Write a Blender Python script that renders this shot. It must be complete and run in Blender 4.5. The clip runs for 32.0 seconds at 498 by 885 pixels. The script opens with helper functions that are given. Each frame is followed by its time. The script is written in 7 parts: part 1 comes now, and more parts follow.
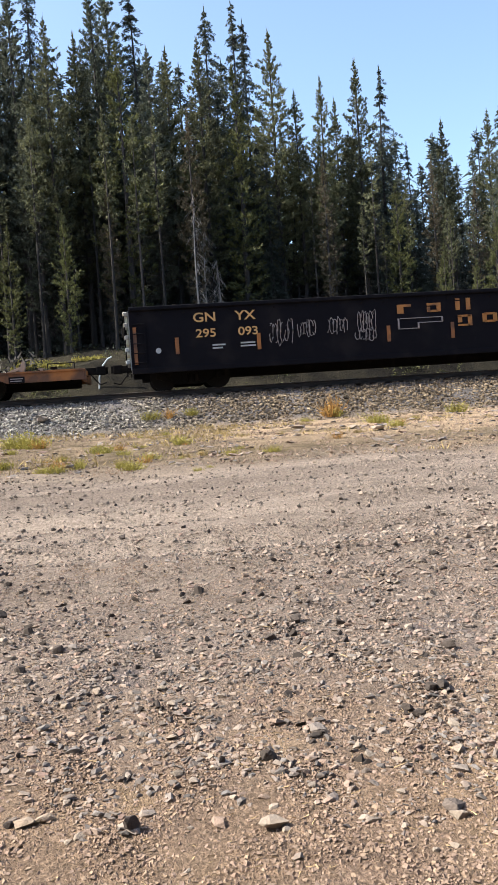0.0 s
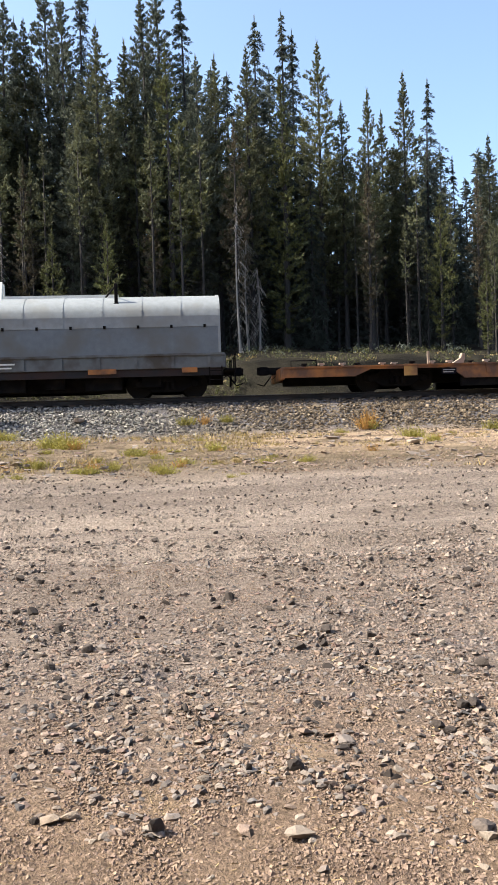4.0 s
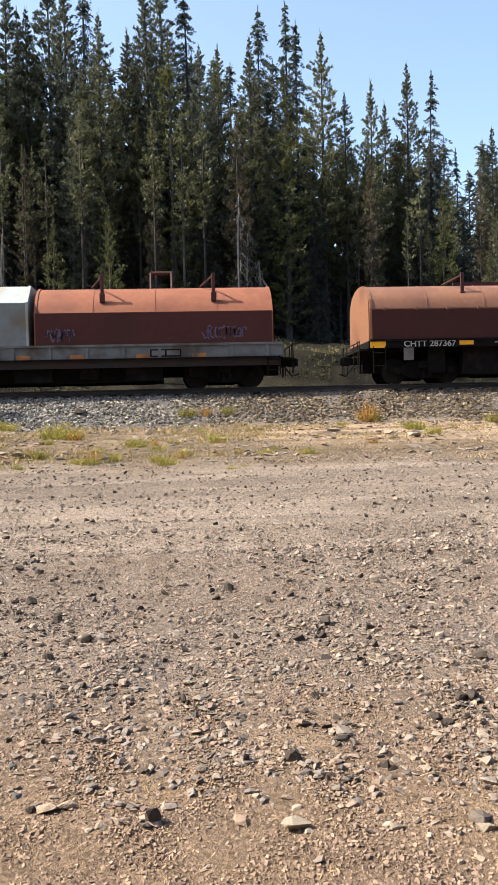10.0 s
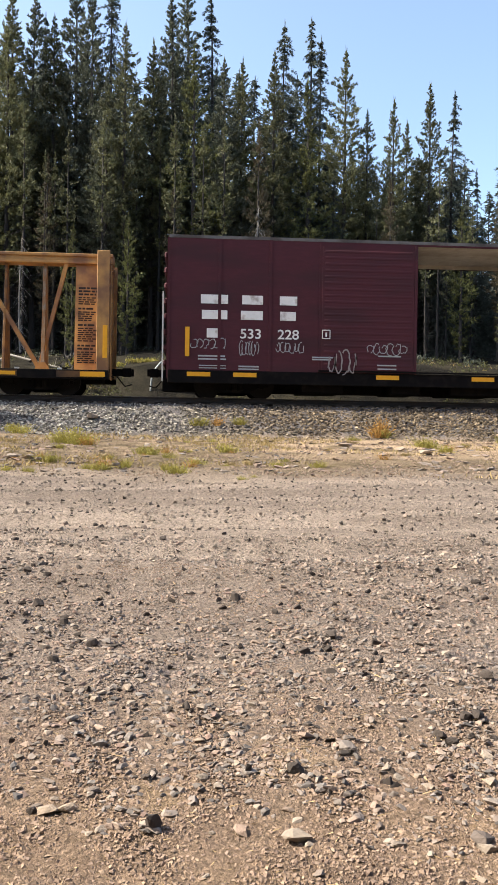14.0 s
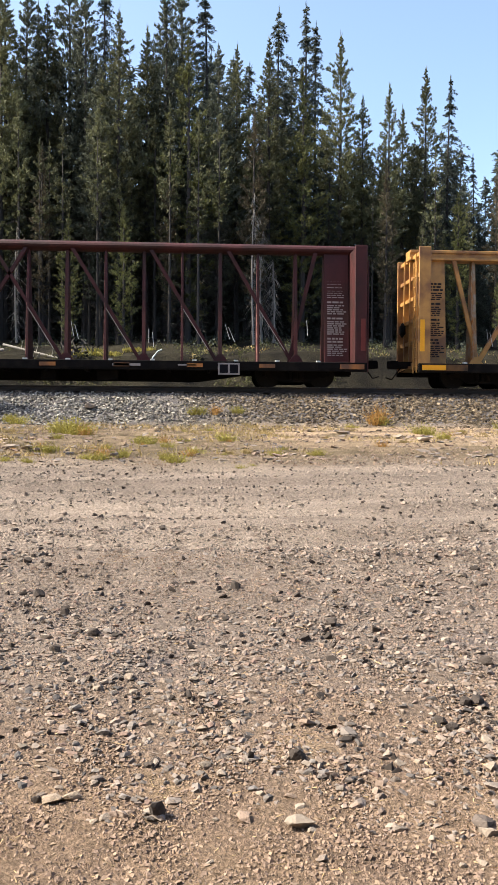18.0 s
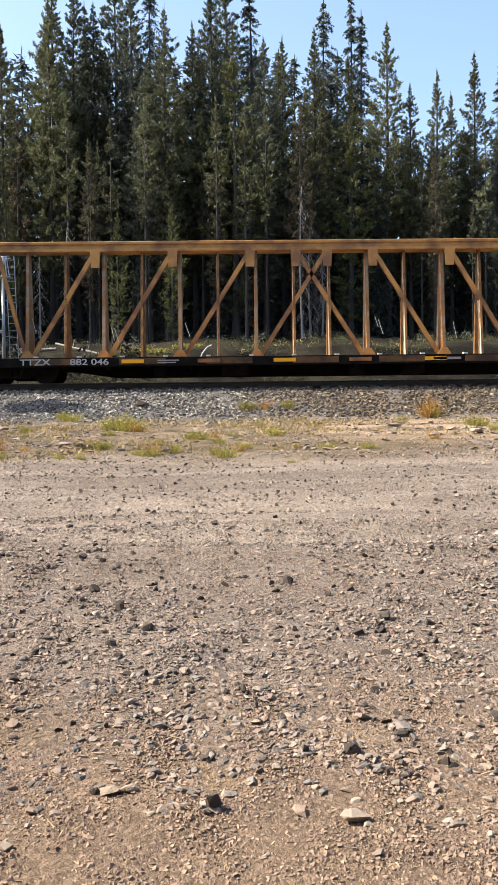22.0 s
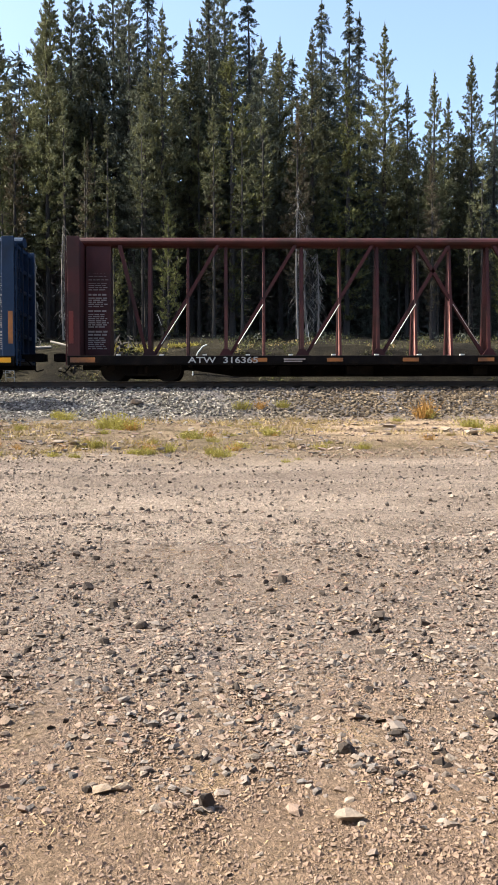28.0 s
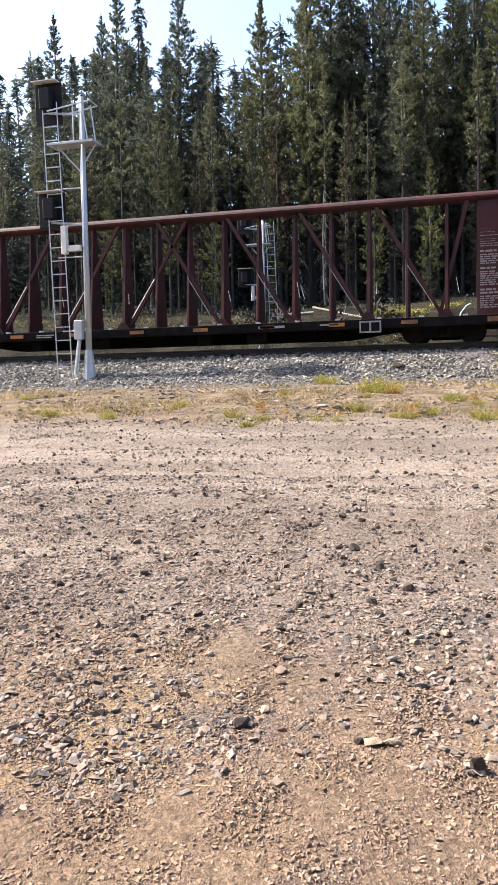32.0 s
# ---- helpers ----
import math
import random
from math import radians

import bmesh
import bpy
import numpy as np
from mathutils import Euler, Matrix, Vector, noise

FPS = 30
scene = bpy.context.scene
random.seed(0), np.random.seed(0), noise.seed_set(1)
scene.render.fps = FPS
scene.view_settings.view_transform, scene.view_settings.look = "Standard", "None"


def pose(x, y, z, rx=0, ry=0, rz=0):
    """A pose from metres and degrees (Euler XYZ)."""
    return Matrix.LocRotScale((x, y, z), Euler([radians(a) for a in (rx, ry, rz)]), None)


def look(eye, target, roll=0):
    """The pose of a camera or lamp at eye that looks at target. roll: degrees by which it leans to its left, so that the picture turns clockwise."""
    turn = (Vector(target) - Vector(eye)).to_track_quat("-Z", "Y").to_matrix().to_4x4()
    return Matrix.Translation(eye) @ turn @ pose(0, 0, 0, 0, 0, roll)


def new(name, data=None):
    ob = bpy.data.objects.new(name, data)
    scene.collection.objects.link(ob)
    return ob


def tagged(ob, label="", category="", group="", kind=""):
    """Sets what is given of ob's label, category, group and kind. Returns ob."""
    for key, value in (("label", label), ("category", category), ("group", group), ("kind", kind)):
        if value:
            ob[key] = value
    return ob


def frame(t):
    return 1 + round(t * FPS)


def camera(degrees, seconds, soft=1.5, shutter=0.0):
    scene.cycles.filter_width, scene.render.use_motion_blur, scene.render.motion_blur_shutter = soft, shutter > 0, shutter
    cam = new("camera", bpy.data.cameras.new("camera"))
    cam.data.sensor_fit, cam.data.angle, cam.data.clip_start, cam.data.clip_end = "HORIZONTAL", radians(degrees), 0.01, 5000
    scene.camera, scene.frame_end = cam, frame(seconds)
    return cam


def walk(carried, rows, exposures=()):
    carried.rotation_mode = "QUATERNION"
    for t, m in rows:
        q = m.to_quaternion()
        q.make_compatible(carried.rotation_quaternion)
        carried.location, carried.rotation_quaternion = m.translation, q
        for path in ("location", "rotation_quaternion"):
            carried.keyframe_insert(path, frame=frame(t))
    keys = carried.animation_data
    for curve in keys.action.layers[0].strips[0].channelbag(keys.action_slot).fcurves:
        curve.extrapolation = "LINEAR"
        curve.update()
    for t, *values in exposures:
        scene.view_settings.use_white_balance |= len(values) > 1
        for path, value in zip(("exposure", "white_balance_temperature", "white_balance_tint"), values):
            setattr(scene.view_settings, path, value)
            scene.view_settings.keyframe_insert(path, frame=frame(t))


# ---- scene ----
cam = camera(32.0, 32.0)
PATH = [
    (0.0, pose(0.043, -0.017, 1.623, 88.534, 3.961, -7.004)),
    (0.5, pose(0.033, -0.001, 1.612, 89.093, 2.687, -4.359)),
    (1.0, pose(0.027, 0.001, 1.617, 88.847, 2.641, -4.402)),
    (1.5, pose(0.033, -0.002, 1.617, 89.106, 2.389, -4.727)),
    (2.0, pose(0.032, 0.000, 1.617, 89.323, 2.086, -4.997)),
    (2.5, pose(0.029, -0.004, 1.617, 89.462, 2.045, -4.655)),
    (3.0, pose(0.028, 0.002, 1.614, 89.431, 2.048, -4.689)),
    (3.5, pose(0.016, -0.000, 1.612, 89.220, 1.827, -4.653)),
    (5.5, pose(0.035, 0.007, 1.604, 89.422, 1.850, -4.992)),
    (6.0, pose(0.022, 0.007, 1.602, 89.677, 1.457, -4.537)),
    (6.5, pose(0.024, 0.005, 1.605, 89.431, 1.493, -4.696)),
    (7.0, pose(0.027, 0.001, 1.608, 88.967, 1.872, -4.845)),
    (7.5, pose(0.020, 0.002, 1.605, 89.190, 1.546, -4.996)),
    (8.0, pose(0.028, 0.014, 1.601, 88.717, 1.671, -4.054)),
    (8.5, pose(0.031, 0.009, 1.604, 88.960, 2.001, -3.988)),
    (9.0, pose(0.025, 0.008, 1.605, 88.928, 1.718, -4.991)),
    (9.5, pose(0.020, 0.000, 1.607, 88.835, 0.917, -4.884)),
    (10.0, pose(0.027, 0.014, 1.603, 88.699, 1.409, -4.686)),
    (10.5, pose(0.017, 0.003, 1.606, 88.554, 0.955, -4.405)),
    (11.0, pose(-0.007, -0.001, 1.601, 88.618, -0.404, -3.503)),
    (11.5, pose(0.013, 0.018, 1.592, 89.032, -0.440, -4.007)),
    (12.0, pose(0.001, 0.011, 1.597, 88.605, -0.278, -3.452)),
    (12.5, pose(0.003, 0.010, 1.596, 89.021, -0.721, -3.699)),
    (13.0, pose(-0.000, 0.000, 1.600, 89.250, -0.850, -4.000)),
    (13.5, pose(0.005, 0.008, 1.594, 89.458, -0.904, -3.968)),
    (15.5, pose(0.009, -0.000, 1.600, 89.496, -0.395, -4.237)),
    (16.0, pose(0.009, -0.004, 1.604, 89.547, -0.312, -4.441)),
    (16.5, pose(0.014, 0.004, 1.599, 89.352, -0.141, -4.340)),
    (17.0, pose(0.017, -0.001, 1.600, 89.380, -0.080, -4.491)),
    (17.5, pose(0.014, 0.005, 1.600, 89.466, 0.141, -4.524)),
    (18.0, pose(0.000, -0.002, 1.600, 88.708, -0.329, -4.131)),
    (18.5, pose(0.014, 0.005, 1.599, 88.731, 0.116, -4.104)),
    (19.0, pose(0.010, 0.010, 1.597, 88.546, -0.016, -4.232)),
    (19.5, pose(0.006, 0.006, 1.598, 88.521, 0.062, -4.211)),
    (20.0, pose(0.003, 0.005, 1.600, 88.600, 0.400, -3.547)),
    (20.5, pose(0.007, 0.006, 1.598, 88.353, 0.534, -3.387)),
    (21.0, pose(0.009, -0.003, 1.604, 88.422, 0.660, -2.337)),
    (21.5, pose(0.003, -0.009, 1.603, 88.497, 0.448, -1.100)),
    (22.0, pose(0.003, -0.003, 1.600, 88.349, 0.656, -0.806)),
    (22.5, pose(-0.004, -0.006, 1.601, 88.283, 0.406, -0.231)),
    (23.0, pose(-0.007, 0.001, 1.594, 88.236, 0.041, -0.041)),
    (23.5, pose(-0.002, 0.012, 1.587, 88.323, -0.153, -0.149)),
    (24.0, pose(-0.008, 0.008, 1.590, 88.416, -0.472, -0.129)),
    (24.5, pose(-0.005, -0.006, 1.593, 88.159, -0.478, 0.165)),
    (26.5, pose(-0.003, 0.006, 1.591, 88.354, 0.056, -0.289)),
    (27.0, pose(-0.016, -0.008, 1.599, 88.258, -0.070, -0.746)),
    (27.5, pose(-0.001, 0.010, 1.590, 88.413, 0.113, -0.854)),
    (28.0, pose(-0.004, 0.013, 1.589, 88.354, 0.151, -1.158)),
    (28.5, pose(-0.012, 0.013, 1.586, 88.250, -0.533, -0.364)),
    (29.0, pose(-0.000, 0.022, 1.582, 88.153, -0.156, -0.701)),
    (29.5, pose(-0.005, 0.003, 1.589, 87.937, -0.324, -0.816)),
    (30.0, pose(-0.013, 0.002, 1.588, 87.883, -0.820, 0.180)),
    (30.5, pose(-0.014, 0.005, 1.585, 87.864, -0.755, 1.083)),
    (31.0, pose(-0.024, -0.022, 1.591, 87.638, -1.080, 2.844)),
    (31.5, pose(-0.039, -0.054, 1.604, 86.474, -1.412, 6.199)),
    (31.6, pose(-0.038, -0.050, 1.603, 86.908, -1.093, 7.059)),
    (31.7, pose(-0.026, -0.047, 1.602, 86.382, -0.204, 9.649)),
    (31.8, pose(-0.014, -0.049, 1.602, 86.199, -0.116, 11.590)),
    (31.9, pose(-0.030, -0.044, 1.611, 86.069, 1.227, 14.047)),
    (32.0, pose(-0.031, -0.049, 1.599, 86.124, 1.179, 15.878)),
]
walk(cam, PATH, exposures=[(0.0, 1.27, 6320, 6), (0.8, 1.29, 6320, 6), (3.5, 1.29, 6380, 6), (8.0, 1.30, 6700, 6), (22.0, 1.34, 6560, 6), (24.0, 1.40, 6420, 6),
                           (27.0, 1.41, 6620, 6), (31.0, 1.46, 6580, 6), (32.0, 1.65, 6400, 10)])

# ---- light ----
SUN_TO = Vector((-0.69, 0.004, 0.72)).normalized()
world = bpy.data.worlds.new("sky")
scene.world = world
world.use_nodes = True
wn = world.node_tree
sky = wn.nodes.new("ShaderNodeTexSky")
sky.sky_type, sky.sun_disc = "NISHITA", False
sky.sun_elevation = math.asin(SUN_TO.z)
sky.sun_rotation = math.atan2(SUN_TO.x, SUN_TO.y)
sky.altitude, sky.air_density, sky.dust_density, sky.ozone_density = 1200, 1.0, 6.5, 1.2
wn.links.new(sky.outputs["Color"], wn.nodes["Background"].inputs["Color"])
wn.nodes["Background"].inputs["Strength"].default_value = 0.15
sun = new("sun", bpy.data.lights.new("sun", "SUN"))
sun.data.energy, sun.data.angle, sun.data.color = 4.8, radians(0.5), (1.0, 0.92, 0.78)
sun.matrix_world = look(SUN_TO * 200, (0, 0, 0))


# ---- materials ----
def mat(name, col, rough=0.7, metal=0.0, var=0.18, scale=6.0, fine=60.0, bump=0.15, dirt=None, dirt_amt=0.35, dirt_scale=1.2,
        stretch=(1, 1, 1), rand=0.0, island=0.0, trans=0.0, spec=0.5, alt=None, ramp=None, along=None):
    m = bpy.data.materials.new(name)
    m.use_nodes = True
    nt = m.node_tree
    N, L = nt.nodes, nt.links
    b = N["Principled BSDF"]
    b.inputs["Roughness"].default_value, b.inputs["Metallic"].default_value = rough, metal
    b.inputs["Specular IOR Level"].default_value = spec
    tc, mp = N.new("ShaderNodeTexCoord"), N.new("ShaderNodeMapping")
    mp.inputs["Scale"].default_value = stretch
    L.new(tc.outputs["Object"], mp.inputs["Vector"])

    def noise_tex(sc, det=4):
        n = N.new("ShaderNodeTexNoise")
        n.inputs["Scale"].default_value, n.inputs["Detail"].default_value = sc, det
        L.new(mp.outputs["Vector"], n.inputs["Vector"])
        return n.outputs["Fac"]

    def mth(op, a, c):
        n = N.new("ShaderNodeMath")
        n.operation = op
        for i, v in enumerate((a, c)):
            if isinstance(v, (int, float)):
                n.inputs[i].default_value = v
            else:
                L.new(v, n.inputs[i])
        return n.outputs[0]

    big, small = noise_tex(scale), noise_tex(fine, 3)
    val = mth("ADD", mth("MULTIPLY", mth("SUBTRACT", big, 0.5), 2.4 * var), mth("MULTIPLY", mth("SUBTRACT", small, 0.5), 1.6 * var))
    if rand:
        oi = N.new("ShaderNodeObjectInfo")
        val = mth("ADD", val, mth("MULTIPLY", mth("SUBTRACT", oi.outputs["Random"], 0.5), rand))
    if island:
        gi = N.new("ShaderNodeNewGeometry")
        val = mth("ADD", val, mth("MULTIPLY", mth("SUBTRACT", gi.outputs["Random Per Island"], 0.5), island))
    hsv = N.new("ShaderNodeHueSaturation")
    hsv.inputs["Color"].default_value = (*col, 1)
    L.new(mth("ADD", val, 1.0), hsv.inputs["Value"])
    out = hsv.outputs["Color"]
    if alt:
        src = gi.outputs["Random Per Island"] if island else oi.outputs["Random"]
        am = N.new("ShaderNodeMix")
        am.data_type = "RGBA"
        L.new(mth("FRACT", mth("MULTIPLY", src, 37.3), 0.0), am.inputs[0])
        am.inputs[6].default_value, am.inputs[7].default_value = (*col, 1), (*alt, 1)
        L.new(am.outputs[2], hsv.inputs["Color"])
    if ramp:
        src = gi.outputs["Random Per Island"] if island else oi.outputs["Random"]
        cr = N.new("ShaderNodeValToRGB")
        while len(cr.color_ramp.elements) < len(ramp):
            cr.color_ramp.elements.new(0.5)
        for i, c in enumerate(ramp):
            cr.color_ramp.elements[i].position = i / (len(ramp) - 1)
            cr.color_ramp.elements[i].color = (*c, 1)
        L.new(mth("FRACT", mth("MULTIPLY", src, 37.3), 0.0), cr.inputs[0])
        L.new(cr.outputs[0], hsv.inputs["Color"])
    if along:
        # older, browner stone from one place along the track on
        sx = N.new("ShaderNodeSeparateXYZ")
        L.new(tc.outputs["Object"], sx.inputs[0])
        am2, ar = N.new("ShaderNodeMix"), N.new("ShaderNodeMapRange")
        am2.data_type, am2.blend_type = "RGBA", "MULTIPLY"
        ar.inputs["From Min"].default_value, ar.inputs["From Max"].default_value = along[0], along[1]
        L.new(mth("ADD", sx.outputs["X"], mth("MULTIPLY", mth("SUBTRACT", noise_tex(0.5, 4), 0.5), 7.0)), ar.inputs["Value"])
        L.new(ar.outputs[0], am2.inputs[0])
        L.new(out, am2.inputs[6])
        am2.inputs[7].default_value = (*along[2], 1)
        out = am2.outputs[2]
    if dirt:
        mx = N.new("ShaderNodeMix")
        mx.data_type = "RGBA"
        d = noise_tex(dirt_scale, 8)
        rp = N.new("ShaderNodeMapRange")
        rp.inputs["From Min"].default_value, rp.inputs["From Max"].default_value = 0.62 - dirt_amt * 0.4, 0.72 - dirt_amt * 0.2
        L.new(d, rp.inputs["Value"])
        L.new(rp.outputs[0], mx.inputs[0])
        L.new(out, mx.inputs[6])
        mx.inputs[7].default_value = (*dirt, 1)
        out = mx.outputs[2]
    L.new(out, b.inputs["Base Color"])
    if bump:
        bp = N.new("ShaderNodeBump")
        bp.inputs["Strength"].default_value, bp.inputs["Distance"].default_value = bump, 0.02
        L.new(mth("ADD", small, mth("MULTIPLY", big, 0.6)), bp.inputs["Height"])
        L.new(bp.outputs[0], b.inputs["Normal"])
    if trans:
        tr = N.new("ShaderNodeBsdfTranslucent")
        L.new(out, tr.inputs["Color"])
        ms = N.new("ShaderNodeMixShader")
        ms.inputs[0].default_value = trans
        L.new(b.outputs[0], ms.inputs[1])
        L.new(tr.outputs[0], ms.inputs[2])
        L.new(ms.outputs[0], N["Material Output"].inputs["Surface"])
    return m


RUST = (0.10, 0.045, 0.025)
M_BLACK = mat("black_paint", (0.005, 0.005, 0.008), 0.8, spec=0.1, dirt=(0.011, 0.010, 0.012), dirt_amt=0.25)
M_UNDER = mat("under_steel", (0.0065, 0.006, 0.0065), 0.95, spec=0.08, dirt=(0.013, 0.011, 0.010), dirt_amt=0.3, dirt_scale=3)
M_WHEEL = mat("wheel_steel", (0.009, 0.008, 0.008), 0.8, spec=0.2)
M_TREAD = mat("bright_tread", (0.45, 0.43, 0.42), 0.3, metal=0.9, bump=0.05)
M_ORANGE = mat("orange_paint", (0.33, 0.125, 0.03), 0.6, dirt=(0.105, 0.048, 0.026), dirt_amt=0.55, dirt_scale=1.6)
M_YELLOW = mat("yellow_paint", (0.40, 0.212, 0.062), 0.5, dirt=(0.19, 0.092, 0.04), dirt_amt=0.48, dirt_scale=1.4)
M_YWORN = mat("worn_yellow_paint", (0.20, 0.105, 0.04), 0.65, dirt=(0.21, 0.175, 0.135), dirt_amt=0.45, dirt_scale=3.5)
M_YPOST = mat("rust_stained_yellow_paint", (0.235, 0.115, 0.034), 0.65, spec=0.3, dirt=(0.10, 0.052, 0.03), dirt_amt=0.5, dirt_scale=3.0)
M_YSILL = mat("grimy_brown_yellow_paint", (0.115, 0.062, 0.028), 0.75, spec=0.2, dirt=(0.045, 0.03, 0.022), dirt_amt=0.5, dirt_scale=2.0)
M_RED = mat("oxide_red_paint", (0.047, 0.011, 0.012), 0.6, spec=0.3, dirt=(0.028, 0.009, 0.009), dirt_amt=0.4)
M_BLUE = mat("blue_paint", (0.0055, 0.023, 0.060), 0.6, spec=0.3, dirt=(0.006, 0.016, 0.036), dirt_amt=0.4)
M_MAROON = mat("maroon_paint", (0.064, 0.016, 0.023), 0.7, spec=0.25, dirt=(0.046, 0.015, 0.020), dirt_amt=0.4, dirt_scale=0.7, stretch=(0.5, 1, 2))
# pale copies of the car paints that hold the sunlight on post faces
M_REDFACE = mat("sunlit_red_paint", (0.50, 0.235, 0.20), 0.7, dirt=(0.36, 0.15, 0.125), dirt_amt=0.35, dirt_scale=2.5)
M_BLUEFACE = mat("sunlit_blue_paint", (0.42, 0.49, 0.58), 0.7, dirt=(0.22, 0.30, 0.42), dirt_amt=0.35, dirt_scale=2.5)
M_YELLOWFACE = mat("sunlit_yellow_paint", (0.68, 0.55, 0.38), 0.7, dirt=(0.40, 0.20, 0.08), dirt_amt=0.35, dirt_scale=2.5)
M_RUSTFACE = mat("sunlit_rust_orange_paint", (0.42, 0.17, 0.04), 0.7, dirt=(0.45, 0.38, 0.30), dirt_amt=0.4, dirt_scale=4)
M_LINING = mat("beige_lining", (0.42, 0.39, 0.34), 0.8, dirt=(0.30, 0.27, 0.23), dirt_amt=0.4)
# silver in a brightened tone for the lit top and a shaded one below
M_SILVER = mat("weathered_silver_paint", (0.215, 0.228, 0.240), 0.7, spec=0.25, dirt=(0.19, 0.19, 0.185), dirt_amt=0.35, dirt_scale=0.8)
M_SILVERSIDE = mat("shaded_silver_paint", (0.130, 0.146, 0.166), 0.7, spec=0.25, dirt=(0.118, 0.120, 0.118), dirt_amt=0.4, dirt_scale=0.8)
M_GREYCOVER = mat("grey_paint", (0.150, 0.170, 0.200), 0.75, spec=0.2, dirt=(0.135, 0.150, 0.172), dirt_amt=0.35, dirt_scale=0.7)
M_GREYSIDE = mat("shaded_grey_paint", (0.092, 0.102, 0.116), 0.75, spec=0.2, dirt=(0.080, 0.088, 0.090), dirt_amt=0.35, dirt_scale=0.7)
M_REDCOVER = mat("shaded_red_cover_paint", (0.060, 0.018, 0.0165), 0.75, spec=0.2, dirt=(0.046, 0.0155, 0.014), dirt_amt=0.4, dirt_scale=0.6)
M_REDTOP = mat("sunlit_red_cover_paint", (0.205, 0.078, 0.048), 0.75, spec=0.2, dirt=(0.150, 0.056, 0.036), dirt_amt=0.4, dirt_scale=0.8)
M_BOARD = mat("grey_brown_walkway_steel", (0.115, 0.078, 0.062), 0.8, spec=0.2, dirt=(0.10, 0.045, 0.03), dirt_amt=0.35, dirt_scale=1.0)
M_VIOLET = mat("faded_violet_spray_paint", (0.085, 0.060, 0.112), 0.7, var=0.3, bump=0)
M_ROOF = mat("weathered_cream_roof_paint", (0.30, 0.235, 0.185), 0.7, dirt=(0.22, 0.15, 0.11), dirt_amt=0.35, dirt_scale=1.2)
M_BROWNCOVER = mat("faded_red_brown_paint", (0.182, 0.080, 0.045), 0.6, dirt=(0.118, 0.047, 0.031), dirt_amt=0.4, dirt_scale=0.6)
M_MAROONPANEL = mat("less_faded_shaded_maroon_paint", (0.044, 0.0125, 0.0115), 0.65, spec=0.2, dirt=(0.036, 0.0115, 0.0105), dirt_amt=0.4, dirt_scale=0.6)
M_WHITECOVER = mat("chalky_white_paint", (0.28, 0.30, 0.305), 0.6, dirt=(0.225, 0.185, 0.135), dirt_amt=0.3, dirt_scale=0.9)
M_WHITESIDE = mat("shaded_white_paint", (0.150, 0.165, 0.168), 0.7, spec=0.25, dirt=(0.13, 0.112, 0.09), dirt_amt=0.3, dirt_scale=0.9)
M_HOPPER = mat("light_grey_hopper_paint", (0.150, 0.205, 0.262), 0.6, spec=0.35, dirt=(0.137, 0.186, 0.234), dirt_amt=0.4, dirt_scale=0.5)
M_SILLGREY = mat("grey_sill_paint", (0.12, 0.115, 0.11), 0.6, dirt=(0.055, 0.045, 0.04), dirt_amt=0.45, dirt_scale=1.3)
M_SILLPALE = mat("pale_stained_sill_paint", (0.115, 0.122, 0.128), 0.7, spec=0.3, dirt=(0.062, 0.052, 0.044), dirt_amt=0.42, dirt_scale=1.3)
M_SILLBROWN = mat("rust_stained_dark_sill_paint", (0.022, 0.020, 0.022), 0.75, spec=0.2, dirt=(0.036, 0.021, 0.018), dirt_amt=0.35, dirt_scale=0.9)
M_WHITE = mat("white_lettering", (0.72, 0.72, 0.70), 0.6, var=0.1, bump=0, dirt=(0.4, 0.36, 0.33), dirt_amt=0.2, dirt_scale=3)
M_GRAFFITI = mat("pale_spray_paint", (0.34, 0.355, 0.37), 0.65, var=0.25, bump=0)
M_FADED = mat("faded_grey_lettering", (0.25, 0.225, 0.225), 0.7, var=0.3, bump=0)
M_TAN = mat("tan_lettering", (0.55, 0.33, 0.13), 0.6, var=0.15, bump=0)
M_MARK = mat("faded_orange_lettering", (0.34, 0.15, 0.04), 0.7, var=0.25, bump=0, dirt=(0.12, 0.06, 0.03), dirt_amt=0.3, dirt_scale=3)
M_DARKTEXT = mat("dark_lettering", (0.012, 0.016, 0.028), 0.6, var=0.1, bump=0)
M_REFLECT = mat("yellow_reflector", (0.75, 0.36, 0.02), 0.4, var=0.1, bump=0)
M_REDREFL = mat("red_reflector", (0.12, 0.022, 0.018), 0.4, var=0.1, bump=0)
M_STRAP = mat("pale_strap", (0.7, 0.7, 0.68), 0.6, var=0.1, bump=0)
M_RAIL = mat("rusty_rail", (0.036, 0.025, 0.020), 0.7, dirt=(0.02, 0.017, 0.015), dirt_amt=0.4)
M_TIE = mat("creosoted_wood", (0.06, 0.045, 0.035), 0.9, stretch=(1, 6, 6))
M_BALLAST = mat("grey_ballast", (0.25, 0.23, 0.21), 0.9, spec=0.2, var=0.3, scale=3, fine=40, bump=0.4, island=0.7,
                ramp=((0.31, 0.295, 0.275), (0.15, 0.142, 0.132), (0.39, 0.37, 0.335), (0.235, 0.215, 0.19), (0.065, 0.06, 0.056), (0.33, 0.30, 0.26)),
                along=(-3.0, 3.5, (0.66, 0.54, 0.42)))
M_STONE = mat("gravel_stone", (0.27, 0.194, 0.138), 0.92, var=0.16, scale=2.5, fine=11, bump=0.35, rand=0.3, spec=0.15,
              ramp=((0.24, 0.188, 0.15), (0.165, 0.148, 0.14), (0.235, 0.17, 0.132), (0.09, 0.08, 0.077), (0.265, 0.21, 0.163), (0.19, 0.13, 0.104)))
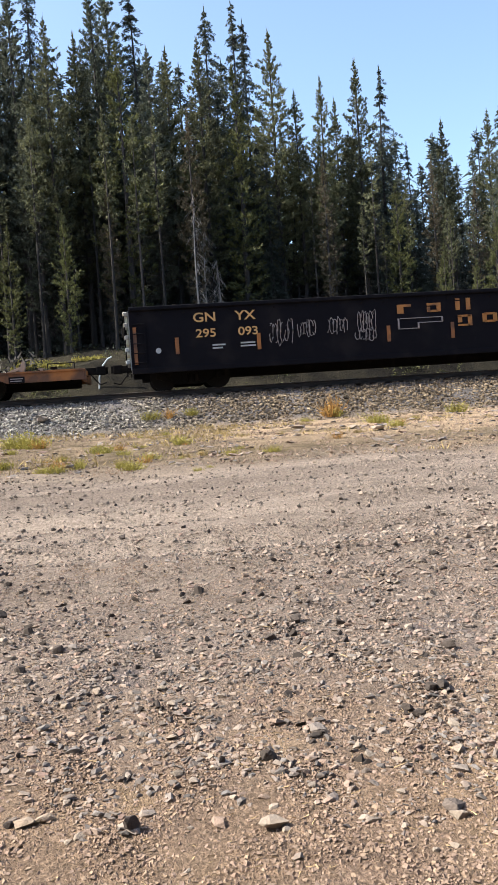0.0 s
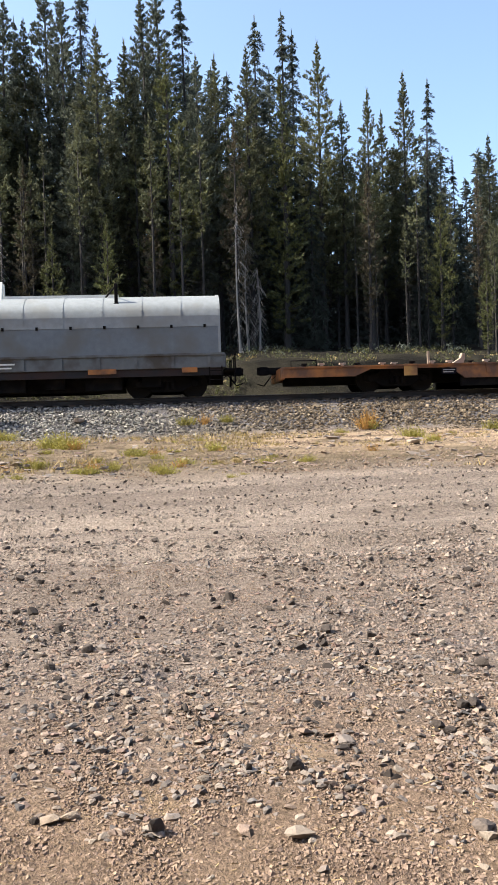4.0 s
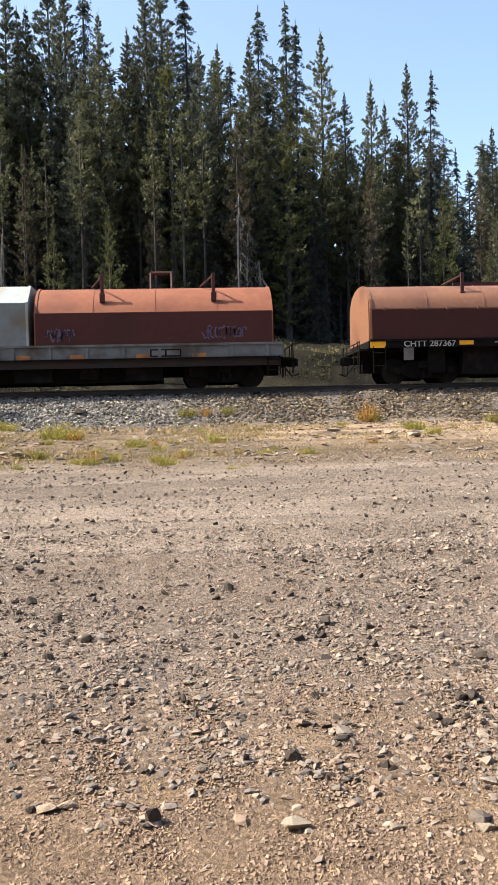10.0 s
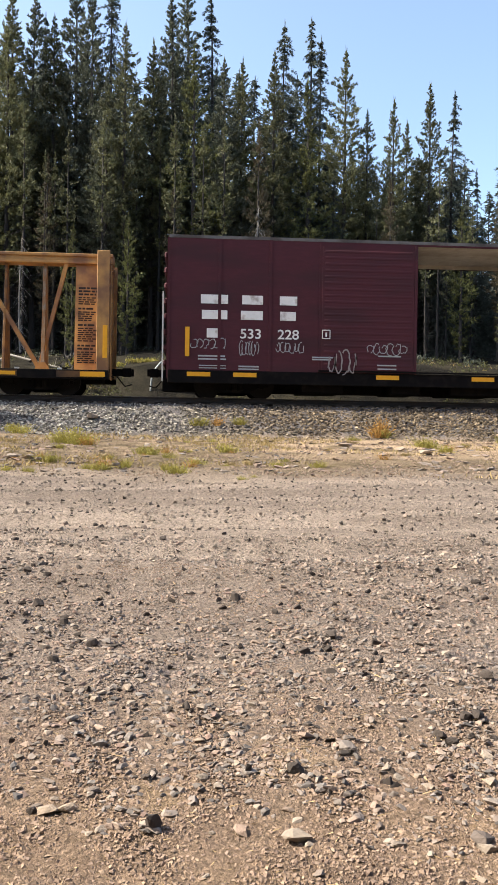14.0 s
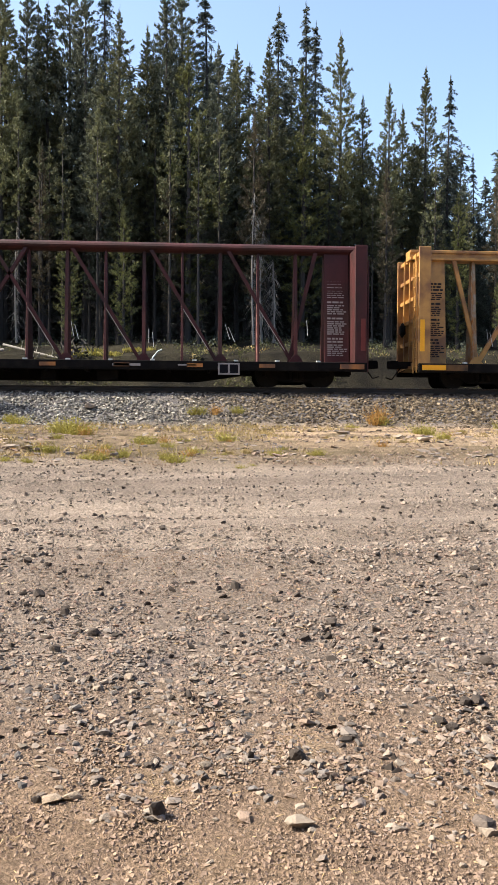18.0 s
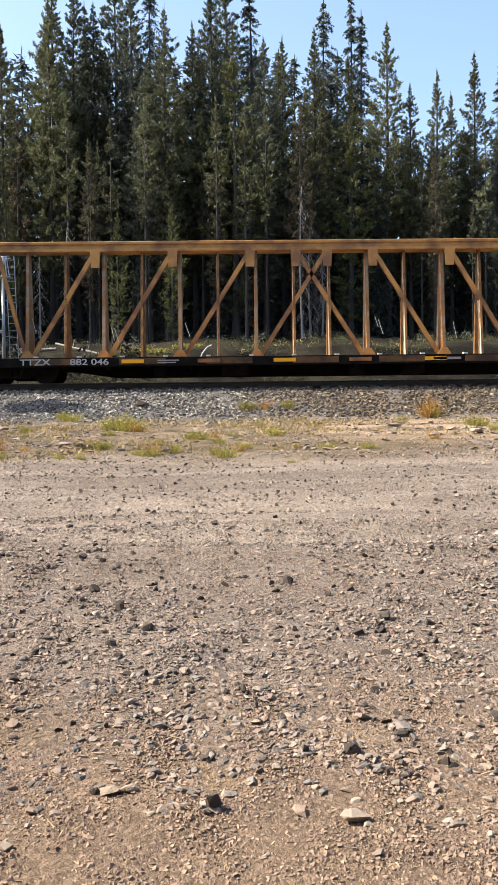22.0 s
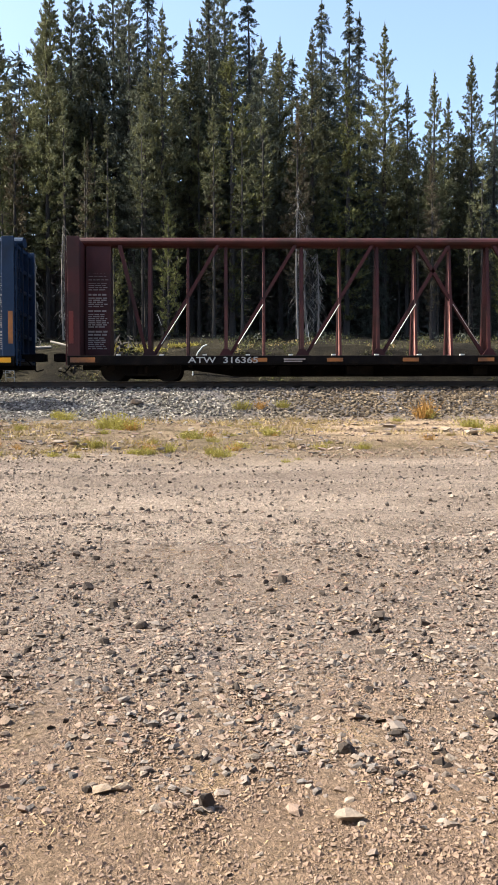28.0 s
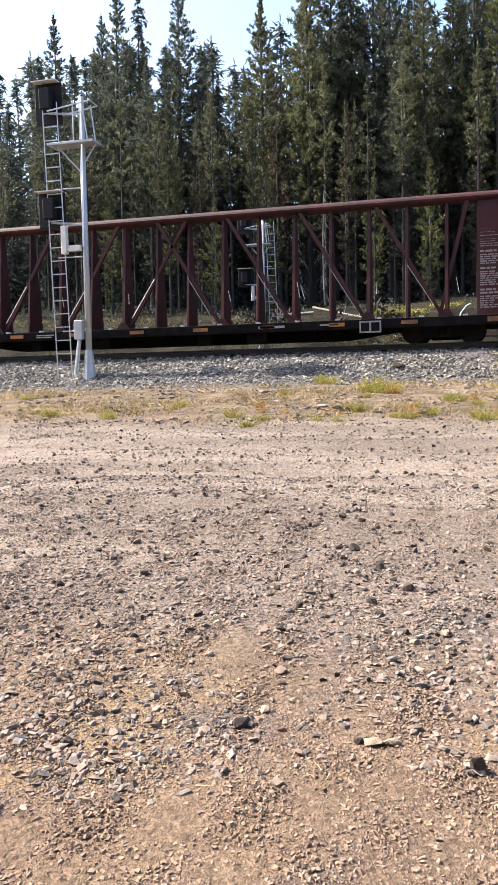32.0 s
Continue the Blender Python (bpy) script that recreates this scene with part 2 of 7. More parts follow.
M_GRAVEL = mat("loose_gravel", (0.250, 0.175, 0.122), 0.94, var=0.2, scale=9, fine=70, bump=0.3, island=0.4, spec=0.15,
               ramp=((0.2347, 0.184, 0.151), (0.1586, 0.1428, 0.1369), (0.2305, 0.1649, 0.1325), (0.2538, 0.203, 0.1684), (0.0697, 0.0634, 0.063), (0.2062, 0.167, 0.1445), (0.186, 0.1247, 0.1043)))
M_SOIL = mat("crumbled_soil", (0.23, 0.155, 0.11), 0.97, spec=0.12, var=0.25, scale=9, fine=70, bump=0.3, island=0.2,
             ramp=((0.2395, 0.1701, 0.1315), (0.1544, 0.1095, 0.0877), (0.2757, 0.1984, 0.1425), (0.2004, 0.1427, 0.1166)))
M_LANEGRAVEL = mat("packed_grey_gravel", (0.24, 0.20, 0.165), 0.94, var=0.2, scale=9, fine=70, bump=0.3, island=0.4, spec=0.12,
                   ramp=((0.2849, 0.2258, 0.188), (0.1935, 0.1659, 0.1478), (0.2634, 0.2058, 0.169), (0.3226, 0.2572, 0.2112), (0.0806, 0.0693, 0.0634), (0.2419, 0.1942, 0.1627)))
# dark stone, its colour lowered further for shade on the near faces
M_STONE_DARK = mat("dark_shaded_stone", (0.058, 0.047, 0.042), 0.92, var=0.2, scale=2.5, fine=6, bump=0.35, rand=0.4, spec=0.12)
M_STONE_PALE = mat("pale_stone", (0.262, 0.212, 0.172), 0.9, var=0.16, scale=2.5, fine=11, bump=0.35, rand=0.3, spec=0.15)
M_STRAW = mat("dry_straw_and_needles", (0.36, 0.25, 0.13), 0.85, var=0.2, bump=0, island=0.8)
M_BARK = mat("grey_brown_bark", (0.040, 0.034, 0.031), 0.95, var=0.3, scale=3, fine=25, bump=0.5, rand=0.6, stretch=(2, 2, 0.5))
M_DEADWOOD = mat("bleached_dead_wood", (0.25, 0.225, 0.20), 0.9, var=0.25, scale=3, fine=25, bump=0.3, stretch=(2, 2, 0.5), rand=0.3)
M_PINE = mat("pine_needles", (0.098, 0.101, 0.050), 0.7, var=0.25, scale=0.5, fine=6, bump=0, rand=0.5, island=0.8, trans=0.3)
M_FIR = mat("fir_needles", (0.060, 0.070, 0.055), 0.7, var=0.25, scale=0.5, fine=6, bump=0, rand=0.5, island=0.8, trans=0.35)
M_SPRUCE = mat("blue_green_needles", (0.086, 0.096, 0.068), 0.7, var=0.25, scale=0.5, fine=6, bump=0, rand=0.4, island=0.8, trans=0.35)
M_YOUNG = mat("yellow_green_needles", (0.110, 0.115, 0.042), 0.75, var=0.25, scale=0.5, fine=6, bump=0, rand=0.3, island=0.8, trans=0.3)
M_RUSTY = mat("browning_needles", (0.105, 0.085, 0.052), 0.8, var=0.25, scale=0.5, fine=6, bump=0, rand=0.3, island=0.8, trans=0.2)
M_GRASS = mat("dry_grass", (0.29, 0.215, 0.095), 0.85, var=0.2, scale=2, fine=20, bump=0, rand=0.3, island=0.8, trans=0.2)
M_GREENGRASS = mat("green_weed", (0.27, 0.235, 0.055), 0.8, var=0.2, scale=2, fine=20, bump=0, rand=0.3, island=0.7, trans=0.3)
M_UNDERG = mat("forest_floor_green", (0.078, 0.078, 0.028), 0.8, var=0.2, scale=2, fine=20, bump=0, island=0.9, trans=0.3)
M_REDWEED = mat("orange_weed", (0.34, 0.185, 0.05), 0.8, var=0.2, scale=2, fine=20, bump=0, island=0.7, trans=0.25)
M_GALV = mat("galvanised_steel", (0.40, 0.42, 0.44), 0.5, metal=0.5, var=0.12)
M_SIGNALBLACK = mat("matt_black_signal_paint", (0.007, 0.007, 0.009), 0.7, spec=0.25)
M_CREAM = mat("cream_weathered_paint", (0.62, 0.60, 0.55), 0.55)


# ---- mesh helpers ----
def bx(bm, x0, x1, y0, y1, z0, z1, rot=None):
    c = Matrix.Translation(((x0 + x1) / 2, (y0 + y1) / 2, (z0 + z1) / 2))
    if rot is not None:
        c = c @ rot
    bmesh.ops.create_cube(bm, size=1.0, matrix=c @ Matrix.Diagonal((x1 - x0, y1 - y0, z1 - z0, 1)))


def cyl(bm, a, b, r, n=8, r2=None):
    a, b = Vector(a), Vector(b)
    d = b - a
    m = Matrix.Translation((a + b) / 2) @ d.to_track_quat("Z", "Y").to_matrix().to_4x4()
    bmesh.ops.create_cone(bm, cap_ends=True, segments=n, radius1=r, radius2=r if r2 is None else r2, depth=d.length, matrix=m)


def prism(bm, pts, a, b, axis="x"):
    """The polygon pts, pushed from a to b along an axis. For x the points are (y, z), for y (x, z)."""
    def P(u, v, w):
        return (w, u, v) if axis == "x" else (u, w, v)
    f0 = [bm.verts.new(P(u, v, a)) for u, v in pts]
    f1 = [bm.verts.new(P(u, v, b)) for u, v in pts]
    bm.faces.new(f0), bm.faces.new(f1[::-1])
    for i in range(len(pts)):
        j = (i + 1) % len(pts)
        bm.faces.new((f0[j], f0[i], f1[i], f1[j]))


def finish(bm, bevel=0.0, smooth=False):
    if bevel:
        bmesh.ops.bevel(bm, geom=[e for e in bm.edges if len(e.link_faces) == 2 and e.calc_face_angle(0) > 0.6],
                        offset=bevel, segments=1, affect="EDGES", clamp_overlap=True)
    bmesh.ops.recalc_face_normals(bm, faces=bm.faces)
    for f in bm.faces:
        f.smooth = smooth
    me = bpy.data.meshes.new("part")
    bm.to_mesh(me)
    bm.free()
    return me


def part(name, bm, material, parent, label="", bevel=0.0, smooth=False):
    me = finish(bm, bevel, smooth)
    me.materials.append(material)
    ob = new(name, me)
    ob.parent = parent
    if label:
        tagged(ob, label)
    return ob


def shared(name, me, parent, m=None, label=""):
    ob = new(name, me)
    ob.parent = parent
    if m is not None:
        ob.matrix_basis = m
    if label:
        tagged(ob, label)
    return ob


def raw_mesh(verts, faces, material, smooth=False):
    me = bpy.data.meshes.new("mesh")
    me.from_pydata(verts, [], faces)
    me.materials.append(material)
    me.update()
    if smooth:
        me.polygons.foreach_set("use_smooth", [True] * len(me.polygons))
    return me


def lettering(parent, text, x, z, h, material, y=-1.62, align="CENTER", label="", squeeze=1.0):
    cu = bpy.data.curves.new("text", "FONT")
    cu.body, cu.size, cu.align_x, cu.extrude, cu.offset = text, h / 0.69, align, 0.003, 0.006 * h / 0.3
    tmp = new("text", cu)
    me = bpy.data.meshes.new_from_object(tmp)
    bpy.data.objects.remove(tmp)
    me.materials.append(material) if not me.materials else me.materials.clear() or me.materials.append(material)
    return shared("lettering", me, parent, pose(x, y, z, 90) @ Matrix.Diagonal((squeeze, 1, 1, 1)), label)


def bars(parent, rows, material, y=-1.618, name="small_lettering", label=""):
    """Rows of x0, x1, z, height: unreadable lines of writing as bars."""
    for x0, x1, z, h in rows:
        bm = bmesh.new()
        bx(bm, x0, x1, y, y + 0.006, z, z + h)
        part(name, bm, material, parent, label)


def patch(parent, x0, x1, z0, z1, material, y=-1.61, name="reflector", label=""):
    bm = bmesh.new()
    bx(bm, x0, x1, y - 0.008, y + 0.004, z0, z1)
    return part(name, bm, material, parent, label)


def scribble(parent, x, z, w, h, seed, material=M_GRAFFITI, y=-1.622, strokes=5, width=0.03):
    rnd = random.Random(seed)
    bm = bmesh.new()
    for k in range(strokes):
        cx = x - w / 2 + w * (k + 0.5) / strokes
        a0, sw = rnd.uniform(0, 6.3), rnd.uniform(3.5, 6.0)
        rx, rz = w / strokes * rnd.uniform(0.45, 0.75), h / 2 * rnd.uniform(0.6, 1.0)
        prev = None
        for i in range(15):
            a = a0 + sw * i / 14
            px = cx + rx * math.cos(a) + rnd.uniform(-1, 1) * w * 0.02
            pz = z + rz * math.sin(a * rnd.choice((1, 1, 1.1)))
            nx, nz = math.cos(a) * width / 2, math.sin(a) * width / 2
            cur = (bm.verts.new((px - nx, y, pz - nz)), bm.verts.new((px + nx, y, pz + nz)))
            if prev:
                bm.faces.new((prev[0], prev[1], cur[1], cur[0]))
            prev = cur
    return part("graffiti", bm, material, parent, "pale spray-painted scrawl")


# ---- ground ----
YT, ZR = 29.8, 2.8          # track centre line, top of rail


def gz(x, y):
    w = 0.10 * math.sin(x * 0.23 + 1.0) + 0.05 * math.sin(x * 0.61)
    if y < -40:
        return -2.4
    if y < 14.8:
        return 0.06 * y
    if y < 26.2:
        return 0.888 + (y - 14.8) * 0.0555
    if y < 28.5:
        return 1.52 + (y - 26.2) / 2.3 * 1.03 + 0.25 * w * math.sin((y - 26.2) / 2.3 * 3.1416)
    if y < 31.1:
        return 2.55
    if y < 32.0:
        return 2.55 - (y - 31.1) * 0.18
    k = 0.6 * w + 0.25 * math.sin(x * 0.17 + 0.6)
    if y < 35.4:
        return 2.395 + (y - 32.0) * 0.06
    if y < 37:
        return 2.60 + (y - 35.4) / 1.6 * (1.75 + 0.5 * k)
    if y < 46:
        return 4.35 + 0.5 * k + (y - 37) * 0.17
    if y < 120:
        return 5.88 + 0.5 * k + (y - 46) * 0.10
    return 13.28 + 0.5 * k


def line_steps(spans):
    out = [spans[0][0]]
    for a, b, s in spans:
        n = max(1, round((b - a) / s))
        out += [a + (b - a) * (i + 1) / n for i in range(n)]
    return out


def rut(x, y):
    """Shallow wheel ruts across the gravel lot."""
    d = 0.0
    for y0, sl, am in ((6.6, 0.10, 1.0), (7.9, 0.12, 0.8), (9.7, 0.10, 0.9), (12.2, 0.07, 0.8)):
        c = y - (y0 + sl * x + 0.25 * math.sin(x * 0.5 + y0))
        d -= am * 0.050 * math.exp(-(c / 0.22) ** 2)
        d += am * 0.038 * math.exp(-((c - 0.45) / 0.2) ** 2)
    return d


xs = line_steps([(-900, -100, 80), (-100, -30, 7), (-30, -12, 0.8), (-12, 12, 0.24), (12, 30, 0.8), (30, 100, 7), (100, 900, 80)])
ys = line_steps([(-300, -40, 40), (-40, 1.5, 3), (1.5, 9, 0.12), (9, 15, 0.25), (15, 34, 0.4), (34, 60, 1.0), (60, 120, 6), (120, 1500, 120)])
verts = []
for y in ys:
    for x in xs:
        z = gz(x, y)
        if 1 < y < 15.5 and abs(x) < 14:
            z += rut(x, y) + 0.05 * noise.noise(Vector((x * 0.8, y * 0.8, 0))) + 0.022 * noise.noise(Vector((x * 3, y * 3, 4)))
        elif y < 33:
            z += 0.05 * noise.noise(Vector((x * 0.9, y * 0.9, 2)))
        else:
            z += 0.35 * noise.noise(Vector((x * 0.3, y * 0.3, 5))) + 0.1 * noise.noise(Vector((x, y, 6)))
        verts.append((x, y, z))
nx = len(xs)
faces = [(j * nx + i, j * nx + i + 1, (j + 1) * nx + i + 1, (j + 1) * nx + i) for j in range(len(ys) - 1) for i in range(nx - 1)]


def ground_material():
    m = bpy.data.materials.new("gravel_ground")
    m.use_nodes = True
    N, L = m.node_tree.nodes, m.node_tree.links
    b = N["Principled BSDF"]
    b.inputs["Roughness"].default_value, b.inputs["Specular IOR Level"].default_value = 0.95, 0.12
    geo, sep = N.new("ShaderNodeNewGeometry"), N.new("ShaderNodeSeparateXYZ")
    L.new(geo.outputs["Position"], sep.inputs[0])

    def tex(sc, det=5, stretch=(1, 1, 1), rough=0.55):
        mp, n = N.new("ShaderNodeMapping"), N.new("ShaderNodeTexNoise")
        mp.inputs["Scale"].default_value = stretch
        L.new(geo.outputs["Position"], mp.inputs[0])
        n.inputs["Scale"].default_value, n.inputs["Detail"].default_value, n.inputs["Roughness"].default_value = sc, det, rough
        L.new(mp.outputs[0], n.inputs["Vector"])
        return n.outputs["Fac"]

    def rng(v, a, c, lo=0.0, hi=1.0):
        r = N.new("ShaderNodeMapRange")
        for i, q in enumerate((a, c, lo, hi)):
            r.inputs[1 + i].default_value = q
        L.new(v, r.inputs[0])
        return r.outputs[0]

    def mth(op, a, c):
        n = N.new("ShaderNodeMath")
        n.operation = op
        for i, v in enumerate((a, c)):
            if isinstance(v, (int, float)):
                n.inputs[i].default_value = v
            else:
                L.new(v, n.inputs[i])
        return n.outputs[0]

    def mix(f, a, c, mode="MIX"):
        n = N.new("ShaderNodeMix")
        n.data_type, n.blend_type = "RGBA", mode
        for i, v in ((0, f), (6, a), (7, c)):
            if isinstance(v, (int, float)):
                n.inputs[i].default_value = v
            elif isinstance(v, tuple):
                n.inputs[i].default_value = (*v, 1)
            else:
                L.new(v, n.inputs[i])
        return n.outputs[2]

    y = sep.outputs["Y"]
    wob = mth("ADD", y, mth("MULTIPLY", mth("SUBTRACT", tex(0.35, 4), 0.5), 4.0))
    wob2 = mth("ADD", y, mth("MULTIPLY", mth("SUBTRACT", tex(0.8, 4), 0.5), 1.2))
    near = mix(rng(tex(1.1, 6), 0.40, 0.62), (0.262, 0.182, 0.136), (0.322, 0.223, 0.152))
    near = mix(rng(tex(0.75, 5), 0.53, 0.61), near, (0.365, 0.250, 0.148))
    near = mix(rng(wob2, 3.1, 4.9), near, mix(rng(tex(1.3, 6), 0.40, 0.62), (0.250, 0.195, 0.163), (0.315, 0.244, 0.202)))
    near = mix(rng(tex(0.8, 5, (1, 1, 5)), 0.60, 0.70), near, (0.181, 0.149, 0.144))
    lane = mix(rng(tex(0.9, 5, (0.3, 1.3, 1)), 0.40, 0.62), (0.264, 0.208, 0.174), (0.400, 0.318, 0.265))
    edge = mth("SUBTRACT", wob, mth("MULTIPLY", sep.outputs["X"], 0.42))
    col = mix(rng(edge, 5.0, 8.2), near, lane)
    sandy = mix(rng(tex(0.5, 5), 0.42, 0.62), (0.212, 0.160, 0.110), (0.305, 0.224, 0.150))
    sandy = mix(rng(tex(1.6, 6), 0.47, 0.62), sandy, (0.150, 0.112, 0.070))
    xx = mth("ADD", sep.outputs["X"], mth("MULTIPLY", mth("SUBTRACT", tex(0.6, 5), 0.5), 5.0))
    dust = mth("MULTIPLY", rng(xx, 0.5, 3.0), mth("MULTIPLY", rng(wob2, 17.5, 20.5), rng(tex(0.9, 5, (0.4, 1.2, 1)), 0.36, 0.52)))
    sandy = mix(dust, sandy, (0.444, 0.323, 0.220))
    col = mix(rng(wob, 13.6, 16.6), col, sandy)
    stone = mix(rng(tex(0.6, 4), 0.40, 0.62), (0.135, 0.122, 0.125), (0.185, 0.165, 0.165))
    col = mix(rng(wob2, 25.8, 26.6), col, stone)
    # tree shade behind the track is put into this darkened floor colour
    shaded_duff = mix(rng(tex(0.45, 6), 0.42, 0.60), (0.014, 0.012, 0.0095), (0.042, 0.036, 0.024))
    col = mix(rng(wob2, 30.9, 31.7), col, shaded_duff)
    grain, fine = tex(45, 5, rough=0.7), tex(160, 3)
    vor = N.new("ShaderNodeTexVoronoi")
    vor.inputs["Scale"].default_value = 38
    L.new(geo.outputs["Position"], vor.inputs["Vector"])
    speck = mth("ADD", mth("MULTIPLY", mth("SUBTRACT", grain, 0.5), 1.5), mth("MULTIPLY", mth("SUBTRACT", fine, 0.5), 0.5))
    sv = N.new("ShaderNodeSeparateColor")
    L.new(vor.outputs["Color"], sv.inputs[0])
    speck = mth("ADD", speck, mth("MULTIPLY", mth("SUBTRACT", sv.outputs[0], 0.5), 0.45))
    hsv = N.new("ShaderNodeHueSaturation")
    L.new(col, hsv.inputs["Color"])
    L.new(mth("ADD", speck, 1.0), hsv.inputs["Value"])
    L.new(hsv.outputs[0], b.inputs["Base Color"])
    bp = N.new("ShaderNodeBump")
    bp.inputs["Strength"].default_value, bp.inputs["Distance"].default_value = 1.0, 0.06
    L.new(mth("ADD", mth("MULTIPLY", grain, 1.5), mth("ADD", mth("MULTIPLY", fine, 0.4), mth("MULTIPLY", tex(16, 6, rough=0.7), 1.6))), bp.inputs["Height"])
    L.new(bp.outputs[0], b.inputs["Normal"])
    return m


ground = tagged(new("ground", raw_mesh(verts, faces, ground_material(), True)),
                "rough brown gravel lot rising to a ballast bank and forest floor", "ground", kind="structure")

# ---- track ----
track = tagged(new("railway_track"), "single railway track of rusty rails on dark timber ties", "railway track", kind="structure")
track.location = (0, YT, ZR)


def rail_mesh():
    bm = bmesh.new()
    prof = [(-0.075, -0.18), (0.075, -0.18), (0.075, -0.165), (0.012, -0.145), (0.009, -0.045), (0.036, -0.032), (0.037, -0.006),
            (0.028, 0.0), (-0.028, 0.0), (-0.037, -0.006), (-0.036, -0.032), (-0.009, -0.045), (-0.012, -0.145), (-0.075, -0.165)]
    prism(bm, prof, -90, 90)
    me = finish(bm)
    me.materials.append(M_RAIL)
    return me


rail_me = rail_mesh()
for s in (-1, 1):
    rl = shared("rail", rail_me, track, pose(0, s * 0.7525, 0))
    bm = bmesh.new()
    bx(bm, -90, 90, -0.027, 0.027, -0.001, 0.003)
    part("running_surface", bm, M_TREAD, rl, "bright polished rail head")
bm = bmesh.new()
bx(bm, -0.115, 0.115, -1.3, 1.3, -0.34, -0.185)
tie_me = finish(bm, 0.012)
tie_me.materials.append(M_TIE)
for i in range(110):
    shared("tie", tie_me, track, pose(-34 + i * 0.52, 0, 0))

# ---- train: shared running gear ----
SPEED = 8.5
CARS, WHEELS = [], []


def wheelset_mesh():
    bm = bmesh.new()
    for s in (-1, 1):
        cyl(bm, (0, s * 0.69, 0), (0, s * 0.82, 0), 0.42, 24)
        cyl(bm, (0, s * 0.665, 0), (0, s * 0.69, 0), 0.45, 24)
        cyl(bm, (0, s * 0.82, 0), (0, s * 0.86, 0), 0.12, 12)
        for k in range(5):
            a = k * 1.2566
            cyl(bm, (0.27 * math.cos(a), s * 0.815, 0.27 * math.sin(a)), (0.27 * math.cos(a), s * 0.835, 0.27 * math.sin(a)), 0.035, 6)
    cyl(bm, (0, -1.02, 0), (0, 1.02, 0), 0.075, 10)
    me = finish(bm)
    me.materials.append(M_WHEEL)
    return me


def truck_mesh():
    bm = bmesh.new()
    for s in (-1, 1):
        prism(bm, [(-1.12, 0.36), (-1.12, 0.56), (-0.72, 0.60), (-0.42, 0.74), (0.42, 0.74), (0.72, 0.60), (1.12, 0.56), (1.12, 0.36),
                   (0.78, 0.34), (0.46, 0.16), (-0.46, 0.16), (-0.78, 0.34)], s * 1.02 - 0.07, s * 1.02 + 0.07, "y")
        for a in (-0.9, 0.9):
            cyl(bm, (a, s * 1.02, 0.42), (a, s * 1.16, 0.42), 0.12, 10)
        for a in (-0.2, 0.0, 0.2):
            cyl(bm, (a, s * 1.11, 0.24), (a, s * 1.11, 0.52), 0.075, 8)
    bx(bm, -0.22, 0.22, -1.2, 1.2, 0.50, 0.72)
    bx(bm, -1.0, 1.0, -0.5, -0.42, 0.3, 0.38)
    bx(bm, -1.0, 1.0, 0.42, 0.5, 0.3, 0.38)
    me = finish(bm, 0.012)
    me.materials.append(M_UNDER)
    return me


def coupler_mesh():
    bm = bmesh.new()
    bx(bm, -0.35, 0.5, -0.14, 0.14, 0.72, 0.95)
    bx(bm, 0.45, 0.74, -0.20, 0.16, 0.70, 0.98)
    bx(bm, 0.70, 0.82, 0.02, 0.14, 0.72, 0.96)
    cyl(bm, (0.2, -0.45, 0.78), (0.55, -0.35, 0.35), 0.025, 6)
    cyl(bm, (0.55, -0.35, 0.35), (0.78, -0.32, 0.42), 0.025, 6)
    cyl(bm, (0.15, -1.35, 0.62), (0.15, -0.1, 0.66), 0.02, 6)
    me = finish(bm, 0.015)
    me.materials.append(M_UNDER)
    return me


WHEEL_ME, TRUCK_ME, COUPLER_ME = wheelset_mesh(), truck_mesh(), coupler_mesh()


def car(name, right, left, label, category, trucks_in=1.9):
    """A car whose ends stand at these places along the track when the clip starts."""
    c = (right + left) / 2
    ob = tagged(new(name), label, category, group="cars of the freight train")
    ob.location = (c, YT, ZR)
    CARS.append((ob, c))
    h = (right - left) / 2
    for s in (-1, 1):
        t = shared("truck", TRUCK_ME, ob, pose(s * (h - trucks_in), 0, 0), "dark cast steel truck")
        for a in (-0.9, 0.9):
            w = shared("wheelset", WHEEL_ME, t, pose(a, 0, 0.42))
            WHEELS.append((w, a, c + s * (h - trucks_in) + a))
        shared("coupler", COUPLER_ME, ob, pose(s * (h - 0.1), 0, 0, 0, 0, 0 if s > 0 else 180))
    return ob, h


def grab_irons(parent, x, y, z0, z1, w, n, material, name="ladder"):
    bm = bmesh.new()
    for s in (-1, 1):
        bx(bm, x + s * w / 2 - 0.018, x + s * w / 2 + 0.018, y - 0.03, y + 0.01, z0, z1)
    for i in range(n):
        z = z0 + (z1 - z0) * (i + 0.5) / n
        cyl(bm, (x - w / 2, y - 0.03, z), (x + w / 2, y - 0.03, z), 0.014, 6)
    return part(name, bm, material, parent)


def end_ladder(parent, x, y0, y1, z0, z1, n, material, name="end_ladder"):
    bm = bmesh.new()
    for y in (y0, y1):
        bx(bm, x - 0.02, x + 0.02, y - 0.02, y + 0.02, z0, z1)
    for i in range(n):
        z = z0 + (z1 - z0) * (i + 0.5) / n
        cyl(bm, (x, y0, z), (x, y1, z), 0.016, 6)
    return part(name, bm, material, parent)


def hand_brake(parent, x, y, z, s):
    bm = bmesh.new()
    cyl(bm, (x, y, z), (x + s * 0.06, y, z), 0.26, 16)
    bx(bm, x - 0.1, x + 0.06, y - 0.14, y + 0.14, z - 0.16, z + 0.16)
    return part("hand_brake", bm, M_UNDER, parent, bevel=0.02)


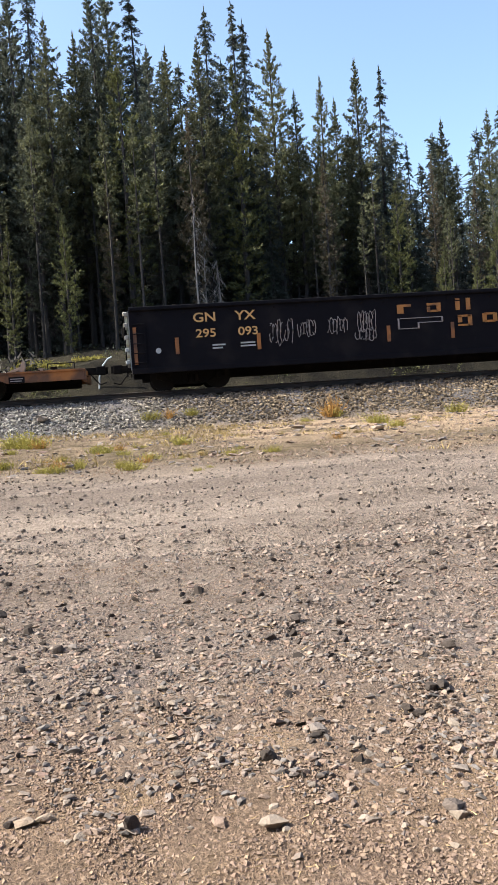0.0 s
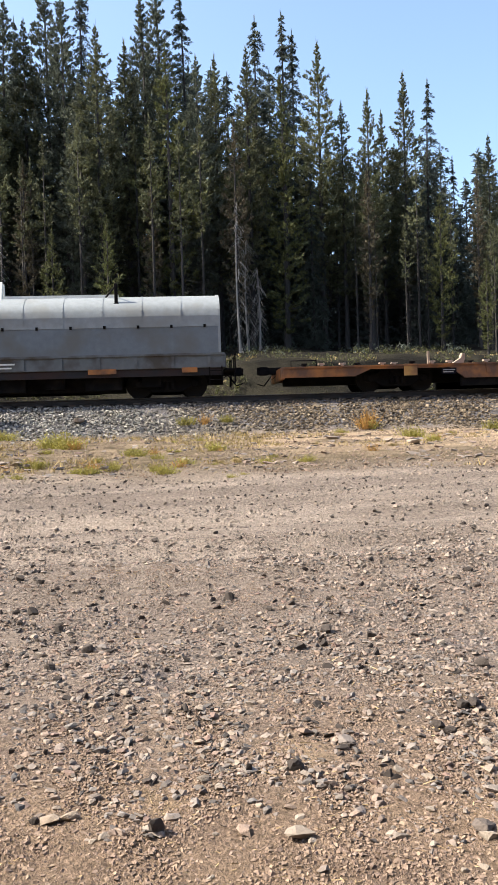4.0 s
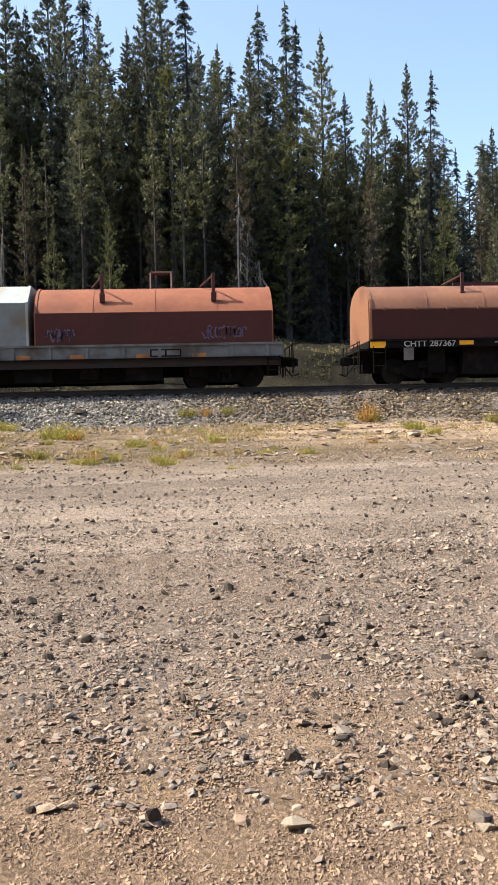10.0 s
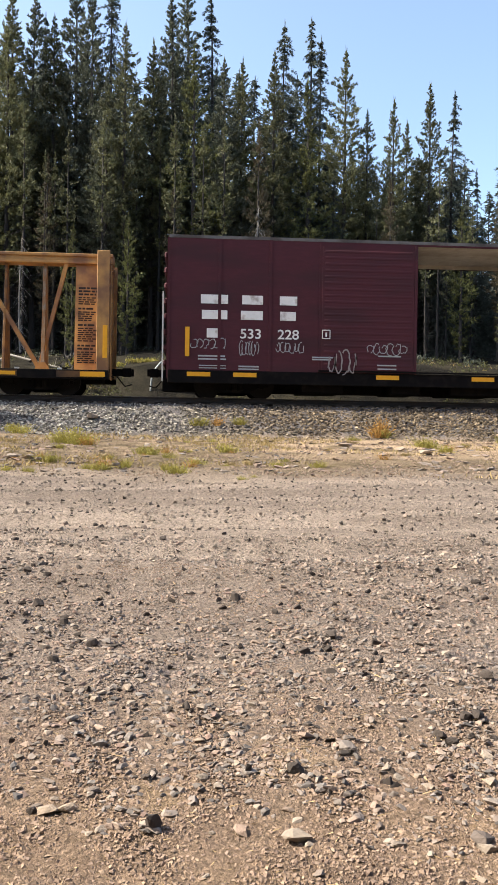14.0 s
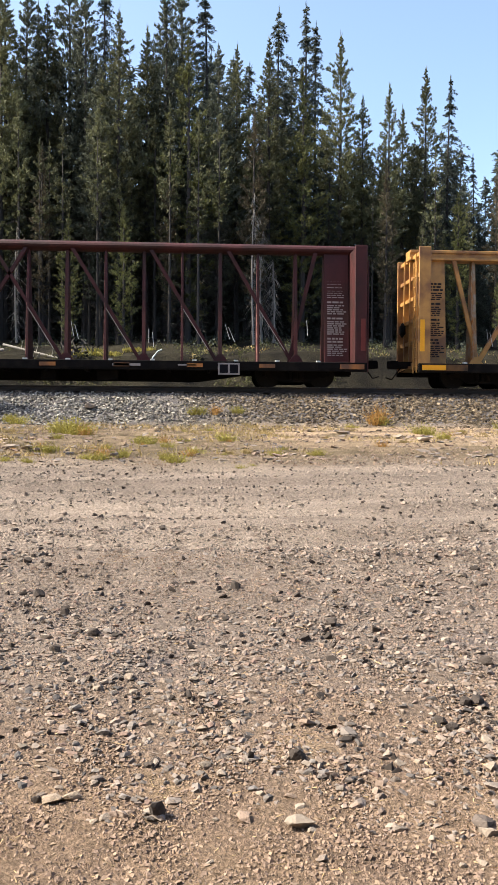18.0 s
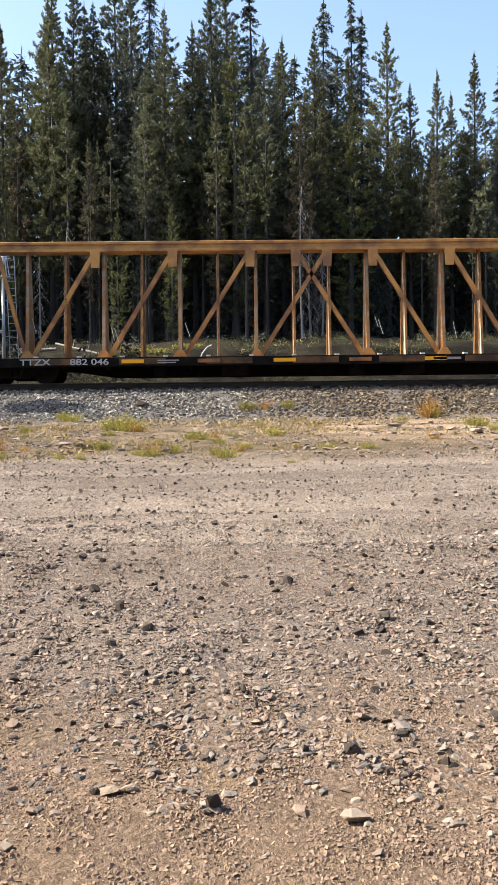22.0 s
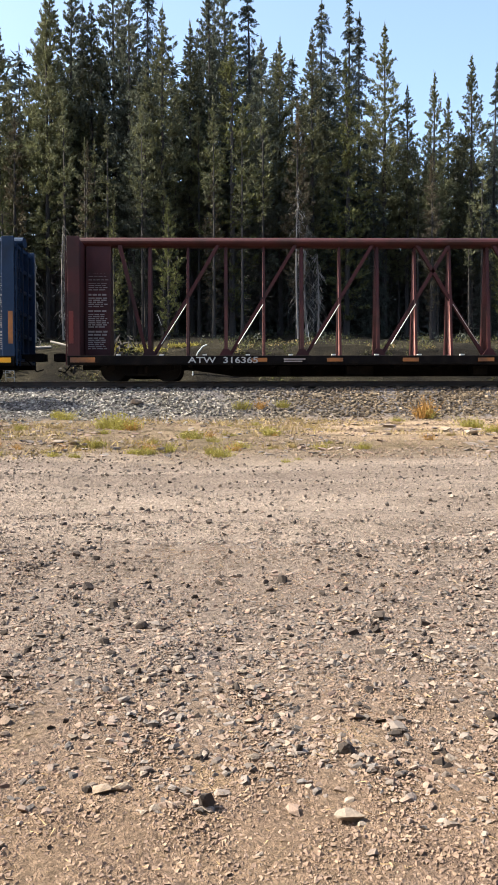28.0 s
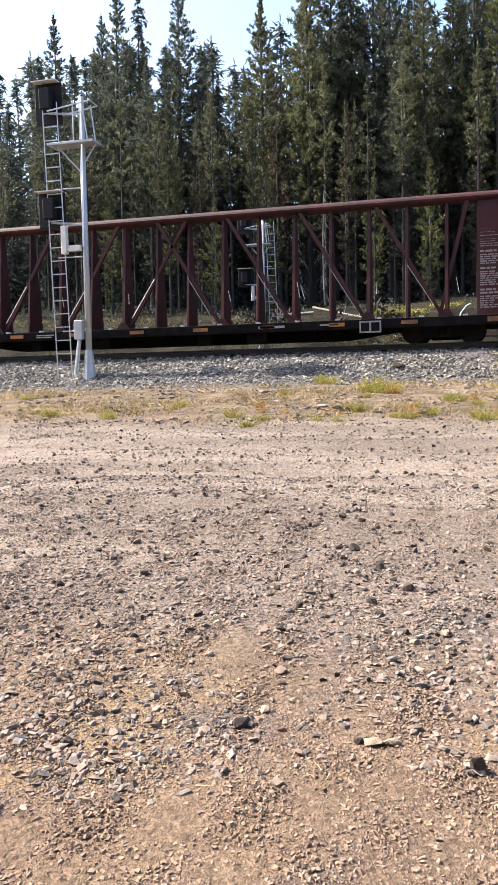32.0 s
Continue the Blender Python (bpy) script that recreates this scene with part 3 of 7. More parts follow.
# ---- gondola ----
def gondola():
    ob, h = car("gondola_car", 16.7, -0.15, "black steel high-sided gondola car with orange reflectors and sprayed graffiti", "freight car")
    for s in (-1, 1):
        bm = bmesh.new()
        bx(bm, -h, h, s * 1.56 - 0.03, s * 1.56 + 0.03, 0.62, 2.60)
        part("side_wall", bm, M_BLACK, ob)
        bm = bmesh.new()
        bx(bm, -h, h, s * 1.58 - 0.09, s * 1.58 + 0.06, 2.58, 2.70)
        part("top_chord", bm, M_BLACK, ob, bevel=0.015)
        bm = bmesh.new()
        bx(bm, -h, h, s * 1.58 - 0.06, s * 1.58 + 0.05, 0.55, 0.72)
        part("side_sill", bm, M_BLACK, ob, bevel=0.01)
        for i in range(23):
            x = -h + 0.3 + i * (2 * h - 0.6) / 22
            bm = bmesh.new()
            cyl(bm, (x, s * 1.60, 2.46), (x, s * 1.625, 2.46), 0.035, 6)
            part("tie_anchor", bm, M_UNDER, ob)
    # the left end is pale and the right black: sunlight put into the colour
    for s in (-1, 1):
        bm = bmesh.new()
        bx(bm, s * h - 0.03, s * h + 0.03, -1.53, 1.53, 0.7, 2.60)
        e = part("end_wall", bm, M_WHITECOVER if s < 0 else M_BLACK, ob, "ribbed end wall, pale for sunlight" if s < 0 else "")
        for k, z in enumerate((0.95, 1.35, 1.75, 2.15, 2.5)):
            bm = bmesh.new()
            bx(bm, s * h + s * 0.03, s * h + s * 0.19, -1.53, 1.53, z - 0.08, z + 0.08)
            part("end_rib", bm, M_WHITECOVER if s < 0 else M_BLACK, e, bevel=0.03)
        end_ladder(ob, s * (h + 0.16), -1.5, -1.1, 0.5, 2.5, 6, M_UNDER)
    hand_brake(ob, -h - 0.16, -0.7, 2.0, -1)
    bm = bmesh.new()
    bx(bm, -h, h, -1.5, 1.5, 0.75, 0.85)
    part("floor", bm, M_UNDER, ob)
    bm = bmesh.new()
    bx(bm, -h + 0.3, h - 0.3, -0.3, 0.3, 0.35, 0.75)
    part("centre_sill", bm, M_UNDER, ob)
    grab_irons(ob, -h + 0.28, -1.60, 0.75, 2.3, 0.4, 5, M_BLACK)
    L = lambda px: -h + (px - 537) / 54.2
    for px in (545, 618, 763, 1000, 1120):
        patch(ob, L(px) - 0.06, L(px) + 0.06, 1.12 if px != 545 else 0.85, 1.65 if px != 545 else 2.05, M_ORANGE, -1.61)
    for txt, px, z, hh in (("GN", 669, 2.12, 0.29), ("YX", 741, 2.12, 0.29), ("295", 670, 1.62, 0.26), ("093", 745, 1.62, 0.26)):
        lettering(ob, txt, L(px), z, hh, M_TAN, label="tan stencilled car number").scale.x = 1.2
    bars(ob, [(L(680), L(703), 1.32, 0.05), (L(680), L(698), 1.22, 0.05), (L(730), L(756), 1.34, 0.05), (L(730), L(757), 1.24, 0.05)], M_GRAFFITI)
    bm = bmesh.new()
    cyl(bm, (L(585), -1.60, 1.26), (L(585), -1.615, 1.26), 0.09, 14)
    part("round_stencil", bm, M_GRAFFITI, ob)
    for i, (px, z, w, hh) in enumerate(((803, 1.62, 0.75, 0.9), (850, 1.72, 0.6, 0.6), (905, 1.75, 0.7, 0.6), (960, 1.85, 0.6, 0.8), (958, 1.4, 0.7, 0.45))):
        scribble(ob, L(px), z, w, hh, 40 + i, M_FADED, strokes=6, width=0.026)
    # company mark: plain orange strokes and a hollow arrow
    for a, b, z0, z1 in ((1018, 1030, 2.02, 2.32), (1030, 1044, 2.24, 2.32), (1074, 1100, 2.24, 2.32), (1074, 1080, 2.03, 2.20), (1092, 1100, 2.03, 2.24), (1078, 1094, 2.02, 2.09),
                         (1128, 1136, 2.04, 2.34), (1128, 1136, 2.38, 2.43), (1148, 1156, 2.04, 2.43), (1131, 1139, 1.62, 1.84), (1150, 1158, 1.50, 1.86), (1131, 1156, 1.80, 1.87),
                         (1131, 1154, 1.50, 1.56), (1178, 1186, 1.60, 1.88), (1198, 1206, 1.60, 1.88), (1182, 1202, 1.83, 1.90), (1182, 1202, 1.58, 1.65)):
        patch(ob, L(a), L(b), z0, z1, M_MARK, -1.606, "company_mark", "faded orange company mark")
    bm = bmesh.new()
    for a, b, z0, z1 in ((1022, 1102, 1.84, 1.865), (1018, 1056, 1.50, 1.525), (1055, 1058, 1.5, 1.70), (1058, 1102, 1.68, 1.705), (1018, 1021, 1.5, 1.86), (1100, 1103, 1.69, 1.86)):
        bx(bm, L(a), L(b), -1.616, -1.606, z0, z1)
    part("company_mark", bm, M_FADED, ob, "thin pale arrow outline")
    return ob


# ---- low orange flat car ----
def flat_car():
    ob, h = car("flat_car", -1.7, -30.45, "long low weathered orange container flat car with raised hitch plates", "flat car", 3.9)
    X = lambda d: -h + d
    for s in (-1, 1):
        bm = bmesh.new()
        pts = [(-h, 0.50), (-h, 0.80), (h, 0.80), (h, 0.50), (h - 2.4, 0.50), (h - 2.9, 0.72), (h - 5.6, 0.72), (h - 6.1, 0.36),
               (-h + 6.1, 0.36), (-h + 5.6, 0.72), (-h + 2.9, 0.72), (-h + 2.4, 0.50)]
        prism(bm, pts, s * 1.52 - 0.05, s * 1.52 + 0.05, "y")
        part("side_sill", bm, M_ORANGE, ob, "rust-stained orange side sill", bevel=0.012)
        bm = bmesh.new()
        bx(bm, -h, h, s * 1.46 - 0.16, s * 1.46 + 0.14, 0.80, 0.85)
        part("top_flange", bm, M_ORANGE, ob)
        bm = bmesh.new()
        bx(bm, -h + 6.0, h - 6.0, s * 1.40 - 0.08, s * 1.40 + 0.08, 0.10, 0.38)
        part("lower_chord", bm, M_UNDER, ob)
    bm = bmesh.new()
    bx(bm, -h, h, -1.4, 1.4, 0.72, 0.80)
    part("deck", bm, M_UNDER, ob, "dark steel deck")
    bm = bmesh.new()
    bx(bm, -h + 0.2, h - 0.2, -0.3, 0.3, 0.3, 0.75)
    part("centre_sill", bm, M_UNDER, ob)
    for s in (-1, 1):
        bm = bmesh.new()
        bx(bm, s * h - 0.06, s * h + 0.06, -1.5, 1.5, 0.45, 0.85)
        part("end_sill", bm, M_ORANGE, ob, bevel=0.02)
        bm = bmesh.new()
        x = s * (h - 0.7)
        for d in (-0.42, 0.42):
            cyl(bm, (x + d, -1.45, 0.84), (x + d, -1.45, 1.06), 0.018, 6)
        cyl(bm, (x - 0.42, -1.45, 1.06), (x + 0.42, -1.45, 1.06), 0.018, 6)
        part("hand_rail", bm, M_UNDER, ob)
        bm = bmesh.new()
        bx(bm, s * (h - 4.25) - 0.22, s * (h - 4.25) + 0.22, -1.6, -1.55, 0.48, 0.86)
        part("number_plate_board", bm, M_YELLOW, ob)
    rnd = random.Random(3)
    for i in range(46):
        x = -h + 0.8 + i * (2 * h - 1.6) / 45 + rnd.uniform(-0.15, 0.15)
        bm = bmesh.new()
        bx(bm, x - 0.04, x + 0.04, -1.5, -1.35, 0.85, 0.90)
        bx(bm, x - 0.10, x + 0.10, -1.5, -1.30, 0.90, 0.93 + rnd.choice((0, 0.01, 0.03)))
        part("locking_pad", bm, M_ROOF if i % 3 else M_UNDER, ob)
    for d, w in ((6.2, 0.5), (8.8, 0.6), (11.4, 0.7), (13.95, 0.7), (15.1, 0.3), (15.9, 0.3), (17.7, 0.6), (20.3, 0.8), (23.0, 0.75), (25.5, 0.6), (26.9, 0.7)):
        x = X(d)
        bm = bmesh.new()
        prism(bm, [(x - 0.85 * w, 0.87), (x - 0.06, 0.87), (x, 1.0), (x, 1.20), (x - 0.09, 1.20), (x - 0.14, 1.04)], -1.30, -1.05, "y")
        part("hitch_plate", bm, M_ROOF, ob, "pale raised hitch plate", bevel=0.01)
    for d in (4.9, 10.0, 16.5, 19.2, 24.4):
        bm = bmesh.new()
        bx(bm, X(d) - 0.035, X(d) + 0.035, -1.45, -1.38, 0.85, 1.28)
        part("guide_post", bm, M_ROOF, ob)
    for d in (6.9, 10.5, 13.6, 18.2, 22.0, 25.2):
        x = X(d)
        bm = bmesh.new()
        bx(bm, x - 0.07, x + 0.07, -1.6, -1.565, 0.52, 0.84)
        part("pocket_bracket", bm, M_ROOF if d in (10.5, 18.2) else M_ORANGE, ob)
    patch(ob, X(7.35), X(10.0), 0.47, 0.77, M_BLACK, -1.578, "number_panel", "black number panel")
    lettering(ob, "PTTX 137051", X(8.65), 0.54, 0.23, M_GRAFFITI, -1.592, label="white stencilled car number").scale.x = 1.25
    for d, w in ((5.3, 0.5), (20.2, 1.2), (22.6, 0.5), (26.4, 0.5)):
        patch(ob, X(d), X(d + w), 0.5, 0.70, M_BLACK, -1.578, "data_panel", "small black data panel")
        bars(ob, [(X(d) + 0.05, X(d + w) - 0.05, 0.62, 0.03), (X(d) + 0.05, X(d + w) - 0.1, 0.55, 0.03)], M_FADED, -1.592)
    return ob


# ---- coil cars ----
def arch(y_half, z0, z1, ztop, n=12):
    pts = [(-y_half, z0), (-y_half, z1)]
    for i in range(1, n):
        a = math.pi * i / n
        pts.append((-y_half * math.cos(a), z1 + (ztop - z1) * math.sin(a) ** 0.85))
    return pts + [(y_half, z1), (y_half, z0)]


def low_arch(y_half, z0, zs, ztop, r=0.0, n=14):
    """Upright sides, an optional rounded shoulder, and a shallow circular top."""
    rise = ztop - zs
    R = (y_half ** 2 + rise ** 2) / (2 * rise)
    edge = math.asin(y_half / R)
    side = [(-y_half, z0), (-y_half, zs - r)] if r else [(-y_half, z0)]
    top = []
    for i in range(n + 1):
        a = edge * (-1 + 2 * i / n)
        y, z = R * math.sin(a), ztop - R + R * math.cos(a)
        if r and i in (0, n):
            for q in (0.3, 0.7):
                y2 = y_half - r * (1 - math.cos(q * (1.57 - edge))) - 0.0
                top.append((math.copysign(y2, y), zs - r + r * math.sin(q * 1.57)))
            if i == n:
                top[-2:] = top[-2:][::-1]
        else:
            top.append((y, z))
    return side + top + [(-p, q) for p, q in side[::-1]]


def shell(bm, prof, x0, x1, xs=()):
    """A closed hood over the profile: sides, top and ends each with their own corners, so that the folds stay crisp."""
    def strip(pts, steps):
        rows = [[bm.verts.new((x, u, v)) for u, v in pts] for x in steps]
        for a, b in zip(rows, rows[1:]):
            for i in range(len(pts) - 1):
                bm.faces.new((a[i], a[i + 1], b[i + 1], b[i]))
    steps = [x0, *xs, x1]
    strip(prof[:2], steps)
    strip(prof[1:-1], steps)
    strip(prof[-2:], steps)
    strip([prof[-1], prof[0]], steps)
    for x in (x0, x1):
        bm.faces.new([bm.verts.new((x, u, v)) for u, v in prof])


def cover(ob, x0, x1, prof, material, label, seams=(), line_z=None, seam=0.022):
    bm = bmesh.new()
    shell(bm, prof, x0, x1)
    c = part("coil_cover", bm, material, ob, label)
    for p in c.data.polygons:
        p.use_smooth = abs(p.normal.x) < 0.5 and p.normal.z > 0.02 and len(prof) > 8
    for x in seams:
        bm = bmesh.new()
        big = [(u * 1.006, 1.0 + (v - 1.0) * 1.005) for u, v in prof]
        prism(bm, big, x - seam, x + seam)
        part("seam", bm, material, c)
    for x in (x0 + 0.03, x1 - 0.03):
        bm = bmesh.new()
        big = [(u * 1.012, 1.0 + (v - 1.0) * 1.010) for u, v in prof]
        prism(bm, big, x - 0.04, x + 0.04)
        part("edge_band", bm, material, c)
    # left end plate, on silver and grey covers in a paler tone for sunlight
    if x0 < -5.5:
        bm = bmesh.new()
        prism(bm, [(u * 0.985, v - 0.02) for u, v in prof], x0 - 0.05, x0 - 0.012)
        part("end_plate", bm, M_WHITECOVER if material in (M_SILVER, M_GREYCOVER) else material, c, "end plate, paler on grey covers for sunlight")
    if line_z:
        bm = bmesh.new()
        bx(bm, x0, x1, prof[0][0] - 0.03, prof[0][0] + 0.01, line_z - 0.015, line_z + 0.015)
        part("lap_joint", bm, material, c)
        for i in range(13):
            x = x0 + 0.5 + i * (x1 - x0 - 1) / 12
            bm = bmesh.new()
            bx(bm, x - 0.04, x + 0.04, prof[0][0] - 0.05, prof[0][0], line_z - 0.05, line_z + 0.05)
            part("latch", bm, M_UNDER if material is M_SILVER else material, c)
    return c


def lifting_post(ob, x, yf, ztop, material, z0):
    """A strap standing on the shoulder of the cover, with a brace back to the ridge."""
    bm = bmesh.new()
    bx(bm, x - 0.055, x + 0.055, yf - 0.05, yf + 0.03, z0 - 0.12, ztop)
    bx(bm, x - 0.085, x + 0.085, yf - 0.07, yf + 0.05, z0 - 0.20, z0 + 0.10)
    cyl(bm, (x - 0.03, yf, ztop - 0.10), (x - 0.40, -0.30, ztop - 0.28), 0.035, 6)
    part("lifting_bracket", bm, material, ob, bevel=0.01)


def lifting_hoop(ob, x, z0, z1, w, material):
    bm = bmesh.new()
    for s in (-1, 1):
        cyl(bm, (x + s * w / 2, -0.3, z0 - 0.15), (x + s * w / 2, -0.1, z1), 0.045, 8)
        cyl(bm, (x + s * w / 2, 0.3, z0 - 0.15), (x + s * w / 2, 0.1, z1), 0.045, 8)
    cyl(bm, (x - w / 2, 0, z1), (x + w / 2, 0, z1), 0.07, 8)
    part("lifting_yoke", bm, material, ob)


def coil_frame(ob, h, zt, zb, material, deep, posts=0, platform=0.0, skirt=0.0):
    for s in (-1, 1):
        bm = bmesh.new()
        bx(bm, -h, h, s * 1.55 - 0.05, s * 1.55 + 0.05, zb, zt)
        part("side_sill", bm, material, ob, "weathered stained side sill", bevel=0.01)
        bm = bmesh.new()
        bx(bm, -h, h, s * 1.55 - 0.10, s * 1.55 + 0.08, zt - 0.05, zt + 0.02)
        part("sill_flange", bm, material, ob)
        if deep:
            bm = bmesh.new()
            prism(bm, [(-h + 3.4, zb + 0.05), (h - 3.4, zb + 0.05), (h - 4.2, 0.22), (-h + 4.2, 0.22)], s * 0.9 - 0.04, s * 0.9 + 0.04, "y")
            part("fish_belly", bm, M_UNDER, ob)
        # dark strip along the lower sill that stands for the shadow there
        if skirt:
            bm = bmesh.new()
            bx(bm, -h + 0.06, h - 0.06, s * 1.50 - 0.04, s * 1.50 + 0.04, zb - skirt, zb - 0.004)
            part("lower_sill", bm, M_SILLBROWN, ob, "lower sill, darkened for shade")
        for i in range(posts):
            x = -h + 0.5 + i * (2 * h - 1.0) / (posts - 1)
            bm = bmesh.new()
            bx(bm, x - 0.05, x + 0.05, s * 1.62 - 0.025, s * 1.62 + 0.025, zb + 0.02, zt - 0.06)
            part("stake_rib", bm, material, ob)
    bm = bmesh.new()
    bx(bm, -h, h, -1.5, 1.5, zb + 0.1, zb + 0.2)
    part("floor", bm, M_UNDER, ob)
    for i in range(7):
        x = (i - 3) * h * 0.22
        bm = bmesh.new()
        bx(bm, x - 0.3 * (1 + i % 2), x + 0.3 * (1 + i % 2), -1.25, 1.25, 0.26 if i % 2 else 0.34, zb + 0.1)
        part("cross_bearer", bm, M_UNDER, ob)
    bm = bmesh.new()
    bx(bm, -h - platform, h + platform, -0.3, 0.3, 0.42, zb + 0.12)
    part("centre_sill", bm, M_UNDER, ob)
    for s in (-1, 1):
        bm = bmesh.new()
        bx(bm, s * h - 0.05, s * h + 0.05, -1.55, 1.55, zb, zt - 0.02)
        part("end_sill", bm, material, ob, bevel=0.01)
        bm = bmesh.new()
        xe = s * (h + max(platform, 0.35))
        bx(bm, min(s * h, xe), max(s * h, xe), -1.5, 1.5, zb - 0.08, zb - 0.02)
        part("end_platform", bm, M_UNDER, ob)
        rail = M_SILLPALE if platform else M_UNDER
        ztop = zt + (0.5 if platform else -0.05)
        for y in (-1.5, -1.2, -0.6, 0.6, 1.2, 1.5):
            bm = bmesh.new()
            cyl(bm, (xe, y, 0.4), (xe, y, ztop + (0.05 if abs(y) > 1 else 0)), 0.018, 6)
            part("baluster", bm, rail, ob)
        for z in (zb, ztop):
            bm = bmesh.new()
            cyl(bm, (xe + 0.02, -1.5, z), (xe + 0.02, 1.5, z), 0.018, 6)
            part("end_rail", bm, rail, ob)
        grab_irons(ob, s * (h - 0.3), -1.6, 0.35, zb + 0.05, 0.4, 2, M_UNDER, "step")


def coil_a():
    ob, h = car("coil_car", -32.35, -46.45, "silver arched steel coil car with ribbed cover and stained grey sill", "coil car")
    coil_frame(ob, h, 1.36, 0.90, M_SILLPALE, True, 12, 0.0, 0.24)
    cover(ob, -h + 0.12, h - 0.12, arch(1.57, 1.38, 2.60, 3.43, 18), M_SILVER, "silver arched cover with black seams",
          [-h + 0.12 + k * (2 * h - 0.24) / 11 for k in range(1, 11)], 2.26)
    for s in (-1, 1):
        # lower side panel, shade put into its darker silver
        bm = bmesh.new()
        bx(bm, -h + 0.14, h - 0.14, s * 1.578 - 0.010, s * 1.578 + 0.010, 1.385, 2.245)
        part("lower_panel", bm, M_SILVERSIDE, ob, "silver lower side of the cover, darkened for shade")
        lifting_post(ob, s * 3.6, -1.30, 3.72, M_UNDER, 2.98)
    lifting_hoop(ob, -0.55, 3.45, 3.98, 0.6, M_CREAM)
    bm = bmesh.new()
    bx(bm, -3.6, 3.6, -0.06, 0.06, 3.44, 3.56)
    part("ridge_bar", bm, M_CREAM, ob)
    lettering(ob, "242096", -h + 3.9, 0.98, 0.24, M_DARKTEXT, -1.652, label="dark stencilled car number").scale.x = 1.25
    bars(ob, [(-h + 2.72, -h + 2.86, 0.98, 0.24), (-h + 2.92, -h + 3.06, 0.98, 0.24)], M_DARKTEXT, -1.652, "company_initial")
    patch(ob, -h + 0.02, -h + 0.8, 0.82, 1.14, M_REFLECT, -1.612, "reflector", "orange reflective panel")
    patch(ob, -h + 0.6, -h + 1.5, 1.44, 1.60, M_ORANGE, -1.586, "reflector", "rusty orange panel")
    for x, w in ((5.3, 0.8), (9.7, 0.9), (12.7, 0.5)):
        patch(ob, -h + x, -h + x + w, 0.76, 0.92, M_ORANGE, -1.612)
    bars(ob, [(-h + 6.0, -h + 6.4, 1.12, 0.05), (-h + 6.6, -h + 7.4, 1.12, 0.05), (-h + 6.0, -h + 6.3, 1.0, 0.05), (-h + 6.7, -h + 7.3, 1.0, 0.05)], M_CREAM, -1.612)
    bars(ob, [(-h + 1.2, -h + 1.55, 0.95, 0.14), (-h + 2.0, -h + 2.5, 0.95, 0.12)], M_BLACK, -1.612)
    # striped shield: plain red bars under a dark band
    bm = bmesh.new()
    for k in range(6):
        bx(bm, -h + 8.25 + k * 0.15, -h + 8.31 + k * 0.15, -1.50, -1.46, 2.52, 2.74)
    part("shield_stripes", bm, M_RED, ob, "small red striped shield mark")
    return ob


def coil_b():
    ob, h = car("coil_car", -48.95, -61.65, "grey round-topped coil car with dark stained sill and end railings", "coil car", 1.7)
    coil_frame(ob, h, 1.34, 0.56, M_SILLBROWN, True, 8, 0.95)
    cover(ob, -h + 0.15, h - 0.25, low_arch(1.52, 1.34, 3.34, 3.64, 0.16), M_GREYCOVER, "smooth grey round-topped steel cover",
          [-h + 0.2 + k * (2 * h - 0.4) / 6 for k in range(1, 6)], None, 0.010)
    for s in (-1, 1):
        lifting_post(ob, s * 4.35, -1.50, 3.92, M_UNDER, 2.90)
        bm = bmesh.new()
        bx(bm, s * 4.35 - 0.07, s * 4.35 + 0.07, -1.58, -1.44, 3.88, 3.98)
        part("bracket_cap", bm, M_FADED, ob)
        # panel in a darker grey that stands for shade under the lit top
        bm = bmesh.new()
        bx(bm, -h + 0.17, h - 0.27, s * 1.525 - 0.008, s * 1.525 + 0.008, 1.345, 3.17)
        part("lower_panel", bm, M_GREYSIDE, ob, "grey side of the cover, darkened for shade")
    lifting_hoop(ob, 0.1, 3.66, 3.98, 0.75, M_UNDER)
    bm = bmesh.new()
    cyl(bm, (-0.35, -0.08, 4.05), (0.55, -0.08, 4.05), 0.06, 8)
    part("yoke_bar", bm, M_CREAM, ob, "pale bar across the lifting yoke")
    patch(ob, h - 3.9, h - 3.3, 0.72, 0.98, M_BLACK, -1.612, "data_panel", "small framed data panel")
    bars(ob, [(h - 3.85, h - 3.62, 0.76, 0.18), (h - 3.58, h - 3.35, 0.76, 0.18)], M_GRAFFITI, -1.63)
    for x, w in ((0.5, 0.8), (4.6, 0.6), (7.0, 0.5), (9.0, 0.5), (11.0, 1.0)):
        patch(ob, -h + x, -h + x + w, 0.86, 0.98, M_YSILL, -1.604)
    patch(ob, -h + 0.85, -h + 1.9, 1.48, 1.62, M_YSILL, -1.545)
    bars(ob, [(-h + 7.6, -h + 8.0, 0.68, 0.10)], M_CREAM, -1.612)
    return ob


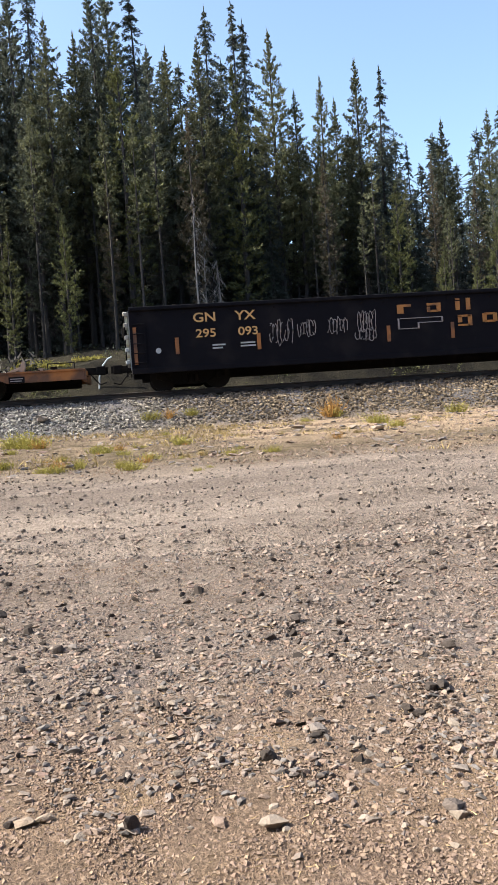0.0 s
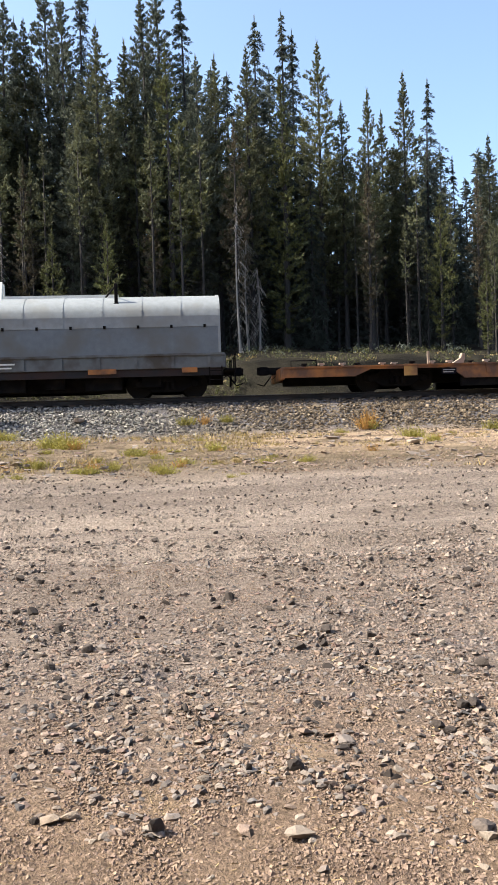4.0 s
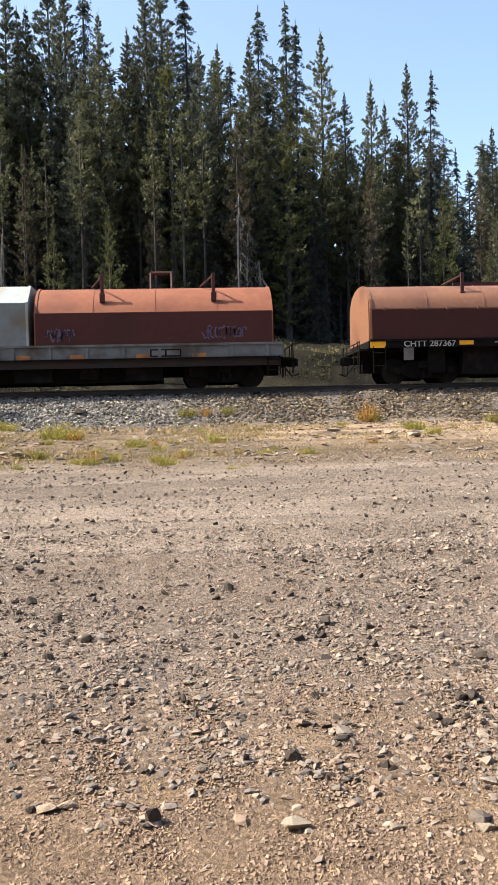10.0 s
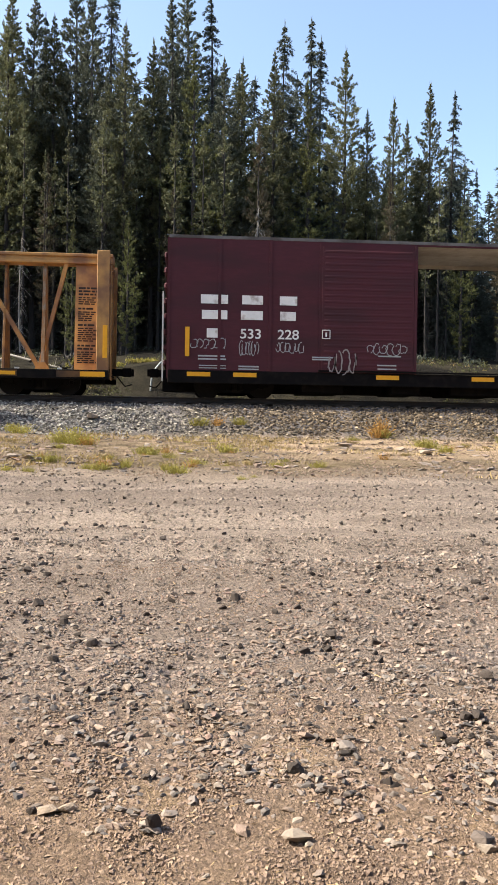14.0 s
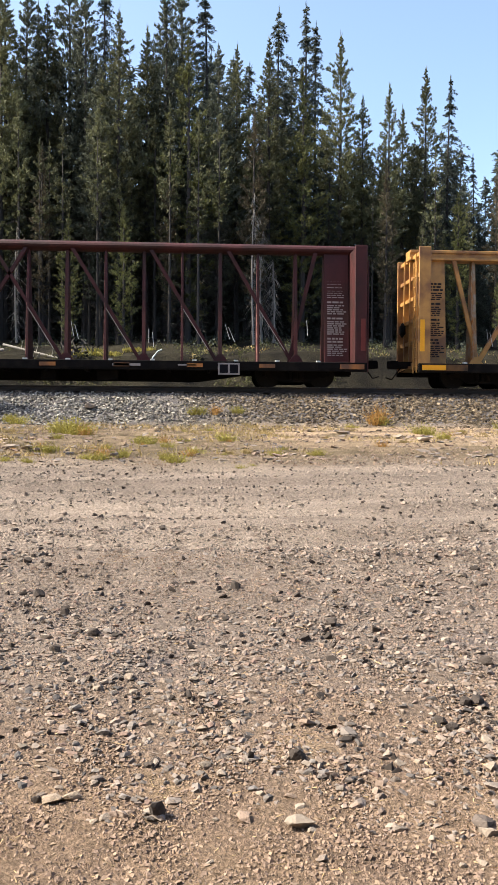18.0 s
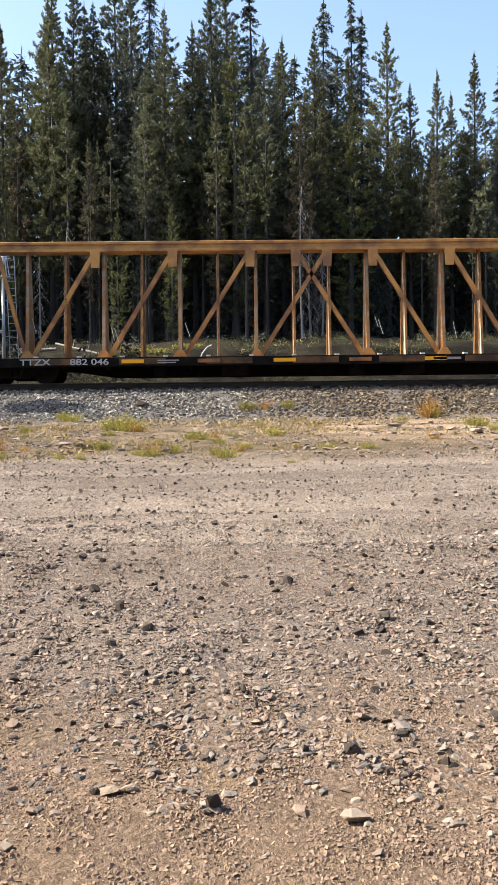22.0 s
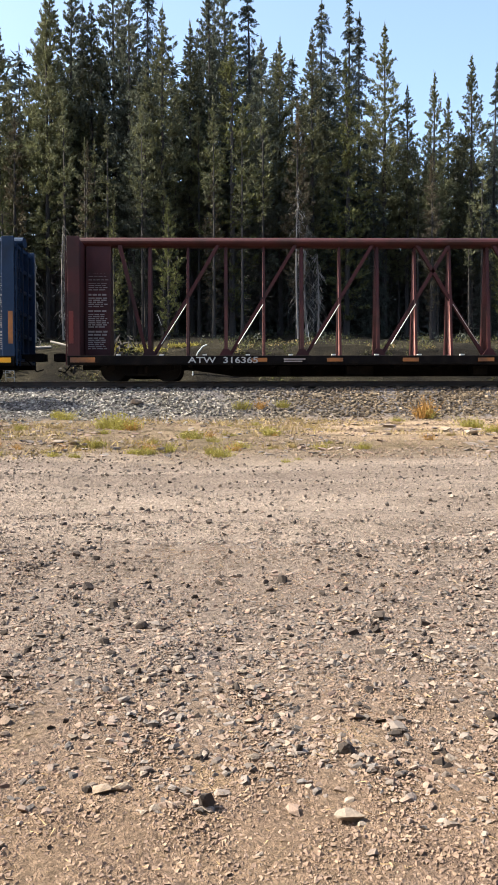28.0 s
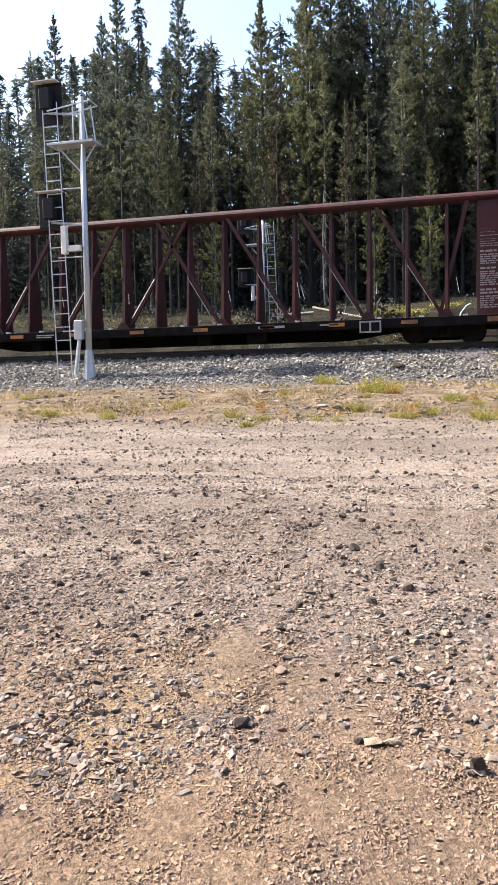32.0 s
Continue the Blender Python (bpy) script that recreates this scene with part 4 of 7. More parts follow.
def coil_c():
    ob, h = car("coil_car", -64.95, -78.6, "faded red-brown arched coil car with yellow reflectors on a dark sill", "coil car")
    coil_frame(ob, h, 1.42, 1.16, M_UNDER, True)
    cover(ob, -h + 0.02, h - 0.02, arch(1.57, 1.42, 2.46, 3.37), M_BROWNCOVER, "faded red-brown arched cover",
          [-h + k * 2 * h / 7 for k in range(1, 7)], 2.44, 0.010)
    # less faded paint below the lap joint, darkened further for the side's shade
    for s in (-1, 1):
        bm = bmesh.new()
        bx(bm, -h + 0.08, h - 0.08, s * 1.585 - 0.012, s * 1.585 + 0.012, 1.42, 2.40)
        part("lower_panel", bm, M_MAROONPANEL, ob, "less faded maroon lower cover panel, darkened for shade")
    for s in (-1, 1):
        lifting_post(ob, s * 3.6, -1.30, 3.66, M_RED, 2.92)
    lifting_hoop(ob, -0.1, 3.40, 3.86, 0.62, M_RED)
    bm = bmesh.new()
    bx(bm, -3.5, 3.5, -0.07, 0.07, 3.40, 3.52)
    part("ridge_bar", bm, M_RED, ob)
    patch(ob, -h + 0.0, -h + 0.52, 1.16, 1.38, M_REFLECT, -1.612)
    for x in (3.0, 5.15, 7.7, 9.65):
        patch(ob, -h + x, -h + x + 0.48, 1.22, 1.36, M_REFLECT, -1.612)
    patch(ob, h - 0.55, h - 0.05, 1.16, 1.38, M_REFLECT, -1.612)
    lettering(ob, "CHTT 287367", -h + 2.0, 1.19, 0.19, M_GRAFFITI, -1.612, label="white stencilled car number").scale.x = 1.08
    bars(ob, [(-h + 4.2, -h + 4.9, 1.27, 0.05), (-h + 4.9, -h + 5.1, 1.22, 0.08), (-h + 8.4, -h + 9.0, 1.80, 0.04), (-h + 8.5, -h + 9.1, 1.73, 0.04),
              (-h + 10.2, -h + 11.3, 1.30, 0.04)], M_FADED, -1.612)
    for x in (-h + 1.3, h - 1.6):
        bm = bmesh.new()
        bx(bm, x - 0.16, x + 0.16, -1.58, -1.5, 0.75, 1.16)
        part("jacking_pad", bm, M_SILLGREY, ob)
    return ob


def coil_d():
    ob, h = car("coil_car", -81.5, -97.65, "grey coil car with red-brown round cover and white angled cover", "coil car")
    coil_frame(ob, h, 1.40, 0.94, M_SILLPALE, True, 14, 0.0, 0.26)
    c = -89.575
    # one red paint in two tones: sun put into the top, shade into the sides
    cover(ob, -89.45 - c, -81.8 - c, low_arch(1.55, 1.42, 2.42, 3.42, 0.0, 20), M_REDTOP, "red round cover, brightened for sun on top", [-85.6 - c + k for k in (-2, 0, 2)], None, 0.006)
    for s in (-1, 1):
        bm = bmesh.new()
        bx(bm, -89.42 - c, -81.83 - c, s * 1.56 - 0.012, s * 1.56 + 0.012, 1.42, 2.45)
        part("lower_panel", bm, M_REDCOVER, ob, "red side of the cover, darkened for shade")
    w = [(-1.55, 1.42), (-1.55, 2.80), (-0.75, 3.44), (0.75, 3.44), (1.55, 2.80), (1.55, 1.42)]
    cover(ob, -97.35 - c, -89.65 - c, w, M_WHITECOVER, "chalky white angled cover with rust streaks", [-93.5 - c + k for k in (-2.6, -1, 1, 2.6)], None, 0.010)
    # side panels whose darker white holds the shade below the slanted top
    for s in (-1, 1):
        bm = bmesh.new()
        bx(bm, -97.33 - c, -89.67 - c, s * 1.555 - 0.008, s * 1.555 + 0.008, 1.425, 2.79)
        part("lower_panel", bm, M_WHITESIDE, ob, "white side of the angled cover, darkened for shade")
    for x in (-87.3, -83.7):
        lifting_post(ob, x - c, -1.32, 3.72, M_RED, 3.0)
    lifting_hoop(ob, -85.4 - c, 3.44, 3.95, 0.7, M_RED)
    for x in (-95.6, -91.3):
        bm = bmesh.new()
        prism(bm, [(x - c - 0.16, 2.66), (x - c + 0.16, 2.66), (x - c, 2.95)], -1.62, -1.54, "y")
        cyl(bm, (x - c, -1.5, 2.9), (x - c, -1.2, 3.65), 0.03, 6)
        for d in (-0.17, 0.17):
            bx(bm, x - c + d - 0.012, x - c + d + 0.012, -1.575, -1.555, 1.5, 2.66)
        part("lifting_bracket", bm, M_SILLGREY, ob)
    lifting_hoop(ob, -93.4 - c, 3.44, 4.1, 0.62, M_CREAM)
    bm = bmesh.new()
    cyl(bm, (-94.1 - c, 0, 3.9), (-92.8 - c, 0, 3.9), 0.03, 6)
    part("yoke_bar", bm, M_CREAM, ob)
    for s in (-1, 1):
        bm = bmesh.new()
        bx(bm, -h + 0.1, h - 0.1, s * 1.62 - 0.05, s * 1.62 + 0.05, 0.92, 0.965)
        part("sill_lip", bm, M_UNDER, ob, "dark lip along the sill")
    lettering(ob, "249062", -h + 3.45, 1.0, 0.24, M_DARKTEXT, -1.652, label="dark stencilled car number").scale.x = 1.3
    bars(ob, [(-h + 2.2, -h + 2.36, 1.0, 0.24), (-h + 2.43, -h + 2.6, 1.0, 0.24)], M_DARKTEXT, -1.652, "company_initial")
    patch(ob, -h + 0.05, -h + 0.6, 0.98, 1.2, M_REFLECT, -1.612)
    for x in (5.8, 7.6, 9.3, 11.4, 13.2):
        patch(ob, -h + x, -h + x + 0.45, 0.96, 1.1, M_ORANGE, -1.612)
    patch(ob, h - 4.3, h - 3.3, 1.0, 1.24, M_BLACK, -1.612, "data_panel", "small black framed data panel")
    bars(ob, [(h - 4.25, h - 3.83, 1.04, 0.16), (h - 3.77, h - 3.35, 1.04, 0.16)], M_SILLGREY, -1.63)
    scribble(ob, -h + 3.7, 1.95, 1.7, 0.42, 61, M_DARKTEXT, -1.57, 7, 0.035)
    bars(ob, [(-h + 2.8, -h + 4.6, 1.68, 0.04), (-h + 2.9, -h + 4.5, 2.18, 0.03), (-h + 2.78, -h + 2.82, 1.7, 0.45), (-h + 4.58, -h + 4.62, 1.72, 0.42)], M_DARKTEXT, -1.566, "graffiti")
    scribble(ob, h - 7.13, 1.74, 0.85, 0.46, 62, M_VIOLET, -1.585, 7, 0.05)
    scribble(ob, h - 1.88, 1.76, 1.35, 0.44, 63, M_VIOLET, -1.585, 11, 0.05)
    return ob


# ---- box car ----
def box_car():
    ob, h = car("box_car", -99.9, -119.7, "maroon high-cube box car with both side doors slid open", "box car", 2.2)
    o0, o1, zf = -111.6 + 109.8, -106.42 + 109.8, 0.86
    for s in (-1, 1):
        zt = 5.07 if s < 0 else 4.95
        y0, y1 = s * 1.57 - 0.04, s * 1.57 + 0.04
        for a, b in ((-h, o0), (o1, h)):
            bm = bmesh.new()
            bx(bm, a, b, y0, y1, zf, 5.16)
            part("side_wall", bm, M_MAROON, ob, "maroon steel side wall")
            bm = bmesh.new()
            bx(bm, a + 0.05, b - (0 if b == o0 else 0.05), s * 1.515 - 0.01, s * 1.515 + 0.01, zf, 5.1)
            part("lining", bm, M_LINING, ob, "beige plywood lining")
        bm = bmesh.new()
        bx(bm, o0, o1, y0, y1, zt, 5.16)
        part("door_header", bm, M_MAROON, ob)
        bm = bmesh.new()
        bx(bm, o0, o1, s * 1.515 - 0.01, s * 1.515 + 0.01, zt, 5.1)
        part("lining", bm, M_LINING, ob)
        bm = bmesh.new()
        bx(bm, -h, h, s * 1.57 - 0.06, s * 1.57 + 0.06, 0.44, zf)
        part("side_sill", bm, M_UNDER, ob, "black side sill", bevel=0.01)
        bm = bmesh.new()
        bx(bm, -h, h, s * 1.57 - 0.05, s * 1.57 + 0.08, 5.12, 5.22)
        part("roof_edge", bm, M_SILLGREY, ob, "pale worn roof edge")
        for x in (o0, o1):
            bm = bmesh.new()
            bx(bm, x - 0.05, x + 0.05, s * 1.57 - 0.09, s * 1.57 + 0.03, zf, zt)
            part("door_post", bm, M_MAROON, ob)
        # opened sliding doors, with horizontal corrugations
        for a, b in ((o0 - 3.1, o0 - 0.06), (o1 + 0.06, o1 + 2.6)):
            bm = bmesh.new()
            bx(bm, a, b, s * 1.64 - 0.02, s * 1.64 + 0.02, 0.95, 4.98)
            d = part("sliding_door", bm, M_MAROON, ob, "maroon corrugated sliding door")
            for k in range(19):
                z = 1.05 + k * 0.205
                bm = bmesh.new()
                prism(bm, [(s * 1.655, z), (s * 1.668, z + 0.05), (s * 1.668, z + 0.09), (s * 1.655, z + 0.14)], a + 0.08, b - 0.08)
                part("corrugation", bm, M_MAROON, d)
        bm = bmesh.new()
        bx(bm, o0 - 3.2, o1 + 2.7, s * 1.66 - 0.03, s * 1.66 + 0.03, 0.88, 0.93)
        part("door_track", bm, M_UNDER, ob)
        for a, b in ((-h, o0 - 3.15), (o1 + 2.65, h)):
            n = max(2, int((b - a) / 1.25))
            for i in range(n + 1):
                x = a + (b - a) * i / n
                bm = bmesh.new()
                bx(bm, max(-h, x - 0.05), min(h, x + 0.05), s * 1.62 - 0.012, s * 1.62 + 0.012, zf, 5.12)
                part("side_post", bm, M_MAROON, ob)
    for s in (-1, 1):
        bm = bmesh.new()
        bx(bm, s * h - 0.05, s * h + 0.05, -1.53, 1.53, 0.6, 5.15)
        e = part("end_wall", bm, M_MAROON, ob)
        for k in range(8):
            bm = bmesh.new()
            bx(bm, s * h + s * 0.03, s * h + s * 0.15, -1.4, 1.4, 1.0 + k * 0.5, 1.2 + k * 0.5)
            part("end_rib", bm, M_MAROON, e, bevel=0.04)
        end_ladder(ob, s * (h + 0.18), -1.5, -1.1, 0.5, 3.4, 8, M_CREAM)
    bm = bmesh.new()
    prism(bm, [(-1.6, 5.18), (0, 5.30), (1.6, 5.18), (1.6, 5.15), (0, 5.26), (-1.6, 5.15)], -h, h)
    part("roof", bm, M_SILLGREY, ob, "galvanised peaked roof")
    bm = bmesh.new()
    bx(bm, -h + 0.06, h - 0.06, -1.50, 1.50, 5.08, 5.11)
    part("ceiling_lining", bm, M_LINING, ob, "beige ceiling lining")
    bm = bmesh.new()
    bx(bm, -h, h, -1.53, 1.53, zf - 0.06, zf)
    part("floor", bm, M_LINING, ob)
    bm = bmesh.new()
    bx(bm, -h - 0.2, h + 0.2, -0.3, 0.3, 0.22, 0.8)
    part("centre_sill", bm, M_UNDER, ob)
    for x, w in ((-4.8, 1.4), (-2.0, 1.0), (0.4, 1.8), (3.1, 1.2), (5.2, 0.8)):
        bm = bmesh.new()
        bx(bm, x - w / 2, x + w / 2, -1.3, 0.9, 0.20, 0.6)
        part("brake_gear", bm, M_UNDER, ob, bevel=0.03)
    for x in (-8.9, -7.4, -2.7, 0.5, 5.4, 7.5):
        patch(ob, x - 0.38, x + 0.38, 0.66, 0.80, M_REFLECT, -1.635)
    for s in (-1, 1):
        patch(ob, s * (h - 0.62) - 0.07, s * (h - 0.62) + 0.07, 1.3, 2.25, M_REFLECT, -1.64)
    L = lambda px: (px - 62) / 54.6 - h
    # the owner's name and mark as plain white bars and a bent band
    bars(ob, [(L(a), L(b), z, 0.29) for a, b, z in ((119, 167, 3.02), (192, 229, 3.02), (259, 290, 3.02), (121, 166, 2.52), (190, 229, 2.52), (260, 288, 2.52))],
         M_WHITE, -1.625, "owner_name", "white painted owner name")
    lettering(ob, "533", L(208), 1.92, 0.30, M_WHITE, -1.625, label="white stencilled car number").scale.x = 1.1
    lettering(ob, "228", L(275), 1.92, 0.30, M_WHITE, -1.625, label="white stencilled car number").scale.x = 1.1
    bars(ob, [(L(130), L(150), 1.92, 0.30)], M_WHITE, -1.625, "company_initial")
    for px, z, w, hh, sd in ((133, 1.72, 1.1, 0.4, 1), (205, 1.6, 0.6, 0.5, 2), (278, 1.65, 0.9, 0.4, 3), (452, 1.65, 1.3, 0.4, 4)):
        scribble(ob, L(px), z, w, hh, 80 + sd, strokes=6, width=0.025, y=-1.70 if px > 330 else -1.63)
    bars(ob, [(L(a), L(b), z, hh) for a, b, z, hh in ((115, 163, 1.30, 0.05), (115, 165, 1.2, 0.05), (117, 165, 0.92, 0.03), (117, 165, 1.0, 0.03), (187, 223, 0.98, 0.05),
                                                      (187, 223, 0.9, 0.04))], M_GRAFFITI, -1.625)
    bars(ob, [(L(a), L(b), z, 0.045) for a, b, z in ((318, 355, 1.32), (318, 352, 1.25), (437, 478, 1.4), (435, 470, 1.1), (436, 470, 0.98))], M_GRAFFITI, -1.69)
    bars(ob, [(L(335), L(350), 1.95, 0.03), (L(335), L(350), 2.22, 0.03), (L(335), L(336.5), 1.95, 0.3), (L(348.5), L(350), 1.95, 0.3), (L(341), L(344), 2.02, 0.14)],
         M_WHITE, -1.69, "inspection_mark")
    R = lambda px: (px - 463) / 54.4 + h
    bars(ob, [(R(a), R(b), z, 0.04) for a, b, z in ((156, 182, 4.12), (157, 190, 3.92), (157, 188, 3.76), (156, 194, 3.42), (156, 190, 3.26), (168, 199, 3.08),
                                                    (111, 150, 2.42), (163, 202, 2.40), (112, 169, 1.92), (113, 169, 1.80), (112, 193, 1.42), (112, 196, 1.25))], M_FADED, -1.69)
    # company mark: a small block and one continuous bent band
    cx, cz = R(330), 2.66
    pl = [(R(247), 1.98), (R(272), 1.98), (R(282), 2.06), (R(287), 2.2), (R(287), 3.28), (R(293), 3.45), (R(303), 3.49), (R(312), 3.42), (R(360), 2.15),
          (R(369), 2.02), (R(380), 2.0), (R(388), 2.10), (R(391), 2.3), (R(391), 3.53)]
    pl = [(a, 2.325 + (z - 1.98) * 0.868) for a, z in pl]
    bm = bmesh.new()
    prev = None
    for i, (px, pz) in enumerate(pl):
        a, b = pl[max(i - 1, 0)], pl[min(i + 1, len(pl) - 1)]
        d = Vector((b[0] - a[0], b[1] - a[1])).normalized() * 0.145
        cur = (bm.verts.new((px - d.y, -1.635, pz + d.x)), bm.verts.new((px + d.y, -1.635, pz - d.x)))
        if prev:
            bm.faces.new((prev[0], prev[1], cur[1], cur[0]))
        prev = cur
    bx(bm, R(247), R(264), -1.638, -1.632, 3.42, 3.76)
    part("company_mark", bm, M_WHITE, ob, "white bent band company mark")
    for px, z, w, hh, sd in ((320, 1.95, 0.7, 0.35, 5), (325, 1.65, 0.7, 0.4, 6)):
        scribble(ob, R(px), z, w, hh, 90 + sd, strokes=6, width=0.025, y=-1.645)
    bars(ob, [(R(a), R(b), z, hh) for a, b, z, hh in ((300, 337, 0.98, 0.05), (332, 345, 0.6, 0.1), (218, 232, 0.6, 0.08), (398, 410, 0.6, 0.08), (362, 408, 0.92, 0.03), (362, 408, 1.03, 0.03))],
         M_GRAFFITI, -1.64)
    # tall wiring-like panel and pale scuffs on the door
    scribble(ob, L(372), 1.2, 0.9, 0.9, 99, M_FADED, -1.695, 4, 0.05)
    return ob


# ---- centre-beam flat cars ----
def centre_beam(right, left, paint, label, name_text, number, round_chord, seed, ta=3.05, tb=4.8):
    ob, h = car("centre_beam_car", right, left, label, "lumber car", 2.3)
    zt = 4.60 if round_chord else 4.46
    bm = bmesh.new()
    if round_chord:
        prism(bm, [(0.32 * math.cos(a * 0.3927), 4.73 + 0.17 * math.sin(a * 0.3927)) for a in range(16)], -h, h)
        part("top_chord", bm, paint, ob, "round-edged top chord", smooth=False)
    else:
        bx(bm, -h, h, -0.26, 0.26, 4.52, 4.69)
        chord = part("top_chord", bm, paint, ob)
        for z0, z1 in ((4.68, 4.78), (4.44, 4.53)):
            bm = bmesh.new()
            bx(bm, -h, h, -0.32, 0.32, z0, z1)
            part("flange", bm, paint, chord, bevel=0.012)
    # deck
    for s in (-1, 1):
        bm = bmesh.new()
        bx(bm, -h, h, s * 1.50 - 0.08, s * 1.50 + 0.08, 0.50, 0.80)
        part("side_sill", bm, M_UNDER, ob, "grimy black side sill", bevel=0.012)
        for i in range(9):
            x = -h + 0.9 + i * (2 * h - 1.8) / 8
            bm = bmesh.new()
            bx(bm, x - 0.75, x + 0.75, s * 1.585 - 0.01, s * 1.585 + 0.012, 0.56, 0.76)
            part("sill_panel", bm, M_YSILL if not round_chord else M_UNDER, ob)
    bm = bmesh.new()
    prism(bm, [(-1.5, 0.72), (0, 0.80), (1.5, 0.72), (1.5, 0.66), (0, 0.70), (-1.5, 0.66)], -h, h)
    part("deck", bm, paint, ob)
    bm = bmesh.new()
    prism(bm, [(-h + 0.3, 0.66), (h - 0.3, 0.66), (h - 0.3, 0.46), (h - 4.0, 0.42), (h - 5.5, 0.20), (-h + 5.5, 0.20), (-h + 4.0, 0.42), (-h + 0.3, 0.46)], -0.33, 0.33, "y")
    part("centre_sill", bm, M_UNDER, ob)
    for i in range(17):
        x = -h + 1.2 + i * (2 * h - 2.4) / 16
        bm = bmesh.new()
        bx(bm, x - 0.05, x + 0.05, -1.45, 1.45, 0.46, 0.66)
        part("cross_bearer", bm, M_UNDER, ob)
    for x, w in ((-2.6, 0.9), (1.4, 0.5), (3.3, 0.7), (-5.1, 0.4)):
        bm = bmesh.new()
        bx(bm, x - w / 2, x + w / 2, -1.1, -0.5, 0.18, 0.52)
        part("brake_gear", bm, M_UNDER, ob, bevel=0.03)
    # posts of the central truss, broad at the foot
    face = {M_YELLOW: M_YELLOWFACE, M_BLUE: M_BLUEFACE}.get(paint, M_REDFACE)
    zp = 4.62 if round_chord else 4.48
    for i in range(8):
        for s in (-1, 1):
            x = s * (0.6 + 1.285 * i)
            w = 0.052 if i % 2 else 0.036
            yb, yt = (0.50, 0.13) if i % 2 else (0.54, 0.12)
            bm = bmesh.new()
            prism(bm, [(-yb, 0.78), (-yt, zp), (yt, zp), (yb, 0.78)], x - w, x + w)
            p = part("post", bm, paint if paint is not M_YELLOW else (M_YWORN if i % 2 else M_YPOST), ob, bevel=0.01)
            # thin plate on the left face, its tone brightened to stand for sunlight
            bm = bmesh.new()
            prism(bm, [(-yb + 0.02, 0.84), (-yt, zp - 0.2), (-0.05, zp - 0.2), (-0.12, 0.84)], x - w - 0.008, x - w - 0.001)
            part("web_plate", bm, face if i % 2 == 0 else (M_RUSTFACE if paint is M_YELLOW else paint), p, "left side of the post, brightened for sunlight" if i % 2 == 0 else "")
            if i % 2:
                bm = bmesh.new()
                prism(bm, [(x - 0.30, 0.79), (x + 0.30, 0.79), (x + 0.09, 1.10), (x - 0.09, 1.10)], -yb - 0.02, -yb + 0.03, "y")
                part("foot_gusset", bm, paint, ob)
    for j in range(4):
        for s in (-1, 1):
            xt, xb = s * (-0.53 + 2.61 * j), s * (1.78 + 2.57 * j)
            bm = bmesh.new()
            d = 0.085 if not round_chord else 0.065
            prism(bm, [(xt - d, zt), (xt + d, zt), (xb + d, 0.85), (xb - d, 0.85)], -0.30, -0.16, "y")
            part("diagonal", bm, paint, ob, bevel=0.01)
            if not round_chord:
                bm = bmesh.new()
                prism(bm, [(xt - 0.17, 4.45), (xt + 0.17, 4.45), (xt + 0.14, 3.90), (xt - 0.14, 3.90)], -0.33, -0.26, "y")
                part("gusset", bm, paint, ob)
    for s in (-1, 1):
        xt, xb = s * (h - 1.55), s * (h - 2.45)
        bm = bmesh.new()
        prism(bm, [(xt - 0.07, zt), (xt + 0.07, zt), (xb + 0.06, 0.85), (xb - 0.06, 0.85)], -0.28, -0.18, "y")
        part("diagonal", bm, paint, ob)
        # central panel by the bulkhead with its loading instructions
        bm = bmesh.new()
        a, b = sorted((s * (h - 1.24), s * (h - 0.40)))
        prism(bm, [(-0.50, 0.78), (-0.18, zt), (0.18, zt), (0.50, 0.78)], a, b)
        panel = part("end_panel", bm, paint, ob)
        rnd = random.Random(seed * 7 + (s > 0))
        z = 3.60
        for heads, lines in ((3, 4), (1, 5), (1, 7), (2, 6)):
            for i in range(heads + lines):
                hh = 0.060 if i < heads else 0.040
                y = -0.50 + (z - 0.78) / 3.51 * 0.32 - 0.012
                bm = bmesh.new()
                x, xe = a + 0.10, b - 0.06 - rnd.uniform(0, 0.2)
                while x < xe - 0.05:
                    w = min(rnd.uniform(0.08, 0.24), xe - x)
                    bx(bm, x, x + w, y - 0.004, y + 0.004, z, z + hh)
                    x += w + 0.035
                part("lettering_line", bm, M_FADED if paint is not M_YELLOW else M_SILLBROWN, panel)
                z -= hh * 1.75
            z -= 0.10
        # bulkhead
        bm = bmesh.new()
        x0, x1 = sorted((s * (h - 0.36), s * (h - 0.28)))
        bx(bm, x0, x1, -1.42, 1.42, 0.75, 4.60)
        bk = part("bulkhead", bm, paint, ob, "steel end bulkhead")
        for y in (-1.46, 1.46):
            bm = bmesh.new()
            x0, x1 = sorted((s * (h - 0.40), s * h))
            bx(bm, x0, x1, y - 0.05, y + 0.05, 0.72, 4.66)
            part("corner_post", bm, paint, bk, bevel=0.012)
        for y in (-0.75, 0.0, 0.75):
            bm = bmesh.new()
            x0, x1 = sorted((s * (h - 0.28), s * (h - 0.06)))
            bx(bm, x0, x1, y - 0.05, y + 0.05, 0.75, 4.56)
            part("stiffener", bm, paint, bk)
        for z in (0.85, 1.6, 2.35, 3.1, 3.8, 4.5):
            bm = bmesh.new()
            x0, x1 = sorted((s * (h - 0.28), s * (h - 0.10)))
            bx(bm, x0, x1, -1.42, 1.42, z - 0.06, z + 0.06)
            part("stiffener", bm, paint, bk)
        end_ladder(ob, s * (h + 0.05), -1.42, -1.0, 0.5, 4.2, 11, paint)
